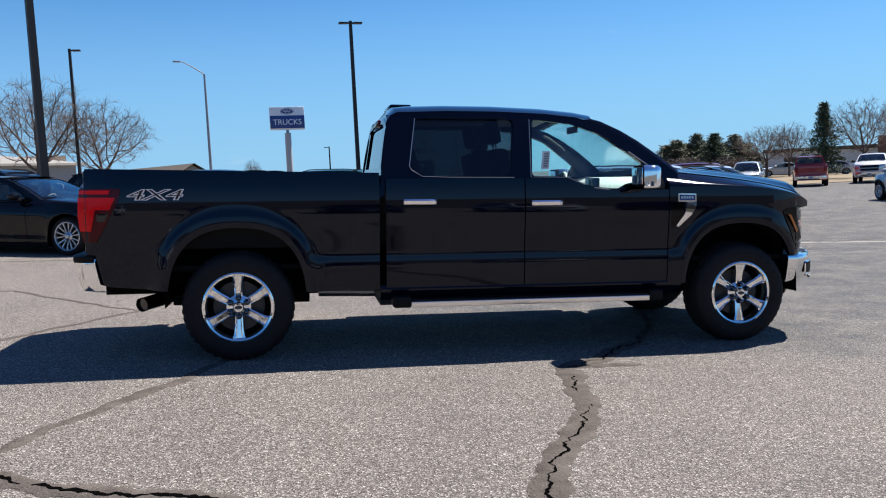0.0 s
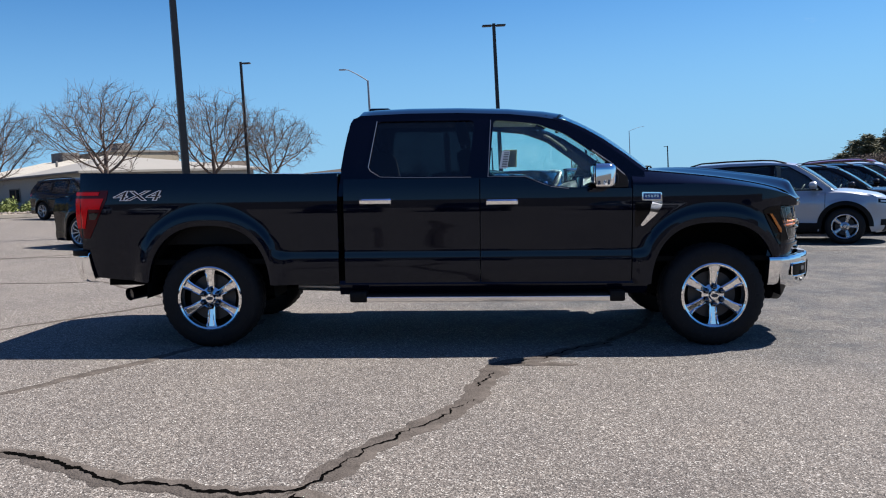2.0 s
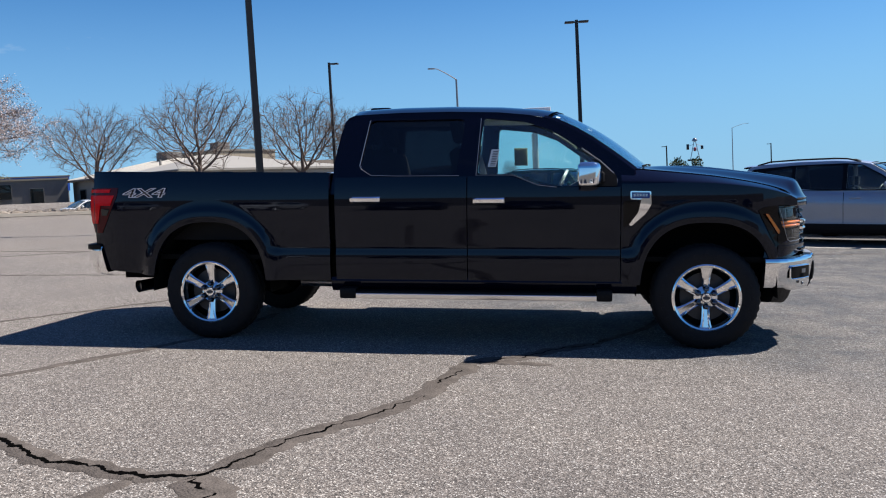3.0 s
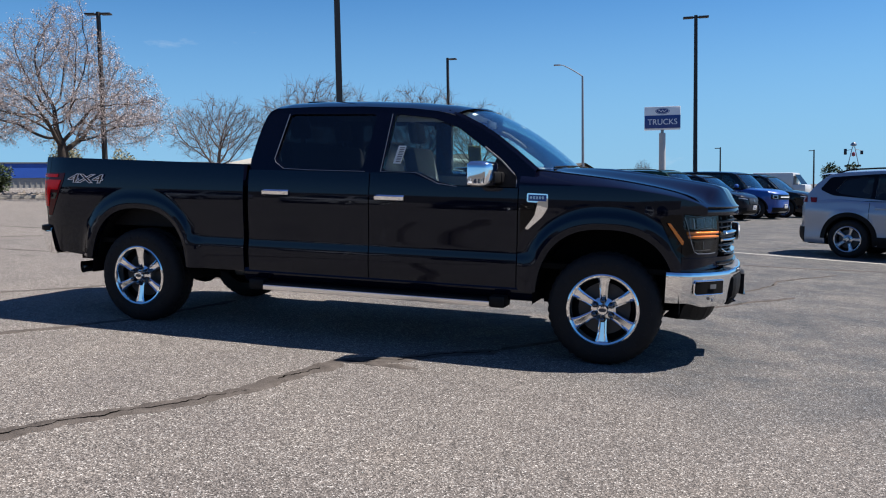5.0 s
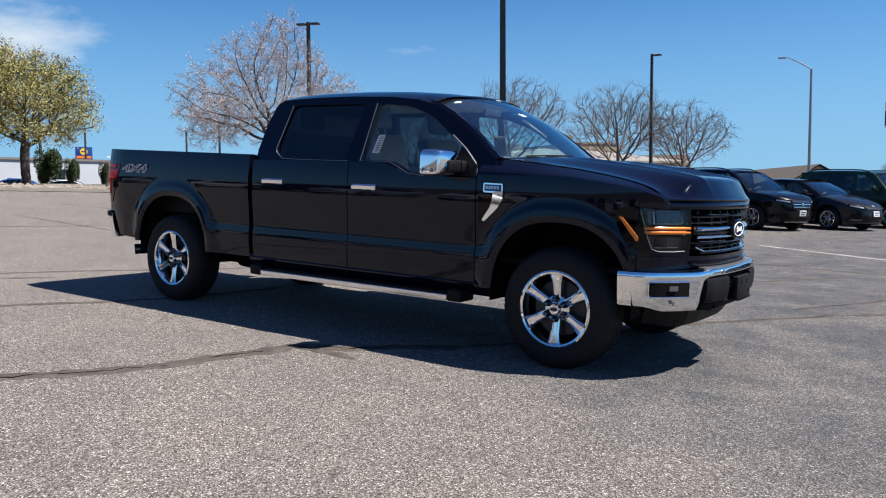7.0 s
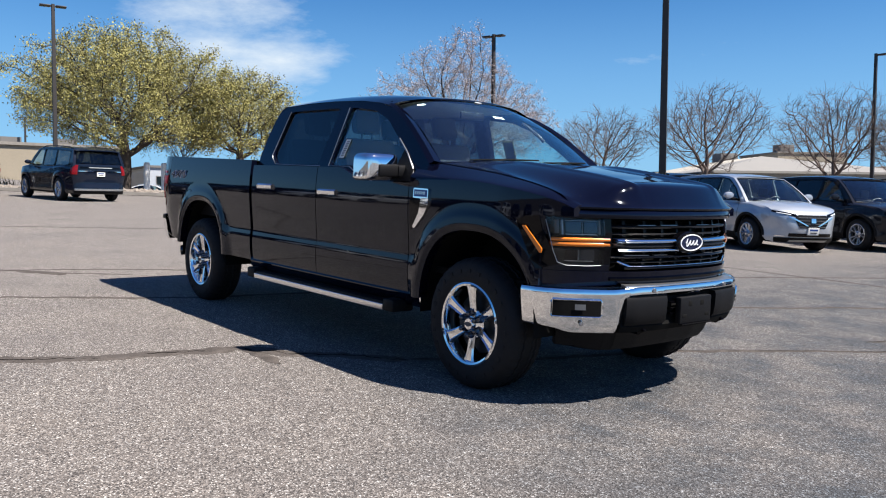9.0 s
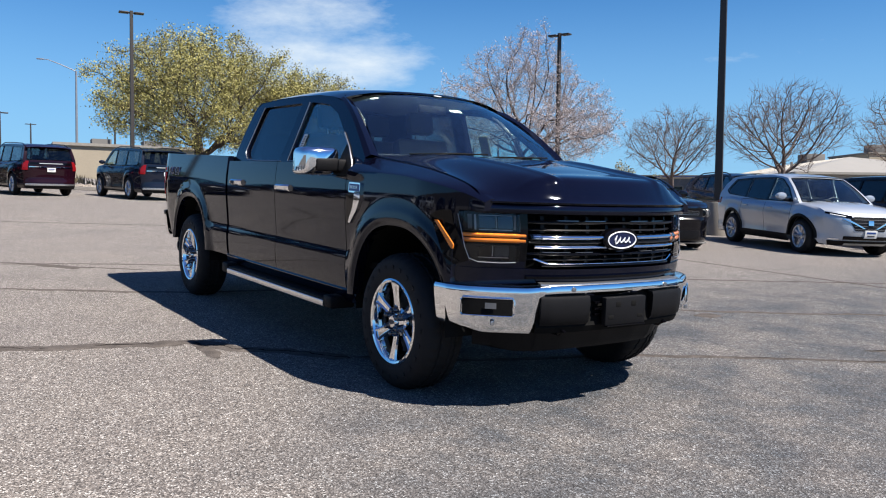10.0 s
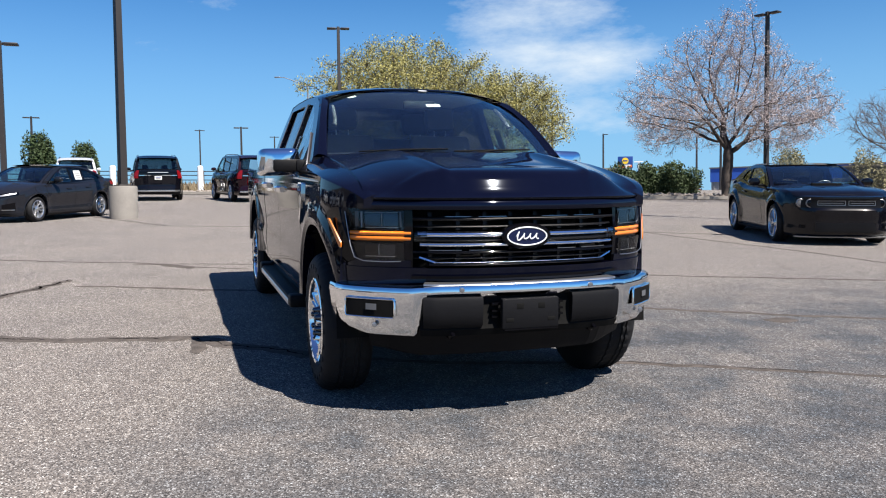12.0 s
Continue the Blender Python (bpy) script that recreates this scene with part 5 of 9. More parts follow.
for side in (-1, 1):
    bm = bmesh.new()
    shell = rounded([(0.925, 1.437), (1.196, 1.432), (1.200, 1.262), (1.180, 1.248), (0.970, 1.252), (0.925, 1.30)], 0.05, 6)
    rows = []
    for k, x in ((0.97, 1.085), (1.0, 1.10), (1.0, 1.165), (0.985, 1.196), (0.94, 1.220), (0.86, 1.236), (0.70, 1.247), (0.45, 1.253), (0.04, 1.256)):
        rows.append([(1.06 + (x - 1.085) * 0.90 - 0.30 * max(0, 1.075 + (u - 1.075) * k - 1.06) ** 1.3, side * (1.075 + (u - 1.075) * k), 1.343 + (v - 1.343) * k) for u, v in shell])
    g = grid(bm, rows, True)
    cap(bm, g[-1])
    mirror = part("door_mirror", bm, CHROME, truck, "chrome-capped door mirror", angle=60)
    bm = boxed((1.045, 0.93, 1.276), (1.222, 1.108, 1.362), 0.018)
    for v in bm.verts:
        v.co.y *= side
    part("mirror_inset", bm, TRIM, mirror)
    part("mirror_housing", mirrored_box((1.042, 0.99, 1.262), (1.15, 1.183, 1.425), 0.03, side), TRIM, mirror)
    bm = boxed((1.11, 0.86, 1.275), (1.235, 0.96, 1.36), 0.02)
    for v in bm.verts:
        v.co.y *= side
    part("mirror_arm", bm, TRIM, mirror)
    bm = boxed((1.028, 0.975, 1.285), (1.040, 1.175, 1.415), 0.004)
    for v in bm.verts:
        v.co.y *= side
    part("mirror_glass", bm, mat("mirror", (0.9, 0.9, 0.9), 0.0, 1.0) if "mirror" not in bpy.data.materials else bpy.data.materials["mirror"], mirror)
    part("mirror_sail", plate([(1.10, 1.25), (1.33, 1.25), (1.325, 1.33), (1.16, 1.465)], [], lambda u, v, d, side=side: (u, side * (0.918 - (v - 1.25) * 0.36 + 0.014 + d), v), 0.006), TRIM, truck)
    for x0, x1, z0, z1 in ((-0.775, -0.528, 1.132, 1.180), (0.220, 0.466, 1.118, 1.166)):
        bm = bmesh.new()
        rows = []
        for x in span(x0, x1, 10):
            t = (x - x0) / (x1 - x0)
            lift = 0.028 * (1 - abs(2 * t - 1) ** 6)
            rows.append([(x, side * (body_y(x, (z0 + z1) / 2) + lift + o), z) for z, o in ((z0 + 0.004, -0.012), (z0, 0.004), (z0 + 0.01, 0.016), (z1 - 0.012, 0.018), (z1, 0.006), (z1 - 0.004, -0.012))])
        g = grid(bm, rows, True)
        cap(bm, g[0])
        cap(bm, g[-1])
        handle = part("door_handle", bm, CHROME, truck, "chrome door handle")
    # running board
    bm = boxed((-0.72, 0.80, 0.372), (1.17, 1.015, 0.43), 0.012)
    for v in bm.verts:
        v.co.y *= side
    board = part("running_board", bm, TRIM, truck, "black running board with a bright edge")
    bm = bmesh.new()
    g = grid(bm, [[(x, y, z) for y, z in ((1.000, 0.369), (1.019, 0.369), (1.021, 0.373), (1.0215, 0.405), (1.018, 0.409), (1.000, 0.409))] for x in (-0.725, 1.175)], True)
    cap(bm, g[0])
    cap(bm, g[1])
    for v in bm.verts:
        v.co.y *= side
    part("edge_strip", bm, SATIN, board, "bright aluminium strip")
    for x0, x1 in ((-0.862, -0.724), (1.174, 1.295)):
        bm = boxed((x0, 0.84, 0.365), (x1, 1.022, 0.452), 0.016)
        for v in bm.verts:
            v.co.y *= side
        part("board_end", bm, TRIM, board)
    for x in (-0.55, 0.22, 0.95):
        bm = boxed((x, 0.50, 0.42), (x + 0.06, 0.90, 0.45), 0.005)
        for v in bm.verts:
            v.co.y *= side
        part("board_bracket", bm, DARK, board)
    # wing badge: bright flag and hook
    def wing_at(u, v, d, side=side):
        return (u, side * (body_y(u, v) + d), v)
    badge = part("wing_badge", plate(rounded([(1.425, 1.212), (1.578, 1.209), (1.582, 1.11), (1.54, 1.04), (1.435, 0.945), (1.415, 0.955), (1.485, 1.05), (1.505, 1.145), (1.425, 1.147)], 0.010), [], wing_at, 0.014), CHROME, truck, "bright chrome wing badge")
    part("badge_panel", plate([(1.436, 1.202), (1.568, 1.200), (1.568, 1.156), (1.436, 1.157)], [], lambda u, v, d, f=wing_at: f(u, v, 0.0135 + d), 0.003), BLUE, badge)
    for k in range(5):
        u0 = 1.448 + 0.022 * k
        part("badge_bar", plate([(u0, 1.191), (u0 + 0.016, 1.191), (u0 + 0.016, 1.170), (u0, 1.170)], [], lambda u, v, d, f=wing_at: f(u, v, 0.016 + d), 0.0025), ALLOY, badge)
    part("wing_vent", plate(rounded([(1.375, 1.135), (1.485, 1.135), (1.50, 1.08), (1.41, 0.95), (1.375, 0.93)], 0.012), [], wing_at, 0.004), GLOSS, truck)
    # raised letters on the bed side
    for mm in (SILVERTRIM,):
        yaw = 0 if side < 0 else 180
        lettering("4X4", 0.104, 0.004, pose(-2.566, side * (body_y(-2.556, 1.22) + 0.003), 1.220, 94 if side < 0 else 94, 0, yaw), mm, truck, "bed_badge", "outlined silver 4X4 badge", 0.25, 2.10, 0.0042)
        lettering("4X4", 0.104, 0.0045, pose(-2.566, side * (body_y(-2.556, 1.22) + 0.0045), 1.220, 94, 0, yaw), BLACK, truck, "badge_fill", "", 0.25, 2.10, -0.0012)
# window label inside the front side glass
bm = plate([(0.352, 1.548), (0.415, 1.548), (0.388, 1.408), (0.325, 1.408)], [], lambda u, v, d: (u, -(0.918 - (v - 1.25) * 0.36 + 0.012 - 0.0165 + d), v), 0.001)
tag_ = part("window_label", bm, WHITE, truck, "white printed label on the window")
bm = bmesh.new()
for k in range(9):
    v0 = 1.420 + 0.0135 * k
    plate([(0.342 + 0.19 * (v0 - 1.408), v0), (0.382 + 0.19 * (v0 - 1.408), v0), (0.383 + 0.19 * (v0 - 1.408), v0 + 0.007), (0.343 + 0.19 * (v0 - 1.408), v0 + 0.007)], [], lambda u, v, d: (u, -(0.918 - (v - 1.25) * 0.36 + 0.012 - 0.0150 + d), v), 0.0008, bm)
part("label_print", bm, INK, tag_)
part("window_sheet", plate([(0.42, 1.62), (0.55, 1.62), (0.55, 1.45), (0.42, 1.45)], [], lambda u, v, d: (u, 0.918 - (v - 1.25) * 0.36 + 0.012 - 0.026 + d, v), 0.001), LEAFPALE, truck, "yellowed paper sheet on the far glass")

# ---- cabin ----
def seat(x, y, width, parent, bench=False):
    bm = boxed((x - 0.25, y - width / 2, 0.86), (x + 0.28, y + width / 2, 1.02), 0.05)
    part("seat_cushion", bm, SEAT, parent)
    bm = boxed((-0.07, -width / 2, 0.0), (0.07, width / 2, 0.62), 0.05)
    for v in bm.verts:
        v.co = pose(x - 0.27, y, 0.97, 0, -14, 0) @ v.co
    part("seat_back", bm, SEAT, parent)
    for yy in ([y] if not bench else [y - 0.42, y + 0.42]):
        bm = boxed((-0.05, -0.125, 0.66), (0.05, 0.125, 0.86), 0.04)
        for v in bm.verts:
            v.co = pose(x - 0.27, yy, 0.97, 0, -12, 0) @ v.co
        part("head_restraint", bm, SEAT, parent)
        bm = bmesh.new()
        for k in (-0.05, 0.05):
            tube(bm, [pose(x - 0.27, yy, 0.97, 0, -12, 0) @ Vector((0, k, 0.58)), pose(x - 0.27, yy, 0.97, 0, -12, 0) @ Vector((0, k, 0.68))], 0.007, 6)
        part("restraint_post", bm, STEEL, parent)


seat(0.46, -0.42, 0.52, truck)
seat(0.46, 0.42, 0.52, truck)
seat(-0.30, 0.0, 1.45, truck, True)
bm = bmesh.new()
rows = [[(x - 0.12 * (y / 0.8) ** 2, y, z) for y in span(-0.86, 0.86, 10)] for x, z in ((1.05, 0.80), (1.02, 1.10), (1.08, 1.24), (1.16, 1.285), (1.40, 1.345), (1.56, 1.352))]
grid(bm, rows)
part("dashboard", bm, DASH, truck)
bm = boxed((1.05, -0.16, 1.16), (1.08, 0.14, 1.34), 0.01)
part("centre_screen", bm, GLOSS, truck)
part("centre_console", boxed((0.2, -0.14, 0.75), (1.05, 0.14, 1.02), 0.03), DASH, truck)
bm = bmesh.new()
wheel_m = pose(0.86, 0.42, 1.22, 0, -65, 0)
tube(bm, [wheel_m @ Vector((0.185 * math.cos(a), 0.185 * math.sin(a), 0)) for a in span(0, 2 * math.pi, 28)], 0.015, 8, caps=False)
for a in (0, math.pi, 1.5 * math.pi):
    tube(bm, [wheel_m @ Vector((0.04 * math.cos(a + 1.57), 0.04 * math.sin(a + 1.57), 0.01)), wheel_m @ Vector((0.18 * math.cos(a + 1.57), 0.18 * math.sin(a + 1.57), 0))], 0.012, 6)
tube(bm, [wheel_m @ Vector((0, 0, 0)), wheel_m @ Vector((0, 0, -0.30))], 0.035, 10)
part("steering_wheel", bm, DASH, truck)
part("rear_view_mirror", boxed((0.86, -0.12, 1.735), (0.885, 0.12, 1.795), 0.008), GRILLE, truck)
bm = bmesh.new()
grid(bm, [[(x, y, 1.835 + 0.03 * (1 - (y / 0.66) ** 2)) for y in span(-0.66, 0.66, 6)] for x in (-0.82, 0, 0.72)])
part("headliner", bm, mat("headliner", (0.22, 0.22, 0.22), 0.95, 0, 6, 0.1), truck)
part("cab_floor", boxed((-0.88, -0.86, 0.70), (1.40, 0.86, 0.74)), DARK, truck)
for side in (-1, 1):
    bm = bmesh.new()
    grid(bm, [[(x, side * y, z) for y, z in ((0.88, 0.5), (0.88, 1.0), (0.865, 1.235))] for x in (-0.9, 0.2, 1.36)])
    grid(bm, [[(x, side * y, z) for y, z in ((0.865, 1.0), (0.84, 1.325))] for x in (-0.9, 0.2, 0.48)])
    part("door_lining", bm, DASH, truck)

for side in (-1, 1):
    bm = bmesh.new()
    tube(bm, [(1.02, side * 0.66, 1.60), (0.98, side * 0.645, 1.64), (0.86, side * 0.635, 1.72), (0.80, side * 0.63, 1.745)], 0.014, 8)
    part("grab_handle", bm, SEAT, truck)
# ---- other vehicles ----
def mirrored(bm, side):
    for v in bm.verts:
        v.co.y *= side
    return bm


def vehicle(name, label, category, m, sp, group=""):
    """A parked road vehicle from its measures; x forward, the origin on the ground between the wheels."""
    car = thing(name, label, category, m, group)
    hw, zc, wb = sp["w"] / 2, sp["clear"], sp["wb"] / 2
    xf, xr, wr = sp["xf"], sp["xr"], sp["wheel"]
    ra = wr + 0.06
    belt_t, hood_t, deck_t = sp["belt"], sp["hood"], sp.get("deck")
    paint = sp["paint"]
    end_f, end_r = xf - sp.get("corner", 0.34), xr + 0.22
    x_c, zf = hood_t[0][0], hood_t[-1][1]
    zr_ = deck_t[0][1] if deck_t else belt_t[0][1]
    nose_t = sp.get("nose") or [(zc - 0.02, -0.20), (zc + 0.03, -0.10), (zc + 0.12, -0.03), (zc + 0.26, 0.0), (zf - 0.26, -0.008), (zf - 0.12, -0.035), (zf - 0.04, -0.085), (zf, -0.15)]
    tail_t = sp.get("tail") or [(zc - 0.02, 0.12), (zc + 0.06, 0.02), (zc + 0.26, 0.0), (zc + 0.34, 0.035), (zr_ - 0.10, 0.05), (zr_, 0.09)]

    def top(x):
        if x > x_c:
            k = min(1.0, (x - x_c) / (end_f - x_c))
            return curve_table(hood_t, x_c + k * (hood_t[-1][0] - x_c))
        if deck_t and x < deck_t[-1][0]:
            k = max(0.0, (x - end_r) / (deck_t[-1][0] - end_r))
            return curve_table(deck_t, deck_t[0][0] + k * (deck_t[-1][0] - deck_t[0][0]))
        return lerp_table(belt_t, x)

    def arch(x):
        best = 0
        for cx in (-wb, wb):
            q = 1 - ((x - cx) / ra) ** 2
            if q > 0:
                best = max(best, wr * 0.97 + ra * math.sqrt(q))
        return best

    hips = sp.get("hips", 0.02)

    def side_y(x, z):
        t = (z - zc) / max(0.3, lerp_table(belt_t, max(belt_t[0][0], min(belt_t[-1][0], x))) - zc)
        y = hw * curve_table([(-0.1, 0.90), (0, 0.935), (0.10, 0.962), (0.26, 0.957), (0.36, 0.960), (0.52, 0.982), (0.66, 0.997), (0.74, 0.998), (0.80, 0.986), (0.90, 0.968), (1.0, 0.945), (1.2, 0.90)], t)
        for cx, f in ((-wb, hips), (wb, 0.02)):
            rho = math.hypot(x - cx, max(0, z - wr)) / ra
            y += f * smooth01((1.38 - rho) / 0.3)
        if x > wb:
            y -= 0.13 * ((x - wb) / (end_f - wb)) ** 2.2
        if x < -wb:
            y -= 0.08 * ((-wb - x) / (-wb - end_r)) ** 2.2
        return y

    def curl(x):
        return 0.045 * smooth01((end_f - x) / 0.3) * smooth01((x - end_r) / 0.3)

    xs = set(span(end_r, end_f, 52))
    for cx in (-wb, wb):
        xs |= {cx - ra * 0.9995 * math.cos(math.pi * i / 20) for i in range(21)}
    xs = sorted(min(end_f, max(end_r, x)) for x in xs if end_r - 0.001 <= x <= end_f + 0.001)
    steps = [i / 20 for i in range(21)]
    for side in (-1, 1):
        rows = []
        for x in xs:
            zb = max(zc, arch(x))
            zt = max(top(x), zb + 0.02)
            col = [(x, side * (side_y(x, zb) - 0.10), zb)]
            for t in steps:
                z = zb + (zt - zb) * t
                col.append((x, side * (side_y(x, z) - curl(x) * max(0, (t - 0.86) / 0.14) ** 2), z))
            rows.append(col)
        bm = bmesh.new()
        grid(bm, rows)
        part("body_side", bm, paint, car)
        for sx in sp["seams"]:
            bm = bmesh.new()
            grid(bm, [[(sx + o, side * (side_y(sx, z) + 0.0015), z) for z in span(zc + 0.12, top(sx) - 0.02, 12)] for o in (-0.005, 0.005)])
            part("door_seam", bm, DARK, car)
        for hx in sp["handles"]:
            z = top(hx) - 0.12
            bm = boxed((hx - 0.10, side_y(hx, z) - 0.01, z - 0.014), (hx + 0.10, side_y(hx, z) + 0.026, z + 0.014), 0.010)
            part("door_handle", mirrored(bm, side), sp.get("trim", paint), car)
        clad = sp.get("clad", 0.0)
        for cx in (-wb, wb):
            w_ = clad if clad else 0.012
            mm = TRIM if clad else paint
            bm = bmesh.new()
            rows = []
            for i in range(25):
                a = math.pi * i / 24
                rows.append([(cx - r * math.cos(a), side * (side_y(cx - r * math.cos(a), wr + r * math.sin(a)) + o), wr * 0.97 + r * math.sin(a)) for r, o in ((ra - 0.004, -0.08), (ra - 0.004, 0.006), (ra + 0.004, 0.012), (ra + w_ - 0.008, 0.011), (ra + w_, 0.0))])
            grid(bm, rows)
            part("arch_trim", bm, mm, car)
        h_ = sp.get("rocker", 0.12 if clad else 0.035)
        bm = bmesh.new()
        grid(bm, [[(x, side * (side_y(x, zc + d) + o), zc + d) for d, o in ((-0.04, -0.09), (-0.02, 0.0), (h_ * 0.5, 0.010), (h_ - 0.006, 0.008), (h_, 0.0))] for x in span(-wb + ra, wb - ra, 8)])
        part("sill", bm, TRIM, car)
        # mirror on its stalk
        mx, mz = sp["mirror"]
        bm = bmesh.new()
        rows = []
        for t, ry, rz, dx in ((0.0, 0.20, 0.2, 0.0), (0.06, 0.75, 0.75, 0.0), (0.25, 1.0, 1.0, 0.0), (0.6, 0.95, 0.95, 0.02), (0.85, 0.75, 0.75, 0.05), (1.0, 0.2, 0.2, 0.07)):
            rows.append([(mx + 0.08 - 0.16 * t, side * (hw * 0.93 + 0.13 + 0.115 * ry * math.cos(a) + 0.02), mz + 0.075 + 0.078 * rz * math.sin(a)) for a in [2 * math.pi * i / 14 for i in range(14)]])
        g = grid(bm, rows, True)
        cap(bm, g[0])
        cap(bm, g[-1])
        part("door_mirror", bm, sp.get("mirror_mat", paint), car)
        bm = boxed((mx - 0.03, hw * 0.86, mz - 0.02), (mx + 0.05, hw * 0.93 + 0.08, mz + 0.03), 0.012)
        part("mirror_stalk", mirrored(bm, side), TRIM, car)

    bow = sp.get("bow", 3.4)

    def nose(u, v, d):
        a = min(1.0, abs(u))
        y = u * side_y(end_f, v)
        x = end_f + (xf + curve_table(nose_t, v) - end_f) * (1 - a ** bow)
        k = min(1.0, 1.2 * a ** 4)
        n = Vector((1, (1 if u > 0 else -1) * k, 0)).normalized()
        return Vector((x, y, v)) + n * d

    def tail(u, v, d):
        a = min(1.0, abs(u))
        y = u * side_y(end_r, v)
        x = end_r + (xr + curve_table(tail_t, v) - end_r) * (1 - a ** 4.5)
        k = min(1.0, 1.2 * a ** 4)
        n = Vector((-1, (1 if u > 0 else -1) * k, 0)).normalized()
        return Vector((x, y, v)) + n * d

    def decal(fn, u0, u1, lo, hi, mm, nm, d=0.008, lab="", parent=None, n=10):
        """A panel on the nose or tail between two slanting edges: lo and hi are heights at u0 and u1."""
        rows = []
        for j in range(5):
            rows.append([fn(u, (lo[0] + (lo[1] - lo[0]) * t) * (1 - j / 4) + (hi[0] + (hi[1] - hi[0]) * t) * j / 4, d) for t, u in ((i / n, u0 + (u1 - u0) * i / n) for i in range(n + 1))])
        edge = lambda row, vv: [fn(u0 + (u1 - u0) * i / n, vv[0] + (vv[1] - vv[0]) * i / n, d - 0.03) for i in range(n + 1)]
        rows = [edge(rows[0], lo)] + rows + [edge(rows[-1], hi)]
        bm = bmesh.new()
        g = grid(bm, rows)
        cap(bm, [r[0] for r in g])
        cap(bm, [r[-1] for r in g])
        return part(nm, bm, mm, parent or car, lab)

    uu = [math.sin(math.pi / 2 * k / 16) for k in range(-16, 17)]
    bm = bmesh.new()
    grid(bm, [[nose(u, v, 0) for u in uu] for v in [zc - 0.02, zc + 0.01, zc + 0.05] + span(zc + 0.10, zf - 0.10, 10) + [zf - 0.07, zf - 0.045, zf - 0.02, zf]])
    part("front_bumper", bm, paint, car)
    bm = bmesh.new()
    grid(bm, [[tail(u, v, 0) for u in uu] for v in [zc - 0.02, zc + 0.04] + span(zc + 0.1, zr_, 12)])
    part("tailgate", bm, paint, car)
    # bonnet
    bm = bmesh.new()
    rows = []
    ribs = sp.get("ribs", 0.014)
    for t in (0, 0.06, 0.14, 0.25, 0.37, 0.5, 0.62, 0.73, 0.82, 0.89, 0.94, 0.975, 1.0):
        row = []
        for u in uu:
            a = abs(u)
            x0 = x_c + 0.12 * (1 - a * a)
            x1 = nose(u, zf, 0).x
            x = x0 + (x1 - x0) * t
            z = curve_table(hood_t, x_c + t * (hood_t[-1][0] - x_c))
            z += 0.040 * (1 - a ** 2.5) * (1 - t ** 3) + ribs * math.exp(-((a - 0.52 + 0.14 * t) / 0.07) ** 2) * (1 - t ** 2)
            row.append((x, u * (side_y(min(x, end_f), z) - curl(min(x, end_f))), z))
        rows.append(row)
    grid(bm, rows)
    part("bonnet", bm, paint, car)
    if deck_t:
        bm = bmesh.new()
        rows = []
        for t in (0, 0.08, 0.2, 0.5, 0.8, 1.0):
            row = []
            for u in uu:
                x0 = tail(u, zr_, 0).x
                x = x0 + (deck_t[-1][0] - x0) * t
                row.append((x, u * (side_y(max(x, end_r), zr_) - curl(max(x, end_r))), curve_table(deck_t, deck_t[0][0] + (deck_t[-1][0] - deck_t[0][0]) * t) + 0.02 * (1 - u * u)))
            rows.append(row)
        grid(bm, rows)
        part("boot_lid", bm, paint, car)
    # glasshouse
    gh = sp["glass"]
    zb0, yb, lean = min(p[1] for p in gh), hw * 0.945 - 0.03, sp.get("lean", 0.36)
    zmax = max(p[1] for p in gh)
    for side in (-1, 1):
        fn = lambda u, v, d, side=side: (u, side * (yb - (v - zb0) * lean + 0.016 * math.sin(math.pi * min(1, (v - zb0) / (zmax - zb0))) - d), v)
        holes = [rounded(h, 0.035) for h in sp["windows"]]
        part("cabin_side", plate(gh, holes, fn, 0.03), sp.get("pillar", paint), car)
        # black rubber and trim round the openings
        lo_z = min(p[1] for h in holes for p in h)
        lo_x, hi_x = min(p[0] for h in holes for p in h), max(p[0] for h in holes for p in h)
        if sp.get("surround", True):
            big = rounded([p for p in sp.get("daylight") or [(lo_x - 0.03, lo_z - 0.012)]], 0.05) if sp.get("daylight") else None
            if big:
                part("window_surround", plate(big, holes, lambda u, v, d, fn=fn: fn(u, v, -0.003 - d), 0.004), GLOSS, car)
        for i, h in enumerate(holes):
            front = i == len(holes) - 1
            g = part("side_window", plate(h, [], lambda u, v, d, fn=fn: fn(u, v, 0.014 - d), 0.005), CARGLASS if front else CARTINT, car, flat=True)
            g.visible_shadow = False
        bm = bmesh.new()
        tube(bm, [fn(x, lo_z - 0.018, -0.004) for x in span(lo_x, hi_x, 4)], 0.006, 6)
        part("belt_trim", bm, sp.get("belt_mat", GLOSS), car)
    y_at = lambda z: yb - (z - zb0) * lean
    (fx0, fz0), (fx1, fz1) = sp["screen"]
    (rx0, rz0), (rx1, rz1) = sp["back"]

    def glazed(x0, z0, x1, z1, bulge, out, nm, gm, lo, hi, edge):
        us = [-1, -edge] + span(-edge + 0.12, edge - 0.12, 9) + [edge, 1]
        ts = [0, lo] + span(lo + 0.08, hi - 0.08, 5) + [hi, 1]
        pt = lambda u, t, d: Vector((x0 + (x1 - x0) * t + bulge * (1 - u * u) * (1 - 0.4 * t) + d, u * y_at(z0 + (z1 - z0) * t), z0 + (z1 - z0) * t + 0.035 * math.sin(math.pi * t) * (1 if bulge > 0 else 0.6) + 0.02 * t * (1 - u * u)))
        bm = bmesh.new()
        g = [[bm.verts.new(pt(u, t, 0)) for u in us] for t in ts]
        for i in range(len(ts) - 1):
            for j in range(len(us) - 1):
                if i in (0, len(ts) - 2) or j in (0, len(us) - 2):
                    bm.faces.new((g[i][j], g[i][j + 1], g[i + 1][j + 1], g[i + 1][j]))
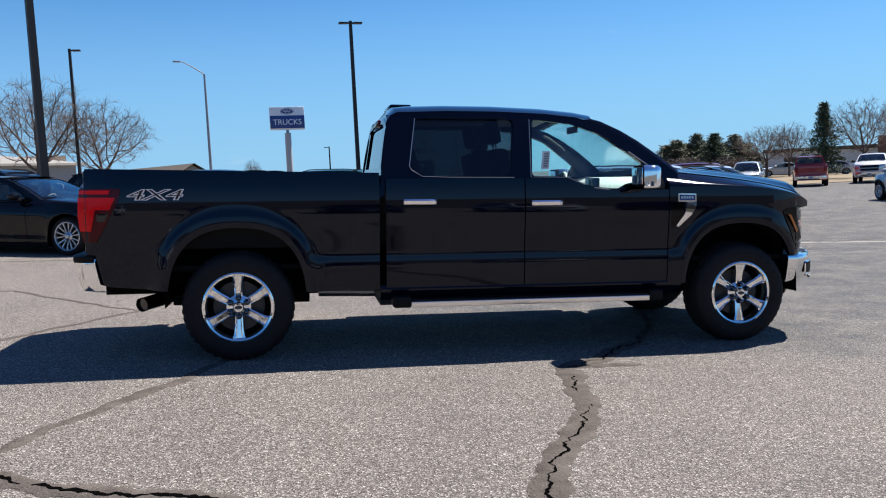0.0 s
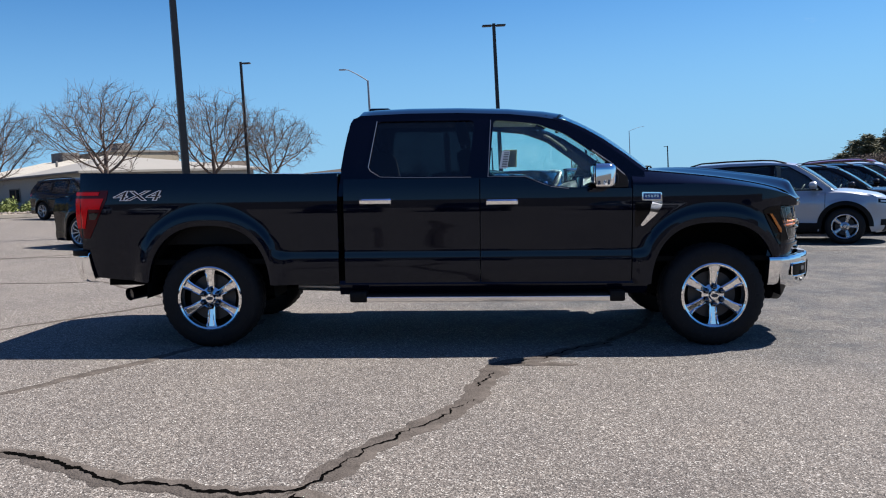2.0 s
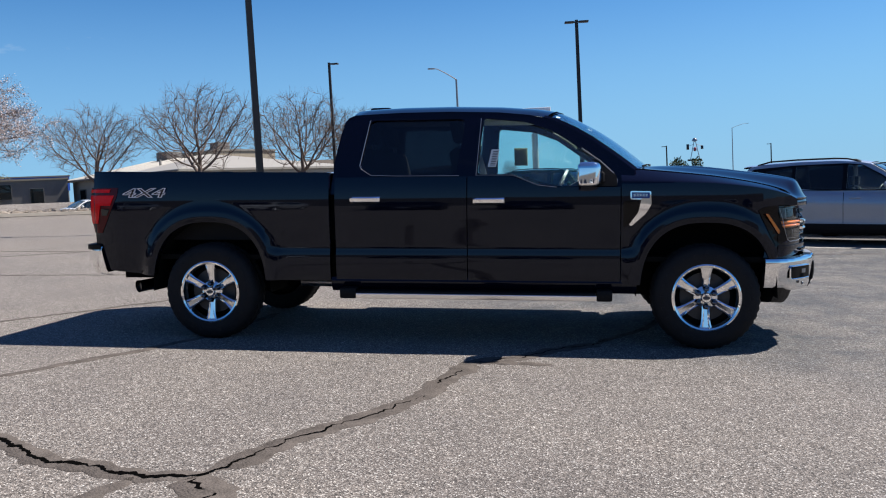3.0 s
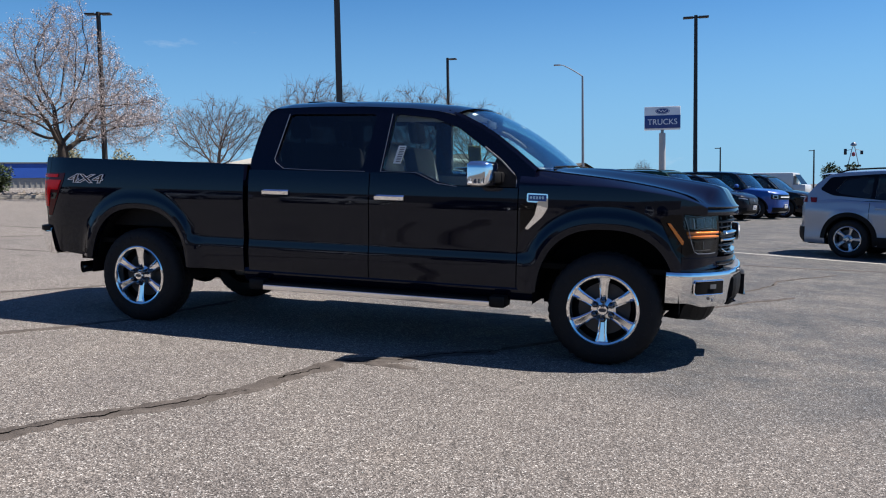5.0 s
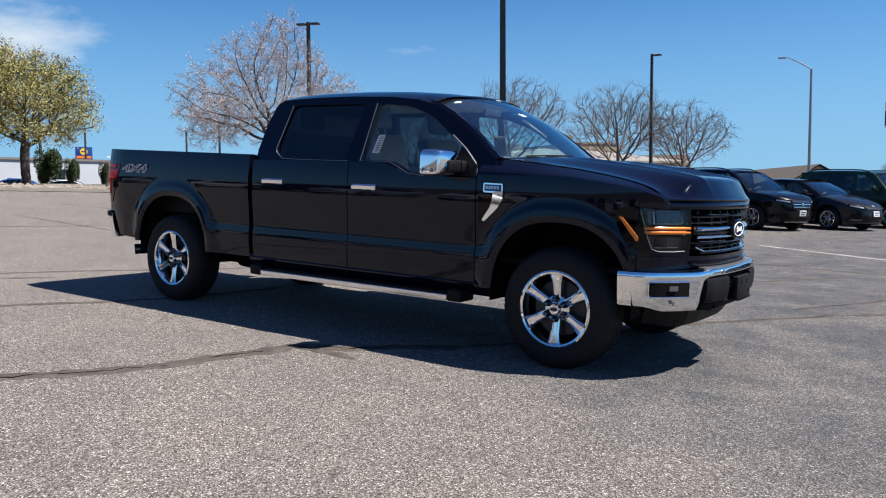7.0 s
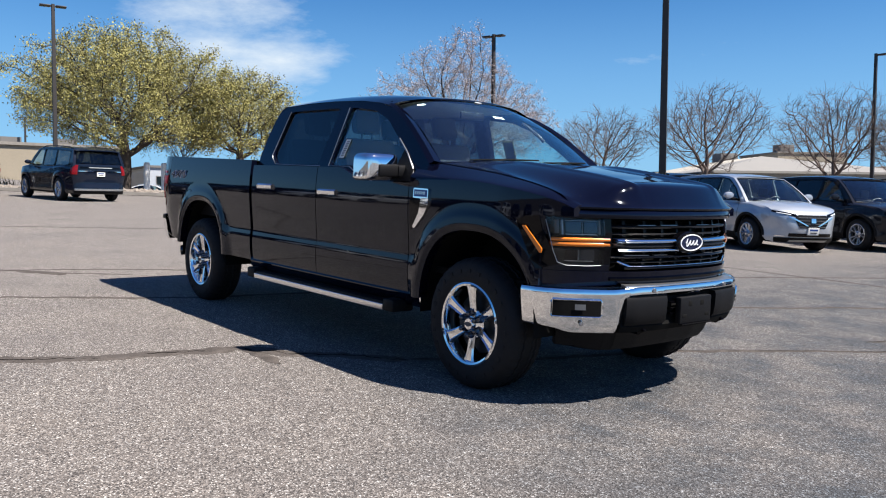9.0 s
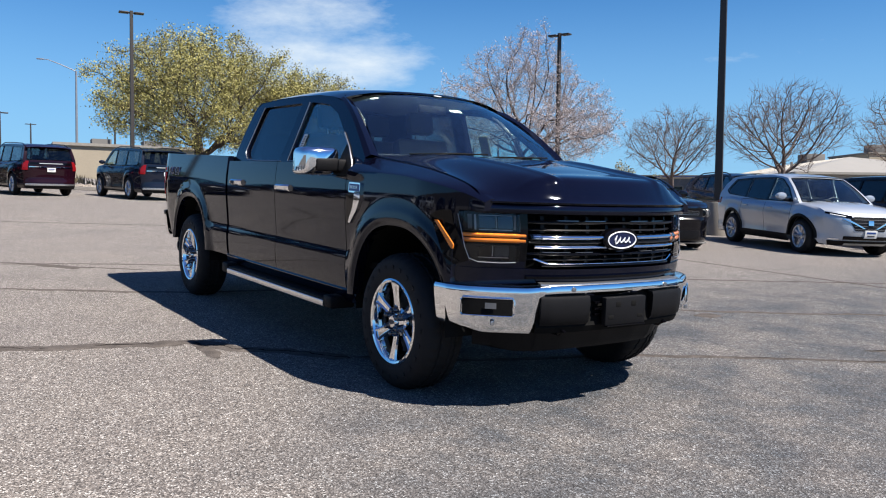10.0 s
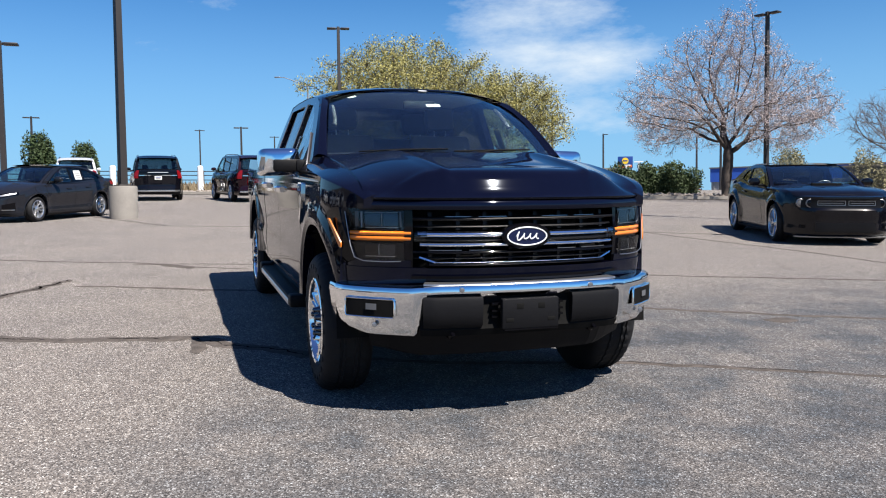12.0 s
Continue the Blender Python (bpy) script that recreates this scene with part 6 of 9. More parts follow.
        part(nm + "_frame", bm, sp.get("pillar", paint), car)
        bm = bmesh.new()
        a = [[bm.verts.new(pt(u, t, -0.004 * out)) for u in us[1:-1]] for t in ts[1:-1]]
        b = [[bm.verts.new(pt(u, t, -0.010 * out)) for u in us[1:-1]] for t in ts[1:-1]]
        for lay in (a, b):
            for i in range(len(lay) - 1):
                for j in range(len(lay[0]) - 1):
                    bm.faces.new((lay[i][j], lay[i][j + 1], lay[i + 1][j + 1], lay[i + 1][j]))
        rim = lambda q: q[0] + [r[-1] for r in q[1:]] + q[-1][-2::-1] + [r[0] for r in q[-2:0:-1]]
        ra_, rb_ = rim(a), rim(b)
        for i in range(len(ra_)):
            j = (i + 1) % len(ra_)
            bm.faces.new((ra_[i], ra_[j], rb_[j], rb_[i]))
        w = part(nm, bm, gm, car)
        w.visible_shadow = False
        bm = bmesh.new()
        loop = [pt(u, ts[1], 0.002 * out) for u in us[1:-1]] + [pt(us[-2], t, 0.002 * out) for t in ts[2:-1]] + [pt(u, ts[-2], 0.002 * out) for u in us[-3:0:-1]] + [pt(us[1], t, 0.002 * out) for t in ts[-3:1:-1]]
        tube(bm, loop + loop[:1], 0.010, 5, caps=False)
        part(nm + "_seal", bm, GLOSS, car)
        return pt

    front_pt = glazed(fx0, fz0, fx1, fz1, 0.11, 1, "windscreen", CARGLASS, 0.05, 0.95, 0.915)
    glazed(rx0, rz0, rx1, rz1, -0.06, -1, "rear_window", CARTINT, 0.12, 0.86, 0.88)
    for s0, s1 in ((-0.72, 0.02), (-0.02, 0.70)):
        bm = bmesh.new()
        tube(bm, [front_pt(s0, 0.0, 0.03), front_pt((s0 + s1) / 2, 0.075, 0.022), front_pt(s1, 0.06, 0.02)], [0.010, 0.008, 0.006], 5)
        part("wiper", bm, DARK, car)
    rail = sorted([p for p in gh if p[1] > zmax - 0.13 and rx1 - 0.02 <= p[0] <= fx1 + 0.02])
    bm = bmesh.new()
    rows, under = [], []
    for x in span(rx1, fx1, 14):
        ze = lerp_table(rail, x)
        row = [(x + (0.066 * smooth01((x - fx1 + 0.4) / 0.4) - 0.036 * smooth01((rx1 + 0.4 - x) / 0.4)) * (1 - u * u), u * y_at(ze), ze + sp.get("crown", 0.045) * (1 - abs(u) ** 3.4)) for u in span(-1, 1, 18)]
        rows.append(row)
        under.append([(px, py * 0.94, pz - 0.035) for px, py, pz in row])
    grid(bm, rows)
    part("roof", bm, sp.get("roof_mat", paint), car)
    bm = bmesh.new()
    grid(bm, under)
    part("headliner", bm, DASH, car)
    if sp.get("rails"):
        for side in (-1, 1):
            bm = bmesh.new()
            pts = [(x, side * (y_at(lerp_table(rail, x)) - 0.05), lerp_table(rail, x) + (0.015 if i in (0, 8) else 0.055)) for i, x in enumerate(span(rx1 + 0.12, fx1 - 0.16, 8))]
            tube(bm, pts, 0.016, 8)
            part("roof_rail", bm, sp["rails"], car)
    if sp.get("spoiler"):
        bm = bmesh.new()
        ze = lerp_table(rail, rx1)
        grid(bm, [[(rx1 + dx - 0.05 * (1 - u * u), u * (y_at(ze) - 0.02), ze + dz + 0.035 * (1 - u ** 4)) for u in span(-1, 1, 10)] for dx, dz in ((0.10, 0.012), (-0.02, 0.016), (-0.15, -0.004), (-0.155, -0.03), (-0.04, -0.035))])
        part("roof_spoiler", bm, sp.get("roof_mat", paint), car)
    # cabin
    zs = zc + 0.16
    hx = fx1 - 0.35
    for x, y, w_ in ((hx, -0.37 * hw / 0.92, 0.46), (hx, 0.37 * hw / 0.92, 0.46)):
        bm = boxed((x - 0.06, y - w_ / 2, zs), (x + 0.06, y + w_ / 2, zb0 + 0.10), 0.05)
        box(bm, (x - 0.045, y - 0.12, zb0 + 0.13), (x + 0.045, y + 0.12, zb0 + 0.32), None, 0.035)
        part("front_seat", bm, SEAT, car)
    rear_x = max(rx0 + 0.75, hx - 0.95)
    bm = boxed((rear_x - 0.08, -hw * 0.72, zs), (rear_x + 0.08, hw * 0.72, zb0 + 0.06), 0.05)
    for y in (-0.4, 0.4):
        box(bm, (rear_x - 0.05, y - 0.12, zb0 + 0.05), (rear_x + 0.05, y + 0.12, zb0 + 0.20), None, 0.03)
    part("rear_seat", bm, SEAT, car)
    bm = bmesh.new()
    grid(bm, [[(x + 0.10 * (1 - (y / hw) ** 2), y, z) for y in span(-hw * 0.84, hw * 0.84, 8)] for x, z in ((hx + 0.55, zs), (hx + 0.52, fz0 - 0.10), (hx + 0.60, fz0 - 0.03), (fx0 - 0.02, fz0 - 0.01))])
    part("dashboard", bm, DASH, car)
    bm = bmesh.new()
    wm = pose(hx + 0.40, 0.37 * hw / 0.92, zb0 - 0.02, 0, -65, 0)
    tube(bm, [wm @ Vector((0.18 * math.cos(a), 0.18 * math.sin(a), 0)) for a in span(0, 2 * math.pi, 20)], 0.014, 6, caps=False)
    part("steering_wheel", bm, DASH, car)
    # lamps, grille, plates
    for side in (-1, 1):
        for u0, u1, lo, hi, mm, nm, d in sp["face"]:
            decal(nose, side * u0, side * u1, lo, hi, mm, nm, d)
        tl = sp["taillamp"]
        lamp = decal(tail, side * tl[0], side * tl[1], (tl[2], tl[2]), (tl[3], tl[3]), TAILRED, "tail_lamp", 0.010, "red tail lamp")
        decal(tail, side * (tl[0] + 0.01), side * (tl[1] - 0.02), (tl[2] + 0.25 * (tl[3] - tl[2]),) * 2, (tl[2] + 0.50 * (tl[3] - tl[2]),) * 2, TAILRED, "lamp_band", 0.014, "", lamp)
        if tl[1] > 0.97:
            # the lamp wraps round on to the flank
            bm = bmesh.new()
            grid(bm, [[(x, side * (side_y(x, z) + o), z) for x, o in ((end_r - 0.005, 0.004), (end_r + 0.06, 0.007), (end_r + tl[4] if len(tl) > 4 else end_r + 0.16, 0.006), (end_r + tl[4] + 0.01 if len(tl) > 4 else end_r + 0.17, -0.004))] for z in span(tl[2], tl[3], 4)])
            part("lamp_wrap", bm, TAILRED, lamp)
    for u0, u1, lo, hi, mm, nm, d in sp["centre"]:
        decal(nose, u0, u1, lo, hi, mm, nm, d, "", None, 16)
    for u0, u1, lo, hi, mm, nm, d in sp.get("rear_centre", ()):
        decal(tail, u0, u1, lo, hi, mm, nm, d, "", None, 14)
    for fn, on, k in ((nose, sp.get("front_plate", True), 0), (tail, True, 1)):
        if on:
            z = sp["plate_z"][k]
            u1 = 0.155 / hw
            pl = decal(fn, -u1, u1, (z - 0.075,) * 2, (z + 0.075,) * 2, WHITE, "number_plate", 0.034, "white dealer plate")
            decal(fn, -u1 * 0.75, u1 * 0.75, (z + 0.012,) * 2, (z + 0.045,) * 2, BLUE, "plate_print", 0.0365, "", pl)
            decal(fn, -u1 * 0.6, u1 * 0.6, (z - 0.042,) * 2, (z - 0.018,) * 2, INK, "plate_print", 0.0365, "", pl)
    if sp.get("scoop"):
        z = curve_table(hood_t, x_c + 0.5) + 0.04
        bm = bmesh.new()
        g = grid(bm, [[(x_c + dx, y, z + h * (1 - (y / 0.30) ** 4)) for y in span(-0.30, 0.30, 8)] for dx, h in ((0.42, -0.012), (0.52, 0.028), (0.66, 0.034), (0.70, 0.026))])
        part("bonnet_scoop", bm, paint, car)
        part("scoop_mouth", boxed((x_c + 0.66, -0.26, z - 0.02), (x_c + 0.704, 0.26, z + 0.022), 0.006), DARK, car)
    # floor and arch liners keep the inside dark
    part("underbody", boxed((end_r + 0.05, -hw * 0.80, zc - 0.02), (end_f - 0.02, hw * 0.80, zc + 0.10)), DARK, car)
    part("arch_liner", boxed((-wb - ra - 0.02, -hw * 0.70, zc), (-wb + ra + 0.02, hw * 0.70, wr + ra)), DARK, car)
    part("arch_liner", boxed((wb - ra - 0.02, -hw * 0.62, zc), (wb + ra + 0.02, hw * 0.62, wr + ra * 0.9)), DARK, car)
    part("engine_bay", boxed((x_c - 0.1, -hw * 0.70, zc + 0.08), (end_f - 0.1, hw * 0.70, zf - 0.14)), DARK, car)
    if sp.get("quad"):
        # two round lamps a side in a dark slot, and a split grille with bright rims
        for side in (-1, 1):
            for u, mm in ((0.85, ALLOY), (0.69, GLOSS)):
                p = nose(side * u, 0.735, 0.0)
                bm = bmesh.new()
                lathe(bm, [(0.076, p.x - 0.04), (0.076, p.x + 0.004), (0.068, p.x + 0.010), (0.064, p.x - 0.004)], 24, "x", (0, p.y, p.z))
                part("lamp_ring", bm, STEEL, car)
                bm = bmesh.new()
                lathe(bm, [(0.066, p.x - 0.006), (0.045, p.x + 0.002), (0.001, p.x + 0.005)], 22, "x", (0, p.y, p.z))
                part("round_lamp", bm, DASH if mm is ALLOY else GLOSS, car, "round headlamp")
            for u0, u1, z0, z1 in ((0.03, 0.57, 0.772, 0.778), (0.03, 0.57, 0.700, 0.706), (0.03, 0.038, 0.70, 0.778), (0.562, 0.57, 0.70, 0.778), (0.07, 0.54, 0.734, 0.740)):
                decal(nose, side * u0, side * u1, (z0, z0), (z1, z1), STEEL, "grille_rim", 0.010)
    if sp.get("sheet"):
        for side in (-1, 1):
            fn = lambda u, v, d, side=side: (u, side * (yb - (v - zb0) * lean + 0.016 * math.sin(math.pi * min(1, (v - zb0) / (zmax - zb0))) - 0.006 + d), v)
            x0 = sp["sheet"]
            sh = part("price_sheet", plate([(x0, 1.03), (x0 + 0.30, 1.03), (x0 + 0.27, 1.27), (x0 - 0.01, 1.27)], [], fn, 0.004), WHITE, car, "white price sheet")
            for k in range(3):
                part("print_bar", plate([(x0 + 0.03, 1.07 + 0.06 * k), (x0 + 0.22, 1.07 + 0.06 * k), (x0 + 0.22, 1.085 + 0.06 * k), (x0 + 0.03, 1.085 + 0.06 * k)], [], lambda u, v, d, fn=fn: fn(u, v, d + 0.002), 0.003), INK, sh)
    ty = hw - 0.118
    hang_wheels(car, [(-wb, -ty, 0), (wb, -ty, 0), (-wb, ty, 180), (wb, ty, 180)], wr, 0.225, sp["rim"], sp.get("rim_mat", ALLOY), sp.get("spokes", 5), False, sp.get("twin", True))
    return car


def flat(a, b):
    """A level strip from height a to b."""
    return (a, a), (b, b)


def suv_spec(paint, length=4.6, width=1.85, height=1.68, wb=2.70, look_="plain", **kw):
    """A family crossover, scaled to its measures."""
    k = height / 1.68
    xf, xr = wb / 2 + (length - wb) * 0.46, -wb / 2 - (length - wb) * 0.54
    bz = 1.05 * k
    zf = bz - 0.13
    zc = 0.25 * k
    sp = dict(w=width, clear=zc, wb=wb, xf=xf, xr=xr, wheel=0.362 * k, rim=0.238 * k, paint=paint,
              belt=[(xr + 0.2, bz + 0.07), (-0.9, bz + 0.01), (0.95, bz - 0.03)],
              hood=[(0.98, bz), (1.35, bz - 0.01), (xf - 0.45, bz - 0.055), (xf - 0.25, bz - 0.09), (xf - 0.15, zf)],
              glass=[(xr + 0.26, bz - 0.03), (xr + 0.24, bz + 0.12), (xr + 0.40, bz + 0.34), (xr + 0.58, 1.545 * k), (xr + 0.80, 1.585 * k), (-0.9, 1.622 * k), (-0.2, 1.632 * k), (0.20, 1.605 * k), (0.42, 1.565 * k), (0.78, bz + 0.27), (1.16, bz - 0.03)],
              windows=[[(xr + 0.70, bz + 0.13), (xr + 0.58, bz + 0.20), (xr + 0.80, 1.49 * k), (-1.00, 1.535 * k), (-1.00, bz + 0.06)], [(-0.93, bz + 0.06), (-0.93, 1.54 * k), (-0.06, 1.56 * k), (-0.06, bz + 0.03)], [(0.02, bz + 0.03), (0.02, 1.56 * k), (0.26, 1.535 * k), (0.62, bz + 0.28), (0.88, bz + 0.03)]],
              daylight=[(xr + 0.66, bz + 0.10), (xr + 0.52, bz + 0.19), (xr + 0.77, 1.52 * k), (-0.95, 1.565 * k), (-0.02, 1.585 * k), (0.28, 1.555 * k), (0.66, bz + 0.29), (0.96, bz + 0.005), (-0.5, bz + 0.02)],
              screen=((1.16, bz - 0.01), (0.40, 1.575 * k)), back=((xr + 0.22, bz + 0.04), (xr + 0.58, 1.555 * k)),
              seams=(-1.0, -0.02, 0.98), handles=(-0.80, 0.18), mirror=(0.76, bz + 0.04),
              face=[(0.50, 0.97, (zf - 0.16, zf - 0.11), (zf - 0.07, zf - 0.03), GLOSS, "headlamp", 0.006), (0.54, 0.93, (zf - 0.135, zf - 0.095), (zf - 0.10, zf - 0.06), STEEL, "lamp_reflector", 0.010), (0.60, 0.92, *flat(zc + 0.12, zc + 0.24), TRIM, "fog_lamp", 0.006)],
              centre=[(-0.47, 0.47, *flat(zf - 0.30, zf - 0.06), GRILLE, "grille", 0.008), (-0.44, 0.44, *flat(zf - 0.185, zf - 0.165), kw.get("bar_mat", STEEL), "grille_bar", 0.016), (-0.42, 0.42, *flat(zf - 0.255, zf - 0.24), kw.get("bar_mat", STEEL), "grille_bar", 0.016), (-0.42, 0.42, *flat(zf - 0.115, zf - 0.10), kw.get("bar_mat", STEEL), "grille_bar", 0.016), (-0.055, 0.055, *flat(zf - 0.21, zf - 0.13), STEEL, "badge", 0.028), (-0.80, 0.80, *flat(zc - 0.005, zc + 0.13), TRIM, "lower_intake", 0.008), (-0.62, 0.62, *flat(zc - 0.015, zc + 0.02), kw.get("lip_mat", SIGNGREY), "skid_plate", 0.020)],
              rear_centre=[(-0.98, 0.98, *flat(zc, zc + 0.22), TRIM, "lower_bumper", 0.012)],
              taillamp=(0.58, 1.0, bz - 0.12, bz + 0.02), plate_z=(zc + 0.25, 0.83 * k), clad=0.055, rails=TRIM, spoiler=True)
    if look_ == "mesh":
        # wide dark mesh with a bright wing below it and slim slanting lamps
        sp["face"] = [(0.46, 0.985, (zf - 0.14, zf - 0.045), (zf - 0.075, zf - 0.01), GLOSS, "headlamp", 0.006), (0.60, 0.90, (zf - 0.098, zf - 0.06), (zf - 0.085, zf - 0.045), SIGNWHITE, "lamp_strip", 0.011), (0.02, 0.50, (zf - 0.385, zf - 0.20), (zf - 0.365, zf - 0.165), CHROME, "grille_wing", 0.016), (0.50, 0.66, (zf - 0.20, zf - 0.145), (zf - 0.165, zf - 0.125), CHROME, "grille_wing", 0.016), (0.74, 0.93, *flat(zc + 0.10, zc + 0.115), CHROME, "lower_trim", 0.012)]
        sp["centre"] = [(-0.40, 0.40, *flat(zf - 0.36, zf - 0.09), GRILLE, "grille", 0.006), (-0.49, -0.40, (zf - 0.23, zf - 0.36), (zf - 0.12, zf - 0.09), GRILLE, "grille", 0.006), (0.40, 0.49, (zf - 0.36, zf - 0.23), (zf - 0.09, zf - 0.12), GRILLE, "grille", 0.006), (-0.07, 0.07, *flat(zf - 0.25, zf - 0.16), CHROME, "badge", 0.026), (-0.66, 0.66, *flat(zc + 0.10, zc + 0.17), GLOSS, "lower_intake", 0.006), (-0.94, 0.94, *flat(zc - 0.02, zc + 0.075), TRIM, "lower_bumper", 0.014), (-0.60, 0.60, *flat(zc - 0.015, zc + 0.03), SIGNGREY, "skid_plate", 0.024)]
        for i in range(4):
            z = zf - 0.335 + 0.062 * i
            sp["centre"].append((-0.42, 0.42, *flat(z, z + 0.008), ALLOY if i == 9 else DASH, "mesh_bar", 0.012))
        sp["plate_z"] = (zf - 0.42, 0.83 * k)
    if look_ == "square":
        # upright nose, round lamps in a dark band
        sp["nose"] = [(zc - 0.02, -0.16), (zc + 0.04, -0.06), (zc + 0.14, 0.0), (zf - 0.30, 0.0), (zf - 0.06, -0.03), (zf - 0.02, -0.06), (zf, -0.12)]
        sp["hood"] = [(0.98, bz + 0.02), (1.35, bz + 0.01), (xf - 0.40, bz - 0.02), (xf - 0.22, bz - 0.05), (xf - 0.12, zf + 0.03)]
        sp["nose"] = [(z + (0.03 if z > zf - 0.4 else 0), d) for z, d in sp["nose"]]
        sp["centre"] = [(-0.93, 0.93, *flat(zf - 0.24, zf - 0.05), GRILLE, "grille", 0.008), (-0.50, 0.50, *flat(zf - 0.165, zf - 0.125), SIGNWHITE, "letter_bar", 0.016), (-0.88, 0.88, *flat(zc - 0.01, zc + 0.20), TRIM, "lower_bumper", 0.016), (-0.45, 0.45, *flat(zc - 0.01, zc + 0.05), SIGNGREY, "skid_plate", 0.024)]
        sp["face"] = [(0.66, 0.88, *flat(zf - 0.21, zf - 0.08), ALLOY, "headlamp", 0.014), (0.70, 0.84, *flat(zf - 0.19, zf - 0.10), GLOSS, "lamp_lens", 0.020)]
        sp["glass"] = [(xr + 0.20, bz - 0.03), (xr + 0.20, bz + 0.12), (xr + 0.27, bz + 0.36), (xr + 0.36, 1.56 * k), (xr + 0.60, 1.61 * k), (-0.9, 1.635 * k), (-0.1, 1.64 * k), (0.40, 1.615 * k), (0.56, 1.575 * k), (0.84, bz + 0.27), (1.14, bz - 0.03)]
        sp["back"], sp["screen"] = ((xr + 0.18, bz + 0.04), (xr + 0.38, 1.565 * k)), ((1.14, bz - 0.01), (0.55, 1.585 * k))
        sp["daylight"], sp["lean"] = None, 0.22
    if look_ == "large":
        # tall flat tailgate with upright lamps and bright strips
        sp["glass"] = [(xr + 0.20, bz - 0.03), (xr + 0.20, bz + 0.12), (xr + 0.27, bz + 0.32), (xr + 0.36, 1.53 * k), (xr + 0.62, 1.595 * k), (-0.9, 1.625 * k), (0.0, 1.632 * k), (0.45, 1.605 * k), (0.66, 1.565 * k), (0.98, bz + 0.27), (1.36, bz - 0.03)]
        sp["windows"] = [[(xr + 0.52, bz + 0.06), (xr + 0.56, 1.50 * k), (-1.08, 1.54 * k), (-1.08, bz + 0.04)], [(-1.0, bz + 0.04), (-1.0, 1.545 * k), (0.0, 1.56 * k), (0.0, bz + 0.02)], [(0.08, bz + 0.02), (0.08, 1.56 * k), (0.48, 1.535 * k), (0.80, bz + 0.28), (1.06, bz + 0.02)]]
        sp["daylight"] = [(xr + 0.44, bz + 0.03), (xr + 0.50, 1.53 * k), (-1.0, 1.57 * k), (0.0, 1.585 * k), (0.52, 1.555 * k), (0.84, bz + 0.29), (1.14, bz - 0.0)]
        sp["back"], sp["screen"] = ((xr + 0.18, bz + 0.03), (xr + 0.38, 1.55 * k)), ((1.36, bz - 0.01), (0.64, 1.575 * k))
        sp["lean"] = 0.22
        sp["tail"] = [(zc - 0.02, 0.10), (zc + 0.06, 0.01), (zc + 0.24, 0.0), (zc + 0.30, 0.05), (bz - 0.10, 0.05), (bz + 0.07, 0.07)]
        sp["seams"], sp["handles"], sp["mirror"] = (-1.04, 0.04, 1.15), (-0.85, 0.22), (0.94, bz + 0.04)
        sp["hood"] = [(1.18, bz), (1.5, bz - 0.005), (xf - 0.45, bz - 0.05), (xf - 0.25, bz - 0.08), (xf - 0.15, zf)]
        sp["rear_centre"] = [(-0.98, 0.98, *flat(zc, zc + 0.16), TRIM, "lower_bumper", 0.010), (-0.95, 0.95, *flat(zc + 0.10, zc + 0.17), ALLOY, "bumper_trim", 0.018), (-0.80, 0.80, *flat(bz - 0.165, bz - 0.135), CHROME, "tail_trim", 0.016), (-0.78, 0.78, *flat(bz - 0.06, bz + 0.01), GLOSS, "tail_panel", 0.010), (-0.45, 0.45, *flat(bz - 0.035, bz - 0.012), SIGNGREY, "letter_bar", 0.014)]
        sp["taillamp"] = (0.84, 1.0, bz - 0.27, bz + 0.06, 0.10)
        sp["plate_z"] = (zc + 0.25, bz - 0.25)
    if look_ == "rugged":
        # pale body, angular black cladding, lamps drawn out on to the flank
        sp["tail"] = [(zc - 0.02, 0.14), (zc + 0.08, 0.02), (zc + 0.30, 0.0), (zc + 0.38, 0.05), (bz - 0.18, 0.03), (bz + 0.07, 0.08)]
        sp["taillamp"] = (0.60, 1.0, bz - 0.03, bz + 0.065, 0.20)
        sp["clad"], sp["rocker"] = 0.085, 0.17
        sp["rear_centre"] = [(-0.99, 0.99, *flat(zc, zc + 0.30), TRIM, "lower_bumper", 0.012)]
        sp["windows"][0] = [(xr + 0.86, bz + 0.14), (xr + 0.74, bz + 0.20), (xr + 0.90, 1.47 * k), (-1.00, 1.52 * k), (-1.00, bz + 0.06)]
        sp["daylight"] = [(xr + 0.70, bz + 0.11), (xr + 0.46, bz + 0.22), (xr + 0.62, 1.50 * k), (-0.95, 1.565 * k), (-0.02, 1.585 * k), (0.28, 1.555 * k), (0.66, bz + 0.29), (0.96, bz + 0.005), (-0.5, bz + 0.02)]
    sp.update({a: b for a, b in kw.items() if a not in ("bar_mat", "lip_mat")})
    return sp


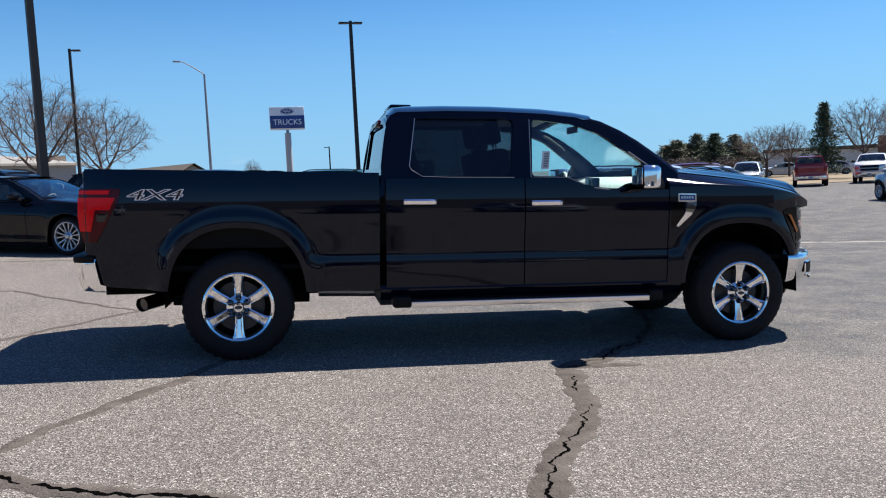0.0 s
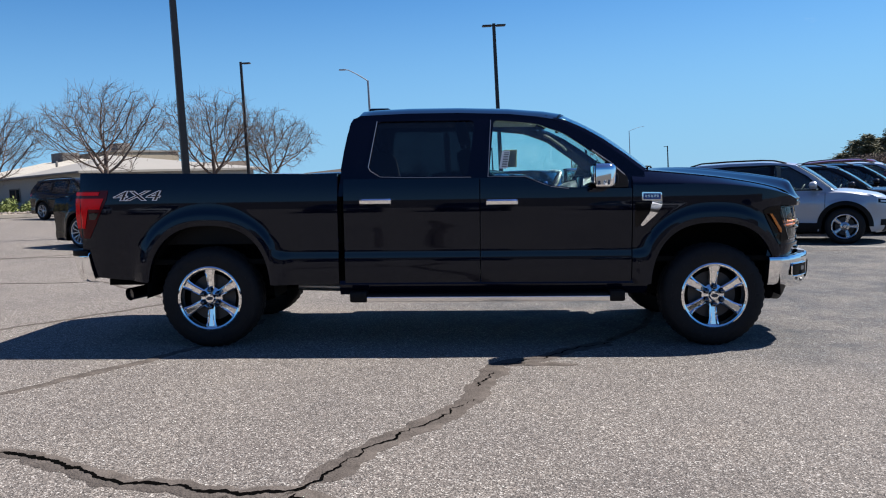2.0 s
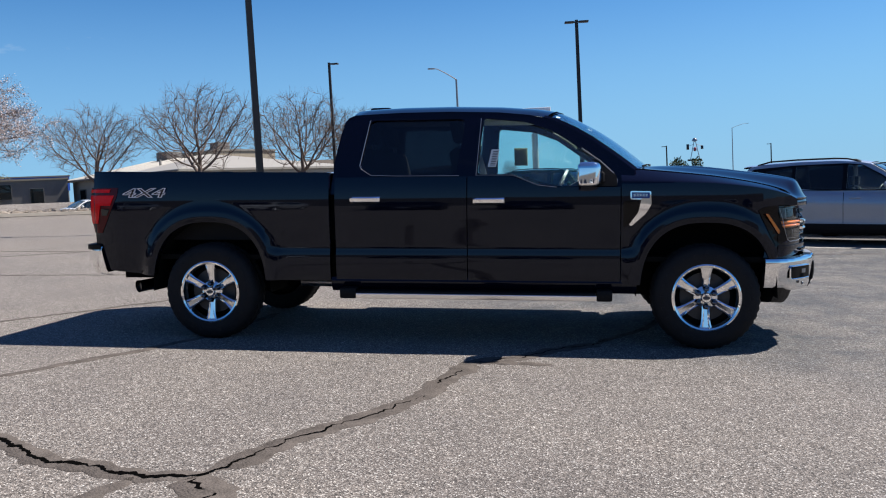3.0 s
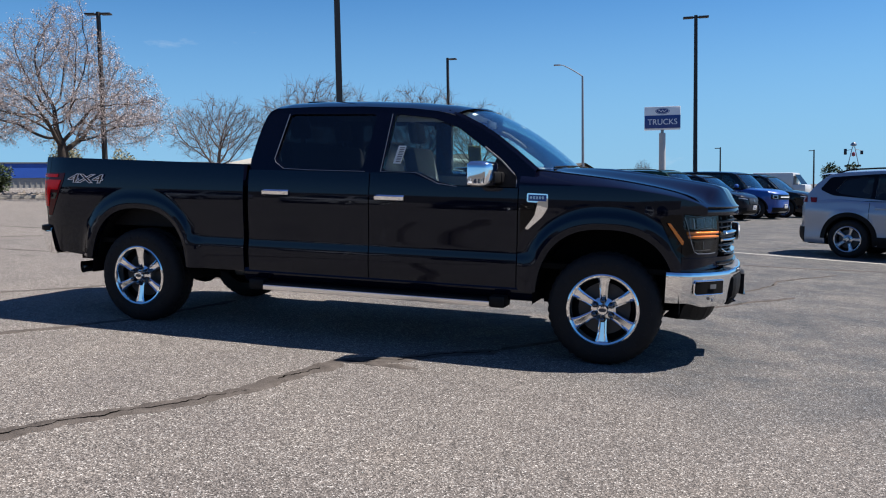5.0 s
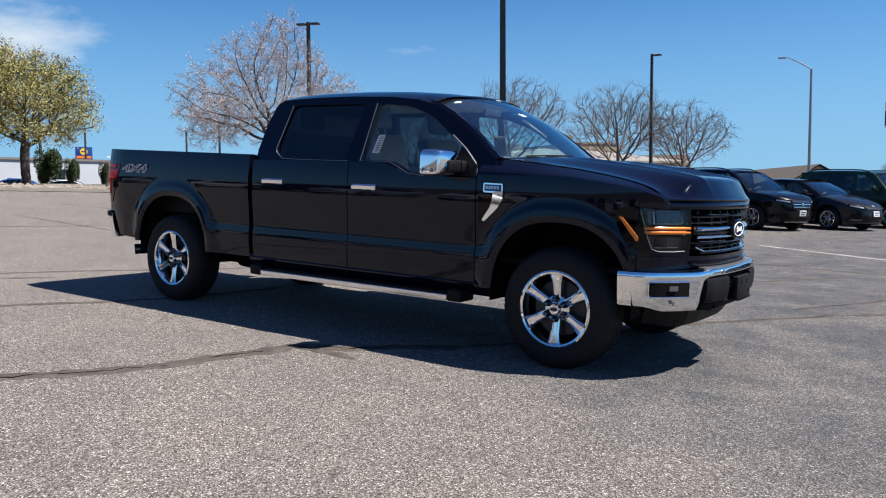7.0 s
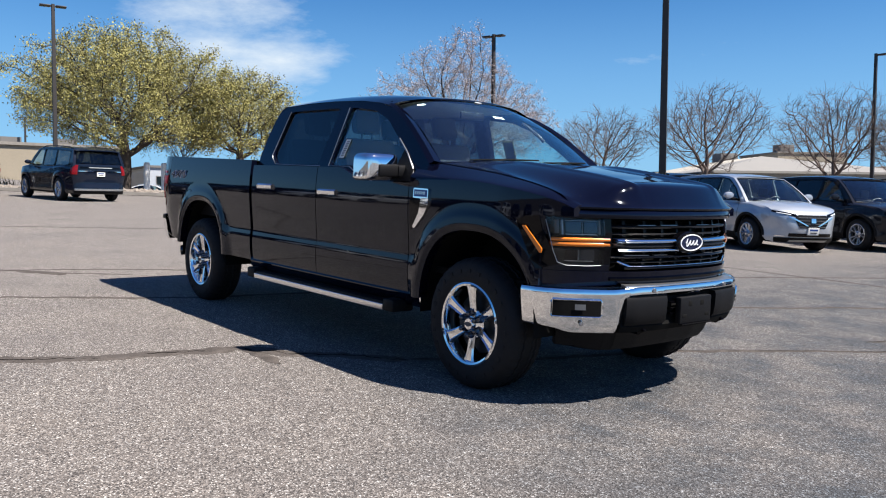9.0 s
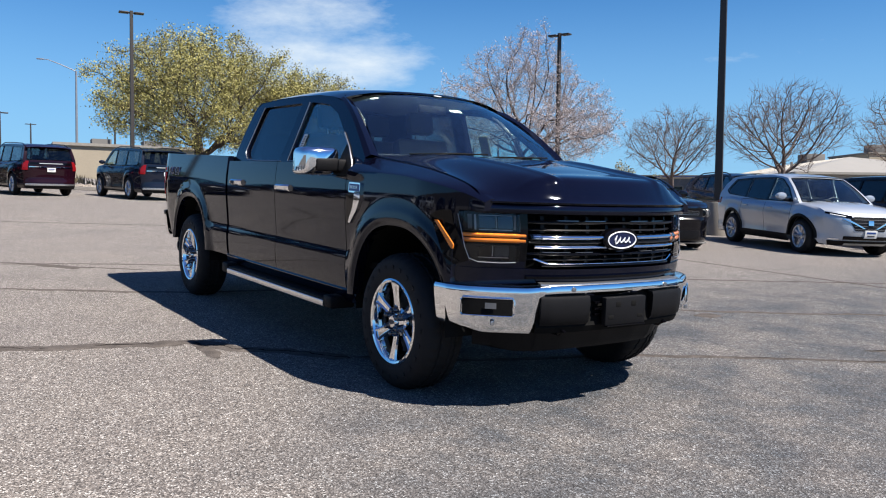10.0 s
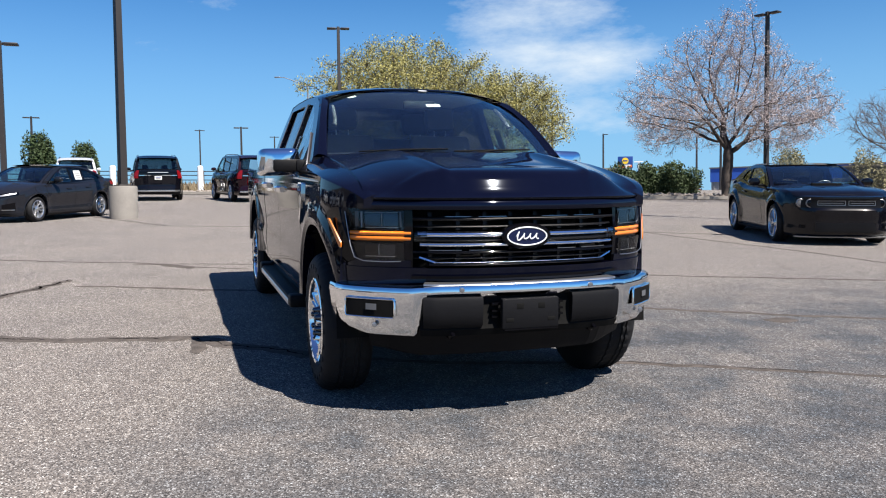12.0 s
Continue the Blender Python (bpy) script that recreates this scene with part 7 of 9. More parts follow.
def sedan_spec(paint, **kw):
    zf = 0.74
    sp = dict(w=1.80, clear=0.17, wb=2.70, xf=2.23, xr=-2.38, wheel=0.325, rim=0.222, paint=paint, corner=0.40,
              belt=[(-2.2, 1.0), (-1.2, 0.96), (0.9, 0.90)],
              hood=[(0.86, 0.965), (1.3, 0.935), (1.70, 0.86), (1.95, 0.79), (2.05, zf)],
              deck=[(-2.33, 1.03), (-2.1, 1.05), (-1.62, 1.045)],
              glass=[(-1.82, 0.97), (-1.79, 1.05), (-1.40, 1.23), (-1.0, 1.345), (-0.5, 1.402), (0.0, 1.392), (0.30, 1.335), (0.62, 1.18), (1.08, 0.93), (1.05, 0.89)],
              windows=[[(-1.50, 1.07), (-1.24, 1.205), (-0.92, 1.29), (-0.80, 1.31), (-0.80, 1.02)], [(-0.75, 1.015), (-0.75, 1.315), (-0.26, 1.345), (-0.26, 0.985)], [(-0.19, 0.98), (-0.19, 1.345), (0.07, 1.318), (0.45, 1.16), (0.80, 0.955)]],
              daylight=[(-1.58, 1.055), (-1.26, 1.23), (-0.88, 1.33), (-0.26, 1.372), (0.08, 1.345), (0.48, 1.17), (0.88, 0.935), (-0.3, 0.965)],
              screen=((1.06, 0.95), (0.22, 1.36)), back=((-1.76, 1.06), (-0.96, 1.36)),
              seams=(-0.95, -0.23, 0.95), handles=(-0.80, 0.04), mirror=(0.62, 0.97),
              face=[(0.52, 0.98, (0.60, 0.68), (0.70, 0.755), GLOSS, "headlamp", 0.006), (0.56, 0.93, (0.635, 0.695), (0.675, 0.73), STEEL, "lamp_reflector", 0.010), (0.66, 0.93, (0.30, 0.30), (0.44, 0.50), GLOSS, "side_intake", 0.008), (0.64, 0.92, (0.31, 0.31), (0.33, 0.33), STEEL, "intake_trim", 0.014)],
              centre=[(-0.46, 0.46, *flat(0.585, 0.70), GRILLE, "grille", 0.008), (-0.42, 0.42, *flat(0.636, 0.648), kw.get("bar_mat", STEEL), "grille_bar", 0.014), (-0.06, 0.06, *flat(0.70, 0.74), STEEL, "badge", 0.014), (-0.56, 0.56, *flat(0.26, 0.42), GRILLE, "lower_intake", 0.008), (-0.80, 0.80, *flat(0.16, 0.20), GLOSS, "chin", 0.020)],
              rear_centre=[(-0.80, 0.80, *flat(0.17, 0.30), TRIM, "lower_bumper", 0.010)],
              taillamp=(0.45, 1.0, 0.88, 0.98), plate_z=(0.50, 0.60), spokes=5, crown=0.03, hips=0.03)
    sp.update({a: b for a, b in kw.items() if a != "bar_mat"})
    return sp


def coupe_spec(paint, **kw):
    zf = 0.865
    sp = dict(w=1.92, clear=0.16, wb=2.946, xf=2.43, xr=-2.58, wheel=0.358, rim=0.262, paint=paint, corner=0.36, bow=4.2,
              belt=[(-2.3, 1.02), (-1.3, 1.055), (-0.6, 0.985), (0.7, 0.95)],
              hood=[(0.66, 1.01), (1.2, 1.0), (1.9, 0.958), (2.20, 0.92), (2.31, zf)],
              nose=[(0.13, -0.20), (0.18, -0.07), (0.24, -0.03), (0.42, -0.02), (0.56, 0.0), (0.64, 0.0), (0.655, -0.035), (0.81, -0.035), (0.83, 0.0), (0.845, -0.02), (zf, -0.12)],
              deck=[(-2.53, 1.06), (-2.3, 1.10), (-1.78, 1.09)],
              glass=[(-2.02, 1.02), (-1.96, 1.10), (-1.55, 1.26), (-1.18, 1.375), (-0.7, 1.422), (-0.2, 1.412), (0.05, 1.37), (0.40, 1.22), (0.90, 0.985), (0.88, 0.95)],
              windows=[[(-1.28, 1.13), (-1.06, 1.29), (-0.82, 1.325), (-0.82, 1.045)], [(-0.76, 1.03), (-0.76, 1.335), (-0.22, 1.352), (0.04, 1.31), (0.34, 1.17), (0.60, 0.995)]],
              daylight=[(-1.36, 1.11), (-1.08, 1.315), (-0.78, 1.36), (-0.20, 1.378), (0.06, 1.335), (0.38, 1.18), (0.68, 0.975), (-0.7, 1.01)],
              screen=((0.88, 1.005), (0.0, 1.392)), back=((-1.94, 1.105), (-1.15, 1.388)),
              seams=(-0.84, 0.60), handles=(-0.66,), mirror=(0.44, 1.0), trim=GLOSS, hips=0.045,
              face=[(0.55, 0.94, *flat(0.655, 0.815), GRILLE, "lamp_slot", 0.004), (0.80, 0.90, *flat(0.30, 0.36), GLOSS, "side_intake", 0.006)],
              centre=[(-0.56, 0.56, *flat(0.655, 0.815), GRILLE, "grille", 0.004), (-0.62, 0.62, *flat(0.24, 0.40), GRILLE, "lower_intake", 0.006), (-0.97, 0.97, *flat(0.135, 0.160), SIGNGREY, "chin_splitter", 0.055)],
              rear_centre=[(-0.90, 0.90, *flat(0.20, 0.40), GLOSS, "lower_bumper", 0.010)],
              taillamp=(0.1, 0.95, 0.82, 0.95), quad=True, plate_z=(0.45, 0.62), front_plate=False, spokes=7, crown=0.03, scoop=True, ribs=0.022)
    sp.update(kw)
    return sp


def pickup_spec(paint, **kw):
    sp = suv_spec(paint, 5.9, 2.03, 1.96, 3.7)
    zf = 1.22
    sp.update(dict(clear=0.42, wheel=0.40, rim=0.25, belt=[(-2.9, 1.40), (-0.6, 1.38), (1.3, 1.30)], hood=[(1.30, 1.40), (2.0, 1.37), (2.5, 1.30), (2.70, zf)],
                   deck=[(-2.95, 1.40), (-2.0, 1.40), (-0.75, 1.39)], daylight=None, nose=None, tail=None, spoiler=False,
                   glass=[(-0.75, 1.34), (-0.72, 1.70), (-0.64, 1.84), (-0.3, 1.88), (0.2, 1.87), (0.6, 1.80), (0.95, 1.62), (1.32, 1.33)],
                   windows=[[(-0.60, 1.42), (-0.58, 1.78), (0.08, 1.80), (0.08, 1.40)], [(0.18, 1.40), (0.18, 1.80), (0.55, 1.74), (0.85, 1.58), (1.08, 1.38)]],
                   screen=((1.32, 1.37), (0.58, 1.84)), back=((-0.75, 1.40), (-0.64, 1.86)), seams=(-0.75, 0.13, 1.25), handles=(-0.6, 0.3), mirror=(0.98, 1.36),
                   face=[(0.62, 0.98, *flat(0.92, 1.14), ALLOY, "headlamp", 0.008)], centre=[(-0.60, 0.60, *flat(0.80, 1.16), GRILLE, "grille", 0.008), (-0.58, 0.58, *flat(0.95, 1.0), STEEL, "grille_bar", 0.016), (-0.97, 0.97, *flat(0.50, 0.70), CHROME, "bumper_bar", 0.02)],
                   rear_centre=[(-0.97, 0.97, *flat(0.45, 0.66), CHROME, "bumper_bar", 0.03)],
                   taillamp=(0.80, 1.0, 0.95, 1.25), plate_z=(0.58, 0.56), clad=0.0, rails=None, mirror_mat=TRIM))
    sp.update(kw)
    return sp


SILVER = car_paint("silver_paint", (0.36, 0.395, 0.445), 0.45)
PALEBLUE = car_paint("ice_blue_silver_paint", (0.32, 0.355, 0.415), 0.45)
CHARCOAL = car_paint("charcoal_paint", (0.010, 0.011, 0.015), 0.25)
JET = car_paint("jet_black_paint", (0.003, 0.003, 0.005), 0.0)
GREEN = car_paint("dark_green_paint", (0.012, 0.034, 0.018), 0.1)
ROYAL = car_paint("bright_blue_paint", (0.006, 0.060, 0.28), 0.1)
MAROON = car_paint("maroon_paint", (0.010, 0.002, 0.005), 0.0)
REDPAINT = car_paint("red_paint", (0.28, 0.014, 0.016), 0.15)
WHITEPAINT = car_paint("white_paint", (0.50, 0.51, 0.52), 0.0)
MAROONRED = car_paint("deep_red_paint", (0.10, 0.006, 0.012), 0.0)
NAVY = car_paint("dark_navy_paint", (0.006, 0.009, 0.018), 0.1)

ROWYAW = -25.0
ROW = Vector((math.cos(radians(65)), math.sin(radians(65))))      # along a row of parked cars
ROW2 = Vector((math.cos(radians(54)), math.sin(radians(54))))     # the second row runs more to the east
def in_row(fx, fy, k, step, sp, back=0.0, line=ROW):
    """The pose of the k-th car of a row whose first front axle stands at (fx, fy)."""
    ahead = Vector((math.cos(radians(ROWYAW)), math.sin(radians(ROWYAW))))
    c = Vector((fx, fy)) + line * step * k - ahead * (sp["wb"] / 2 + back)
    return place(c.x, c.y, ROWYAW)


sp = coupe_spec(JET)
vehicle("sports_coupe", "black two-door muscle coupe with a bonnet scoop, parked", "car", place(-6.6, 10.1, -24), sp)
sp = suv_spec(SILVER, 4.66, 1.84, 1.61, 2.70, "mesh", spokes=10, twin=False, rails=None)
vehicle("crossover", "silver crossover with a black mesh grille and dealer plate", "car", in_row(-3.2, 12.55, 0, 3.0, sp, -0.15), sp, "cars in the front row")
sp = suv_spec(CHARCOAL, 4.78, 1.93, 1.67, 2.85, spokes=5, bar_mat=CHROME, rails=None)
vehicle("crossover", "charcoal grey crossover with a chrome-barred grille", "car", in_row(-3.2, 12.55, 1, 2.95, sp), sp, "cars in the front row")
sp = suv_spec(JET, 4.65, 1.84, 1.66, 2.75, bar_mat=CHROME)
vehicle("crossover", "black crossover with a narrow chrome grille", "car", in_row(-3.2, 12.55, 2, 2.95, sp, 0.3), sp, "cars in the front row")
sp = sedan_spec(CHARCOAL, bar_mat=STEEL)
vehicle("sedan", "dark grey four-door sedan with a wide barred grille", "car", in_row(-3.2, 12.55, 3, 2.9, sp), sp, "cars in the front row")
sp = suv_spec(GREEN, 4.4, 1.88, 1.78, 2.67, "square", rails=TRIM)
vehicle("boxy_suv", "dark green boxy sport utility vehicle with round lamps", "car", in_row(-3.2, 12.55, 4, 2.95, sp), sp, "cars in the front row")
sp = suv_spec(NAVY, 4.6, 1.88, 1.68, 2.71, bar_mat=STEEL)
vehicle("crossover", "dark blue-grey crossover with a small grille", "car", in_row(-3.2, 12.55, 5, 2.95, sp), sp, "cars in the front row")
sp = suv_spec(ROYAL, 4.8, 1.93, 1.86, 2.95, "square", rails=None, roof_mat=JET, pillar=JET)
vehicle("boxy_suv", "bright blue boxy off-road vehicle with a black top", "car", in_row(-3.2, 12.55, 6, 2.95, sp), sp, "cars in the front row")
sp = suv_spec(JET, 4.7, 1.9, 1.80, 2.8)
vehicle("crossover", "black sport utility vehicle with roof rails", "car", in_row(-3.2, 12.55, 7, 2.95, sp), sp, "cars in the front row")
sp = suv_spec(PALEBLUE, 4.62, 1.86, 1.70, 2.69, "rugged", spokes=5, twin=False, rails=TRIM)
vehicle("crossover", "pale silver-blue crossover with black arch cladding", "car", in_row(7.9, 9.82, 0, 2.75, sp, 0.10, line=ROW2), sp, "cars in the second row")
for k, (pm, lab) in enumerate(((CHARCOAL, "charcoal crossover beside a pale blue one"), (JET, "black crossover with dark windows"), (SILVER, "silver crossover in a row of cars"), (MAROONRED, "tall dark red sport utility vehicle in a row"))):
    sp = suv_spec(pm, 4.6, 1.86, 1.80 if k == 3 else 1.62 + 0.03 * (k % 3), 2.70)
    vehicle("crossover", lab, "car", in_row(7.95, 9.8, k + 1, 2.75, sp, 0.7 if k == 3 else 0.0, ROW2), sp, "cars in the second row")
sp = suv_spec(CHARCOAL, 4.8, 1.93, 1.72, 2.85)
vehicle("crossover", "dark grey crossover parked behind the concrete pole base", "car", place(-16.0, 26.0, -25), sp)
sp = suv_spec(NAVY, 4.7, 1.9, 1.70, 2.8)
vehicle("crossover", "dark blue crossover parked beyond the coupe", "car", place(-9.6, 18.3, -25), sp)
sp = suv_spec(JET, 4.9, 1.93, 1.78, 2.85)
vehicle("crossover", "black sport utility vehicle parked two rows back", "car", place(-8.3, 28.0, -25), sp)
sp = sedan_spec(CHARCOAL, sheet=-0.70)
vehicle("sedan", "dark grey sedan with a price sheet in its window", "car", place(-17.2, -5.25, -27), sp)
for pm, lab, x, y, yaw in ((MAROON, "dark maroon full-size sport utility vehicle seen from behind", -29.4, 0.95, 190), (NAVY, "dark navy full-size sport utility vehicle with chrome tail trim", -26.8, 4.55, 187), (JET, "black full-size sport utility vehicle with chrome tail trim", -32.0, -2.75, 184), (WHITEPAINT, "white full-size sport utility vehicle beside a hedge", -39.5, -6.8, 186)):
    sp = suv_spec(pm, 5.33, 2.03, 1.94, 3.11, "large", rails=GLOSS, clad=0.0, spokes=6)
    vehicle("large_suv", lab, "car", place(x, y, yaw), sp, "full-size cars by the kerb")
sp = pickup_spec(REDPAINT)
vehicle("pickup", "red pickup truck with a black rear window", "pickup truck", place(31.6, 41.6, 57), sp)
sp = pickup_spec(WHITEPAINT)
vehicle("pickup", "white pickup truck with a black grille", "pickup truck", place(36.4, 41.8, 228), sp)
sp = suv_spec(SILVER, 4.6, 1.86, 1.68, 2.7)
vehicle("crossover", "silver crossover near the lot's edge", "car", place(21.8, 20.3, 80), sp)
sp = suv_spec(SILVER, 4.9, 1.9, 1.75, 2.85)
vehicle("crossover", "silver sport utility vehicle facing the lot", "car", place(27.0, 41.3, 235), sp)
sp = sedan_spec(WHITEPAINT)
for x, y in ((49.7, 73.0), (51.9, 68.0)):
    vehicle("sedan", "white sedan parked far off before a low office", "car", place(x, y, 150), sp, "cars before the office")
# cars across the aisle, mirrored in the pickup's doors
AISLE = ((CHARCOAL, "dark grey crossover across the aisle"), (JET, "black crossover across the aisle"), (WHITEPAINT, "white crossover across the aisle"), (NAVY, "dark blue crossover across the aisle"), (SILVER, "silver crossover across the aisle"))
for k in range(12):
    pm, lab = AISLE[(k * 3 + k // 5) % 5]
    sp = suv_spec(pm, 4.6, 1.86, 1.64 + 0.04 * (k % 4), 2.70)
    vehicle("crossover", lab, "car", place(-36.0 + 4.0 * k + 0.4 * (k % 3), -15.6 - 0.5 * (k % 2), 84 + 3 * (k % 2)), sp, "cars across the aisle")
# ---- lamps, signs, trees, buildings ----
def lamp_post(x, y, height, heads, base="foot", yaw=0, radius=0.085, mm=None):
    """A square parking-lot mast with flat lamp heads."""
    mm = mm or POLE
    lp = thing("lamp_post", "tall dark brown parking lot lamp post", "lamp post", stand(x, y, yaw), "lot lamps")
    bm = bmesh.new()
    grid(bm, [[(sx * r, sy * r, z) for sx, sy in ((-1, -1), (1, -1), (1, 1), (-1, 1))] for z, r in ((0.0, radius), (height, radius * 0.72))], True)
    part("mast", bm, mm, lp, angle=30)
    if base == "drum":
        bm = bmesh.new()
        lathe(bm, [(0.36, -0.1), (0.36, 0.82), (0.345, 0.86), (0.01, 0.87)], 28, "z")
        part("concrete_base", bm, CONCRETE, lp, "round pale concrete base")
        part("base_plate", boxed((-0.18, -0.18, 0.86), (0.18, 0.18, 0.90), 0.01), mm, lp)
    else:
        bm = bmesh.new()
        lathe(bm, [(0.30, -0.2), (0.30, 0.55), (0.28, 0.60), (0.01, 0.61)], 20, "z")
        part("concrete_base", bm, CONCRETE, lp)
    for a in heads:
        bm = bmesh.new()
        t = pose(0, 0, height - 0.10, 0, 0, a)
        box(bm, (0.02, -0.03, -0.03), (0.16, 0.03, 0.04), t)
        box(bm, (0.12, -0.17, -0.03), (0.56, 0.17, 0.04), t, 0.02)
        part("lamp_head", bm, mm, lp)
    return lp


lamp_post(-7.55, 14.47, 9.9, (0, 180), "drum", 30, 0.095)
lamp_post(1.51, 32.7, 8.95, (0, 180), "foot", 5, 0.10)
lamp_post(-13.1, 40.74, 8.55, (0,), "foot", 0, 0.09)
lamp_post(-23.24, 22.88, 8.2, (20, 200), "foot", 0, 0.09)
lamp_post(-34.57, 6.11, 8.5, (80, 260), "foot", 0, 0.09)
lamp_post(-16.55, -3.15, 9.6, (0, 180), "drum", 30, 0.095)
lamp_post(-22.7, -7.1, 5.4, (90, 270), "foot", 0, 0.09)
for x, y, h, a in ((-92.0, 0.6, 6.3, 90), (-94.0, 9.3, 5.8, 270), (2.3, 83.4, 5.2, 180), (12.1, 93.0, 5.3, 180), (-60.0, -12.0, 5.2, 90), (-60.0, 3.0, 4.7, 90), (-75.0, 14.0, 5.4, 90), (-78.0, 45.0, 5.6, 60), (-60.0, 30.0, 6.0, 60), (-70.0, 52.0, 5.0, 60), (-55.0, 44.0, 5.0, 60), (30.0, 120.0, 5.8, 180)):
    lamp_post(x, y, h + 1.4 * smooth01((y - 10) / 8) * (x < -46), (a,) if y > 20 else (a, a + 180), "foot", 0, 0.09)


def street_lamp(x, y, height, arm, yaw):
    sl = thing("street_lamp", "slender galvanised street lamp with a curved arm", "street lamp", stand(x, y, yaw), "street lamps")
    bm = bmesh.new()
    tube(bm, [(0, 0, 0), (0, 0, height * 0.5), (0, 0, height - 0.9)], [0.12, 0.10, 0.075], 12)
    part("pole", bm, GALV, sl)
    bm = bmesh.new()
    tube(bm, [(0, 0, height - 0.95), (0.10 * arm, 0, height - 0.80), (0.5 * arm, 0, height - 0.36), (0.85 * arm, 0, height - 0.04), (arm, 0, height)], [0.05, 0.045, 0.04, 0.035, 0.03], 8)
    part("arm", bm, GALV, sl)
    part("lantern", boxed((arm - 0.05, -0.13, height - 0.05), (arm + 0.50, 0.13, height + 0.04), 0.03), GALV, sl)


street_lamp(-7.88, 58.55, 10.5, 1.75, 195)
street_lamp(-70.5, 9.9, 10.0, 2.6, 250)
street_lamp(37.5, 190.0, 13.0, 3.6, 20)


def dealer_sign():
    sg = thing("dealer_sign", "white and blue sign reading TRUCKS on a pale round post", "sign", stand(-1.89, 60.04, 8))
    bm = bmesh.new()
    tube(bm, [(0, 0, 0), (0, 0, 5.25)], [0.27, 0.25], 20)
    part("post", bm, SIGNGREY, sg)
    bm = bmesh.new()
    tube(bm, [(0, 0, 5.2), (0, 0, 5.6)], 0.12, 12)
    part("post_neck", bm, GALV, sg)
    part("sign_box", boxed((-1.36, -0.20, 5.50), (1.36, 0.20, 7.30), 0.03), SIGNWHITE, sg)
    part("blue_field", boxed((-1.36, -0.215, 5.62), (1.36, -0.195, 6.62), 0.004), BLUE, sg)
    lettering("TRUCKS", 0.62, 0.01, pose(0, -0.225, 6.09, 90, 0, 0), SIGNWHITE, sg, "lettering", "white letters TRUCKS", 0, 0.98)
    bm = bmesh.new()
    def ov(a, b, y):
        return [(a * math.cos(2 * math.pi * i / 32), y, 6.95 + b * math.sin(2 * math.pi * i / 32)) for i in range(32)]
    g = grid(bm, [ov(0.54, 0.24, -0.19), ov(0.54, 0.24, -0.215)], True)
    cap(bm, g[1])
    part("oval_mark", bm, BLUE, sg, "plain blue oval")
    bm = bmesh.new()
    grid(bm, [ov(0.50, 0.205, -0.216), ov(0.50, 0.205, -0.222), ov(0.47, 0.18, -0.222), ov(0.47, 0.18, -0.216)], True)
    part("oval_ring", bm, SIGNWHITE, sg)
    bm = bmesh.new()
    tube(bm, [(-0.30 + 0.6 * t, -0.222, 6.95 + 0.07 * math.sin(t * 15)) for t in span(0, 1, 30)], 0.022, 5)
    part("oval_flourish", bm, SIGNWHITE, sg)


dealer_sign()


def shop_sign(x, y):
    sg = thing("shop_sign", "blue sign with yellow disc and orange band on a post", "sign", stand(x, y, 60, 1.4))
    bm = bmesh.new()
    tube(bm, [(0, 0, -1.5), (0, 0, 7.0)], 0.22, 8)
    part("post", bm, POLE, sg)
    part("panel", boxed((-1.95, -0.15, 6.2), (1.95, 0.15, 9.3), 0.03), BLUE, sg)
    yel = mat("sign_yellow", (0.75, 0.50, 0.03), 0.5)
    org = mat("sign_orange", (0.75, 0.18, 0.02), 0.5)
    bm = bmesh.new()
    lathe(bm, [(0.85, -0.16), (0.85, -0.2), (0.001, -0.2)], 20, "y", (0, 0, 8.15))
    part("round_mark", bm, yel, sg)
    part("mark_bar", boxed((-0.6, -0.23, 8.0), (0.6, -0.2, 8.3)), BLUE, sg)
    part("orange_band", boxed((-1.7, -0.2, 6.45), (1.7, -0.16, 7.05)), org, sg)


shop_sign(-186.0, 111.0)


# trees
def dome(rng, n, lobes):
    """Random places inside a heap of ellipsoids (x, y, z, rx, rz), denser towards their skin."""
    out = []
    share = [l[3] ** 2 * l[4] for l in lobes]
    for (x, y, z, rx, rz), s in zip(lobes, share):
        k = max(8, int(n * s / sum(share)))
        d = rng.normal(size=(k, 3))
        d /= np.linalg.norm(d, axis=1)[:, None]
        r = rng.uniform(0.12, 1.0, (k, 1)) ** 0.5
        p = d * r * np.array([rx, rx, rz]) + np.array([x, y, z])
        out.append(p)
    return np.concatenate(out)


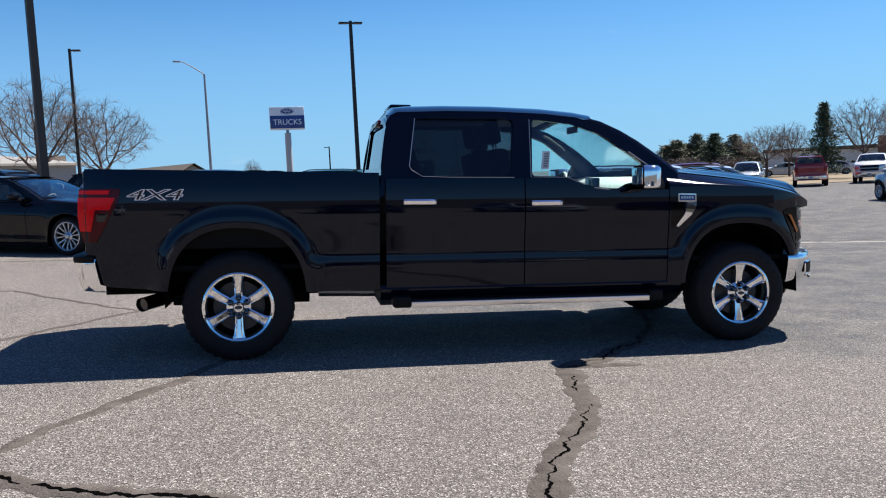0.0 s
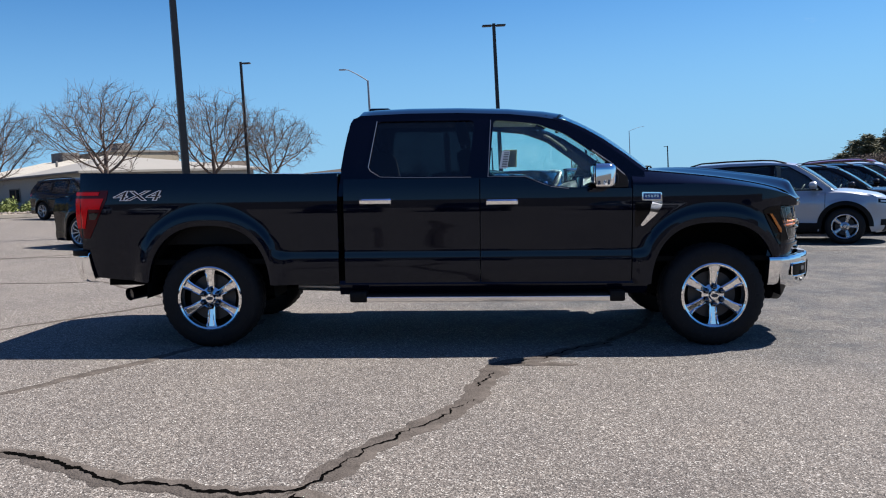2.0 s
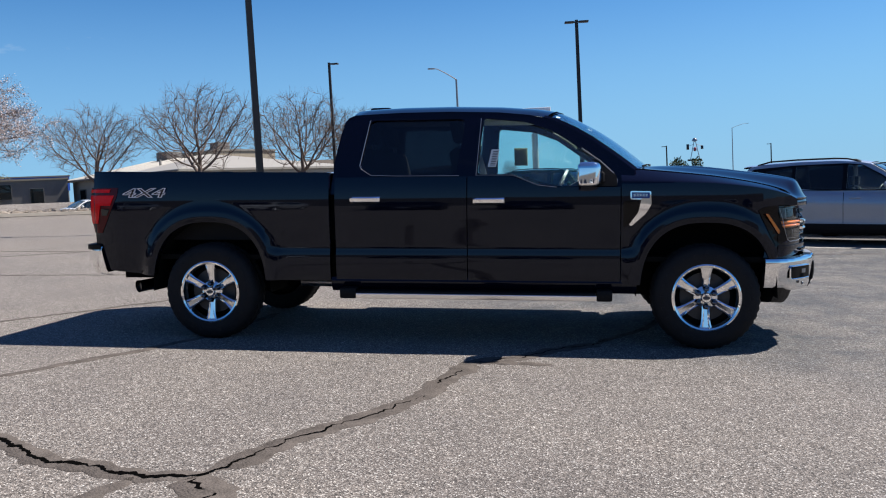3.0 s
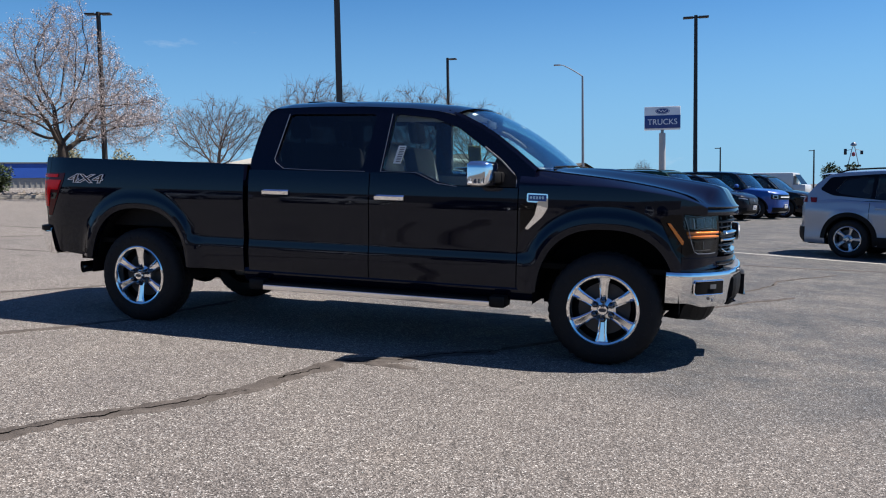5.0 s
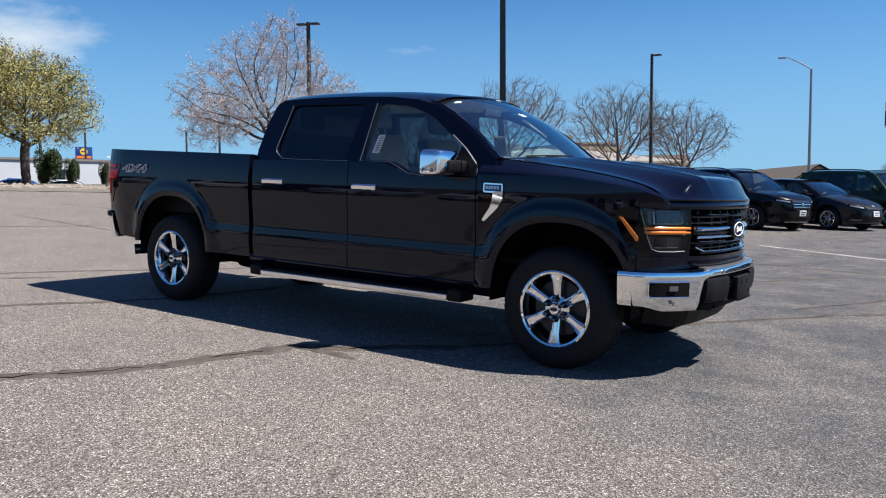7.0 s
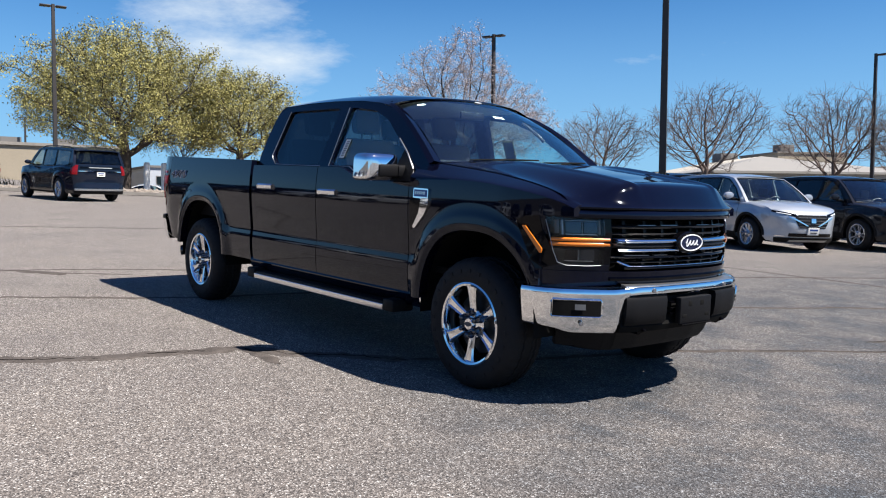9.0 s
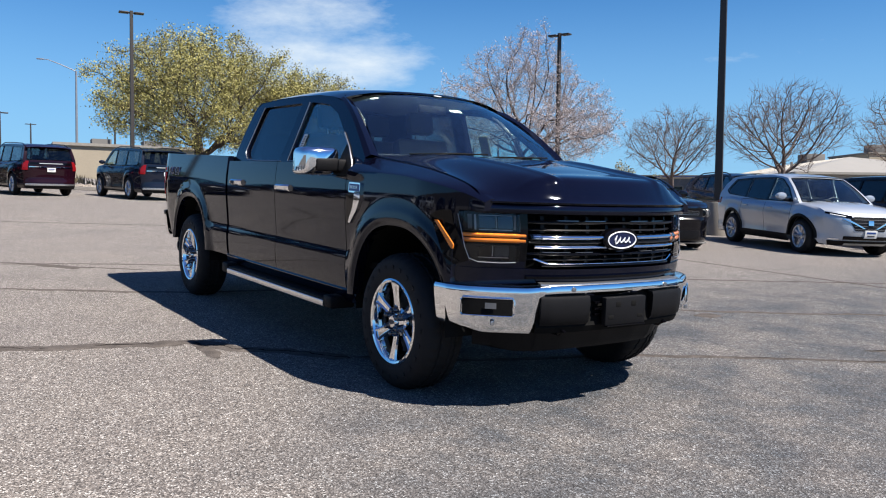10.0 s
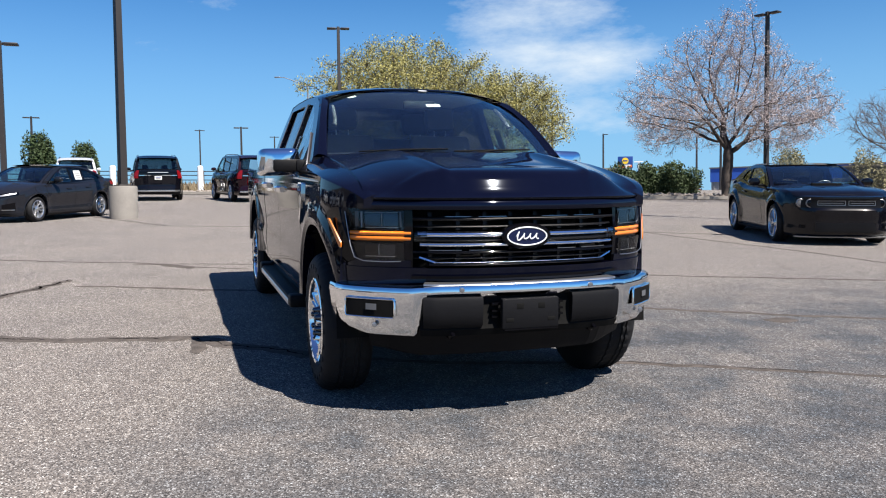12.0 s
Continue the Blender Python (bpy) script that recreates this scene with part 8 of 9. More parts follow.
def grown_tree(seed, goals, fork, trunk_r, step=0.17, reach=1.5, kill=0.34, keep=0.55, lift=0.10, twigs=2, twig_len=0.34, thin=0.006, power=2.15, sway=0.06):
    """A tree whose limbs branch towards the goals that fill its crown. Gives trunk mesh, twig mesh and twig tips."""
    rng = np.random.default_rng(seed)
    P = [np.array([0.0, 0.0, -0.15])]
    up = [-1]
    while P[-1][2] < fork:
        P.append(P[-1] + np.array([rng.normal(0, 0.012), rng.normal(0, 0.012), step]))
        up.append(len(P) - 2)
    D = [np.array([0.0, 0.0, 1.0])] * len(P)
    goals = goals[goals[:, 2] > fork * 0.7]
    best = np.full(len(goals), 1e9)
    near = np.zeros(len(goals), int)
    fresh = list(range(max(0, len(P) - 4), len(P)))
    alive = np.ones(len(goals), bool)
    kids = collections.defaultdict(list)
    for turn in range(150):
        for i in fresh:
            d = np.linalg.norm(goals - P[i], axis=1)
            m = d < best
            best[m], near[m] = d[m], i
        alive &= best > kill
        if not alive.any() or not fresh:
            break
        pull = alive & (best < (reach if turn > 12 else 30.0))
        fresh = []
        for i in np.unique(near[pull]):
            g = goals[pull & (near == i)]
            w = g - P[i]
            w = (w / np.linalg.norm(w, axis=1)[:, None]).mean(axis=0)
            w = w / (np.linalg.norm(w) + 1e-6) + keep * D[i] + rng.normal(0, sway, 3) + np.array([0, 0, lift])
            w /= np.linalg.norm(w)
            if any(np.dot(w, D[k]) > 0.94 for k in kids[i]) or len(kids[i]) > 3:
                continue
            P.append(P[i] + w * step)
            D.append(w)
            up.append(i)
            kids[i].append(len(P) - 1)
            fresh.append(len(P) - 1)
    n = len(P)
    child = [[] for _ in range(n)]
    for i in range(1, n):
        child[up[i]].append(i)
    load = np.zeros(n)
    for i in range(n - 1, -1, -1):
        load[i] = sum(load[k] for k in child[i]) if child[i] else 1.0
    scale = trunk_r / load[0] ** (1 / power)
    rad = np.maximum(thin, scale * load ** (1 / power))
    wood, fine, tips = ([], []), ([], []), []

    def prism(store, pts, rr, sides):
        verts, faces = store
        base, m = len(verts), len(pts) - 1
        for i, q in enumerate(pts):
            a = Vector(pts[min(i + 1, m)] - pts[max(0, i - 1)]).normalized()
            u = a.cross(Vector((0.31, 0.22, 0.92))).normalized()
            v = a.cross(u)
            for k in range(sides):
                t = 2 * math.pi * k / sides
                o = (u * math.cos(t) + v * math.sin(t)) * rr[i]
                verts.append((q[0] + o.x, q[1] + o.y, q[2] + o.z))
        for i in range(m):
            for k in range(sides):
                a, b = base + i * sides + k, base + i * sides + (k + 1) % sides
                faces.append((a, b, b + sides, a + sides))

    heads = [(0, 0)]
    while heads:
        a, parent = heads.pop()
        chain = [parent, a] if a else [0]
        i = a
        while child[i]:
            order = sorted(child[i], key=lambda k: -load[k])
            for k in order[1:]:
                heads.append((k, i))
            i = order[0]
            chain.append(i)
        rr = [rad[k] for k in chain]
        if len(chain) > 1:
            rr[0] = min(rr[0], rr[1] * 1.15)
            if chain[0] == 0:
                rr[0], rr[1] = trunk_r * 1.45, trunk_r * 1.12
            big = rr[1] > 0.035
            prism(wood if big else fine, [P[k] for k in chain], rr, 9 if rr[1] > 0.1 else 5 if big else 3)
    for i in range(1, n):
        if load[i] < 5.5 and P[i][2] > fork:
            for k in range(twigs if child[i] else twigs + 2):
                w = D[i] * 0.9 + rng.normal(0, 0.55, 3) + np.array([0, 0, 0.18])
                w /= np.linalg.norm(w)
                ln = twig_len * rng.uniform(0.5, 1.4)
                mid = P[i] + w * ln * 0.5 + rng.normal(0, 0.02, 3)
                end = P[i] + w * ln + np.array([0, 0, rng.normal(0.02, 0.04)])
                prism(fine, [P[i], mid, end], [thin * 0.9, thin * 0.75, thin * 0.5], 3)
                tips.append((Vector(end), w))
                tips.append((Vector(mid), w))
    out = []
    for name, (verts, faces) in (("trunk_and_limbs", wood), ("twigs", fine)):
        me = bpy.data.meshes.new(name)
        me.from_pydata(verts, [], faces)
        me.shade_smooth()
        out.append(me)
    return out[0], out[1], tips


def leaf_mesh(name, tips, per_tip, size, scatter, seed, flatness=1.0):
    """Many small leaf blades round the twig ends, in one mesh."""
    rng = np.random.default_rng(seed)
    p = np.repeat(np.array([tuple(t[0]) for t in tips]), per_tip, axis=0)
    n = len(p)
    p = p + rng.normal(0, scatter, (n, 3)) * np.array([1, 1, 0.8 * flatness])
    a = rng.normal(size=(n, 3))
    a /= np.linalg.norm(a, axis=1)[:, None]
    b = np.cross(a, rng.normal(size=(n, 3)))
    b /= np.linalg.norm(b, axis=1)[:, None]
    s = size * rng.uniform(0.55, 1.3, (n, 1))
    v = np.stack([p - a * s, p + b * s * 0.45, p + a * s, p - b * s * 0.45], axis=1).reshape(-1, 3)
    me = bpy.data.meshes.new(name)
    me.from_pydata(v.tolist(), [], np.arange(n * 4).reshape(-1, 4).tolist())
    return me


def tree(name, label, category, m, branches, bark, twigs=None, twig_mat=None, leaves=None, leaf_mat=None, group=""):
    t = thing(name, label, category, m, group)
    for part_name, me, mm in (("trunk", branches, bark), ("branch_work", twigs, twig_mat), ("crown", leaves, leaf_mat)):
        if me:
            me.materials.append(mm) if not me.materials else None
            new(part_name, me).parent = t
    return t


def fan_goals(seed, width, low, top, n):
    """A dome on a low fork, wider above than below."""
    rng = np.random.default_rng(seed)
    r = width / 2
    lobes = [(0, 0, low + (top - low) * 0.52, r * 0.92, (top - low) * 0.48)]
    for k in range(6):
        a = k * 1.047 + rng.uniform(-0.3, 0.3)
        lobes.append((0.5 * r * math.cos(a), 0.5 * r * math.sin(a), low + (top - low) * rng.uniform(0.42, 0.66), r * 0.5, (top - low) * rng.uniform(0.25, 0.36)))
    p = dome(rng, n, lobes)
    # thin out the crown's underside near the trunk
    flare = np.hypot(p[:, 0], p[:, 1]) < (p[:, 2] - low) * (r / (top - low)) * 1.9 + 0.35
    return p[flare]


bare = [grown_tree(s, fan_goals(s, w_, 1.5, 6.4, 1500), fk, 0.15, 0.16, 1.5, 0.27, kp, 0.16, 2, 0.46, 0.0062, 2.15, sw) for s, w_, fk, kp, sw in ((11, 6.6, 0.8, 1.1, 0.04), (12, 6.4, 0.7, 1.0, 0.05), (13, 6.6, 1.0, 0.6, 0.11))]
for (x, y, k, h, w, yaw) in ((-21.6, 29.0, 0, 0.80, 0.80, 40), (-18.4, 33.6, 1, 1.02, 1.10, 0), (-15.2, 40.9, 2, 1.08, 1.14, 100), (-13.3, 47.1, 0, 1.0, 1.02, 190), (-6.4, 92.8, 1, 0.62, 0.36, 230)):
    t = tree("bare_tree", "leafless tree with fine straight branches fanning from a low fork", "tree", stand(x, y, yaw), bare[k][0], TWIG, bare[k][1], TWIG, group="bare trees")
    t.scale = (w, w, h)
t = tree("bare_tree", "small leafless tree beyond the rock bed", "tree", stand(-39.6, 14.2, 75), bare[2][0], TWIG, bare[2][1], TWIG, group="bare trees")
t.scale = (0.5, 0.5, 0.72)
for (x, y, k, h, w, yaw) in ((46.0, 69.9, 1, 0.82, 1.10, 70), (48.5, 69.9, 2, 0.86, 0.80, 20), (44.2, 52.9, 0, 0.99, 0.95, 120), (53.0, 58.0, 1, 1.1, 1.1, 200)):
    t = tree("bare_tree", "distant leafless tree beside an office building", "tree", stand(x, y, yaw), bare[k][0], TWIG, bare[k][1], TWIG, group="far bare trees")
    t.scale = (w, w, h)

rng = np.random.default_rng(21)
goals = dome(rng, 3000, [(0.2, 0, 5.2, 2.6, 2.6), (-3.3, 0.6, 3.9, 1.9, 1.3), (3.4, -0.8, 3.6, 1.9, 1.1), (0.6, 3.4, 3.8, 1.8, 1.3), (-0.8, -3.3, 3.9, 1.8, 1.2), (2.2, 2.2, 4.6, 1.9, 1.5), (-2.2, -2.0, 4.8, 1.8, 1.5), (0.5, 0.2, 6.9, 1.6, 1.6), (-1.3, -0.8, 6.3, 1.4, 1.4), (-2.6, 2.2, 4.0, 1.7, 1.2), (2.6, -2.6, 3.9, 1.8, 1.2)])
goals[:, 2] -= 0.8 * (1 - goals[:, 2] / 8.5)
big = grown_tree(21, goals, 0.55, 0.23, 0.17, 1.5, 0.28, 0.75, 0.05, 3, 0.34, 0.0050, 2.05, 0.12)
tree("budding_tree", "wide leafless tree with pinkish buds in a rock bed", "tree", stand(-24.8, 22.0, 25, 0.15), big[0], BARK, big[1], PINKTWIG, leaf_mesh("buds", big[2], 3, 0.032, 0.06, 5), BUDS)


def leafy(seed, width, low, top, n, trunk_r, fork):
    """A broad crown of heaped lobes that hangs low at its rim."""
    rng = np.random.default_rng(seed)
    r = width / 2
    lobes = [(0, 0, low + (top - low) * 0.55, r * 0.72, (top - low) * 0.45)]
    for ring_, count, rise in ((0.62, 8, 0.36), (0.42, 6, 0.62), (0.66, 5, 0.56)):
        for k in range(count):
            a = 6.283 * (k + rng.uniform(-0.25, 0.25)) / count + ring_ * 9
            lobes.append((ring_ * r * math.cos(a), ring_ * r * math.sin(a), low + (top - low) * (rise + rng.uniform(-0.08, 0.08)), r * rng.uniform(0.26, 0.36), (top - low) * rng.uniform(0.18, 0.26)))
    return grown_tree(seed, dome(rng, n, lobes), fork, trunk_r, 0.19, 1.6, 0.38, 0.6, 0.0, 3, 0.36, 0.006, 2.1, 0.12)


oak = leafy(31, 12.0, 1.3, 8.7, 2500, 0.30, 1.2)
oakleaf = leaf_mesh("oak_leaves", oak[2], 5, 0.060, 0.19, 6)
oak2 = leafy(37, 7.4, 1.5, 6.9, 1250, 0.22, 1.0)
oakleaf2 = leaf_mesh("oak_leaves", oak2[2], 5, 0.060, 0.19, 7)
tree("spring_tree", "broad tree with sparse yellow-green spring leaves", "tree", stand(-38.0, 10.4, 0), oak[0], BARK, oak[1], BARK, oakleaf, LEAF, "spring trees")
tree("spring_tree", "rounded tree with yellow-green spring leaves", "tree", stand(-35.8, 15.8, 60), oak2[0], BARK, oak2[1], BARK, oakleaf2, LEAF, "spring trees")


def bush_mesh(name, seed, rx, rz, count, size, lumps=9):
    """A bush: leaf blades scattered over an uneven heap of lumps."""
    rnd = random.Random(seed)
    tips_ = []
    for k in range(lumps):
        c = Vector((rnd.uniform(-0.6, 0.6) * rx, rnd.uniform(-0.6, 0.6) * rx, rnd.uniform(0.25, 0.75) * rz))
        r = rnd.uniform(0.3, 0.5)
        for i in range(count // lumps):
            d = Vector((rnd.gauss(0, 1), rnd.gauss(0, 1), rnd.gauss(0, 1))).normalized() * rnd.uniform(0.55, 1.0)
            tips_.append((Vector((c.x + d.x * r * rx, c.y + d.y * r * rx, max(0.03, c.z + d.z * r * rz))), d))
    return leaf_mesh(name, tips_, 1, size, 0.02, seed)


def bush(label, m, me, mm, group="", category="bush", scale=(1, 1, 1)):
    me.materials.append(mm) if not me.materials else None
    o = new("shrub", me)
    o.matrix_world = m @ Matrix.Diagonal((*scale, 1))
    return tagged(o, label, category, group)


hedge = bush_mesh("shrub_leaves", 41, 1.3, 1.7, 4200, 0.085)
spring_bush = bush_mesh("spring_shrub_leaves", 45, 1.25, 1.7, 4200, 0.085)
pale = bush_mesh("blossom_leaves", 42, 1.6, 3.4, 5200, 0.09, 14)
tall = bush_mesh("cypress_leaves", 43, 1.0, 3.2, 9000, 0.10, 16)
for i in range(2, 7):
    bush("dense green shrub in a hedge behind the rock bed", stand(-33.6 + 0.22 * i + (i % 3) * 0.3, 20.4 + 0.72 * i, 37 * i), hedge, SHRUB, "hedge", scale=(1, 1, 0.8 + 0.1 * (i % 3)))
for x, y, s, lab in ((-41.2, 39.9, 0.95, "pale blossoming pear tree with an upright crown"), (-47.1, 53.1, 1.25, "pale blossoming young tree by the road"), (-49.0, 60.0, 1.0, "pale blossoming young tree beyond a bare tree")):
    bush(lab, stand(x, y, 50 * s), pale, LEAFPALE, "young trees", "tree", (s, s, s))
for x, y, s in ((-46.5, -9.6, 1.0), (-47.5, -7.2, 0.85), (-44.0, -12.5, 0.9)):
    bush("dense columnar evergreen beside parked cars", stand(x, y, 40 * s), tall, SHRUB, "columnar evergreens", "tree", (s, s, s))
for x, y, s in ((-27.6, 40.8, 1.12), (-26.9, 41.9, 1.0)):
    bush("rounded green shrub by a pale warehouse", stand(x, y, 10), spring_bush, SPRINGSHRUB, "warehouse shrubs", scale=(s, s, s))
bush("round leafy shrub beyond the far cars", stand(19.5, 130.0, 0), hedge, LEAF, scale=(2.2, 2.2, 2.6))


def conifer_mesh(name, seed, height, radius, count):
    """Drooping boughs of needles in ragged whorls."""
    rnd = random.Random(seed)
    tips_ = []
    whorls = 22
    for k in range(whorls):
        z = height * (0.12 + 0.86 * k / whorls)
        r = radius * (1 - (k / whorls) ** 1.15) * rnd.uniform(0.75, 1.1) + 0.12
        boughs = rnd.randint(6, 9)
        for b in range(boughs):
            a = 2 * math.pi * (b + rnd.random() * 0.6) / boughs
            rr = r * rnd.uniform(0.45, 1.2)
            n = max(4, int(count / whorls / boughs))
            for i in range(n):
                t = rnd.random() ** 0.7
                tips_.append((Vector((math.cos(a) * rr * t + rnd.gauss(0, 0.12), math.sin(a) * rr * t + rnd.gauss(0, 0.12), z - 0.16 * rr * t + rnd.gauss(0, 0.13))), Vector((0, 0, 1))))
    return leaf_mesh(name, tips_, 1, 0.11, 0.03, seed)


spruce = conifer_mesh("spruce_needles", 51, 7.2, 2.3, 7600)
pine = conifer_mesh("pine_needles", 52, 7.2, 2.3, 6400)
trunk_me = bpy.data.meshes.new("conifer_trunk")
bm = bmesh.new()
tube(bm, [(0, 0, -0.2), (0, 0, 3.5), (0, 0, 6.9)], [0.22, 0.14, 0.03], 8)
bm.to_mesh(trunk_me)
bm.free()
for x, y, h, w, lab in ((42.0, 54.9, 0.90, 1.0, "tall dark spruce with a ragged outline"), (42.7, 88.7, 0.40, 1.93, "pale green pine in a distant clump"), (44.5, 89.7, 0.60, 2.01, "pale green pine in a distant clump"), (45.4, 88.7, 0.68, 1.93, "pale green pine in a distant clump"), (48.2, 91.7, 0.62, 2.10, "pale green pine in a distant clump"), (48.6, 89.7, 0.78, 1.75, "pale green pine in a distant clump"), (48.8, 85.7, 0.76, 1.60, "dense dark spruce in a distant clump"), (52.7, 90.7, 0.60, 1.75, "pale green pine in a distant clump"), (53.8, 89.7, 0.74, 1.84, "pale green pine in a distant clump"), (56.0, 90.7, 0.58, 2.01, "pale green pine in a distant clump"), (56.5, 89.7, 0.42, 1.75, "pale green pine in a distant clump"), (50.8, 91.7, 0.62, 1.93, "pale green pine in a distant clump")):
    t = tree("conifer", lab, "tree", stand(x, y, 31 * x), trunk_me, BARK, None, None, spruce if "spruce" in lab else pine, NEEDLE if "spruce" in lab else PINE, "conifers")
    t.scale = (w, w, h)
for x, y, sx, sz in ((-40.4, 19.6, 0.75, 0.72), (-39.9, 20.7, 0.42, 0.52), (-39.2, 22.3, 0.36, 0.46)):
    bush("dark evergreen shrub along the lower street", stand(x, y, 60 * sx), tall, SHRUB, "street shrubs", scale=(sx, sx, sz * 0.8))
brush = bush_mesh("brush_twigs", 44, 2.2, 2.4, 2600, 0.09, 10)
for x, y, s in ((40.4, 81.7, 0.86), (41.6, 80.7, 0.97), (43.1, 80.7, 1.01), (47.8, 80.7, 0.94), (50.0, 81.7, 0.90)):
    bush("brown leafless brush below the pines", stand(x, y, 77 * s), brush, TWIG, "brush", scale=(s, s, s))


# planting strip along the lot: kerb, bed and rocks
KERB = [(-52.0, -32.0), (-44.0, -14.0), (-38.5, -1.0), (-35.2, 4.0), (-30.6, 9.5), (-27.6, 15.0), (-25.0, 20.5), (-21.5, 26.5), (-16.8, 34.0), (-11.5, 44.0), (-5.0, 57.0), (1.0, 70.0)]
def along(pts, step):
    out = []
    for a, b in zip(pts, pts[1:]):
        n = max(1, int(math.dist(a, b) / step))
        for i in range(n):
            t = i / n
            out.append(((a[0] + (b[0] - a[0]) * t, a[1] + (b[1] - a[1]) * t), Vector((b[0] - a[0], b[1] - a[1])).normalized()))
    return out


bm = bmesh.new()
rows = []
for (x, y), d in along(KERB, 2.0):
    nx, ny = -d.y, d.x
    rows.append([(x + nx * o, y + ny * o, gz(x, y) + h) for o, h in ((-0.45, 0.006), (-0.02, 0.012), (0.0, 0.14), (0.02, 0.155), (0.15, 0.155), (0.16, 0.10))])
grid(bm, rows)
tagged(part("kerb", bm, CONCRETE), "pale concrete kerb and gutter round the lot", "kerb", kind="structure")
bm = bmesh.new()
rows = []
for (x, y), d in along(KERB, 1.0):
    nx, ny = -d.y, d.x
    rows.append([(x + nx * o, y + ny * o, gz(x, y) + 0.11 + 0.18 * math.sin(min(1, o / 8) * math.pi) + 0.05 * noise.noise((x + nx * o, y + ny * o, 0))) for o in (0.15, 0.8, 1.8, 3, 4.5, 6, 8, 10.5)])
grid(bm, rows)
tagged(part("planting_bed", bm, ROCKS), "planting bed of pale rock mulch behind the kerb", "planting bed", kind="structure")
rng = random.Random(61)
rv, rf = [], []
for (x, y), d in along(KERB[2:10], 0.075):
    nx, ny = -d.y, d.x
    for _ in range(2):
        o = 0.25 + abs(rng.gauss(0, 1.6))
        px, py = x + nx * o + rng.uniform(-0.1, 0.1), y + ny * o
        s = rng.uniform(0.05, 0.16)
        c = Vector((px, py, gz(px, py) + 0.12 + s * 0.3))
        base = len(rv)
        for k in range(6):
            a = (Vector((1, 0, 0)), Vector((-1, 0, 0)), Vector((0, 1, 0)), Vector((0, -1, 0)), Vector((0, 0, 0.7)), Vector((0, 0, -0.7)))[k]
            rv.append(tuple(c + Vector((a.x * rng.uniform(0.6, 1.3), a.y * rng.uniform(0.6, 1.3), a.z * rng.uniform(0.6, 1.2))) * s))
        for f in ((0, 2, 4), (2, 1, 4), (1, 3, 4), (3, 0, 4), (2, 0, 5), (1, 2, 5), (3, 1, 5), (0, 3, 5)):
            rf.append(tuple(base + i for i in f))
me = bpy.data.meshes.new("rocks")
me.from_pydata(rv, [], rf)
me.materials.append(ROCKS)
tagged(new("rock_mulch", me), "loose pale tan rocks along the kerb", "rocks", kind="stuff")
gv, gf = [], []
for i in range(2600):
    x, y = rng.uniform(-52, -40), rng.uniform(-16, 6)
    h = rng.uniform(0.2, 0.6)
    z = gz(x, y) + 0.1
    a = rng.uniform(0, 6.28)
    dx, dy = math.cos(a) * 0.05, math.sin(a) * 0.05
    b = len(gv)
    gv += [(x - dx, y - dy, z), (x + dx, y + dy, z), (x + rng.uniform(-0.2, 0.2), y + rng.uniform(-0.2, 0.2), z + h)]
    gf.append((b, b + 1, b + 2))
me = bpy.data.meshes.new("dry_grass")
me.from_pydata(gv, [], gf)
me.materials.append(DRYGRASS)
tagged(new("dry_grass", me), "dry tan grass tufts beyond the parked cars", "grass", kind="stuff")
bm = bmesh.new()
grid(bm, [[(x, y, gz(x, y) + 0.03) for x in (30, 40, 60, 90)] for y in (44.6, 52, 65, 100)])
tagged(part("lawn", bm, DRYGRASS), "dry tan lawn in front of a low office", "lawn", kind="structure")


# buildings
def wall_box(name, lo, hi, mm, parent, label=""):
    return part(name, boxed(lo, hi), mm, parent, label, flat=True)


def openings(parent, specs, glass=None):
    """Windows and doors let into a front at y = 0: (x, z, width, height)."""
    for x, z, w, h in specs:
        fr = part("window", boxed((x - w / 2 - 0.08, -0.06, z - 0.08), (x + w / 2 + 0.08, 0.05, z + h + 0.08)), GREYWALL, parent, flat=True)
        part("pane", boxed((x - w / 2, -0.075, z), (x + w / 2, -0.05, z + h)), glass or DARKGLASS, fr, flat=True)


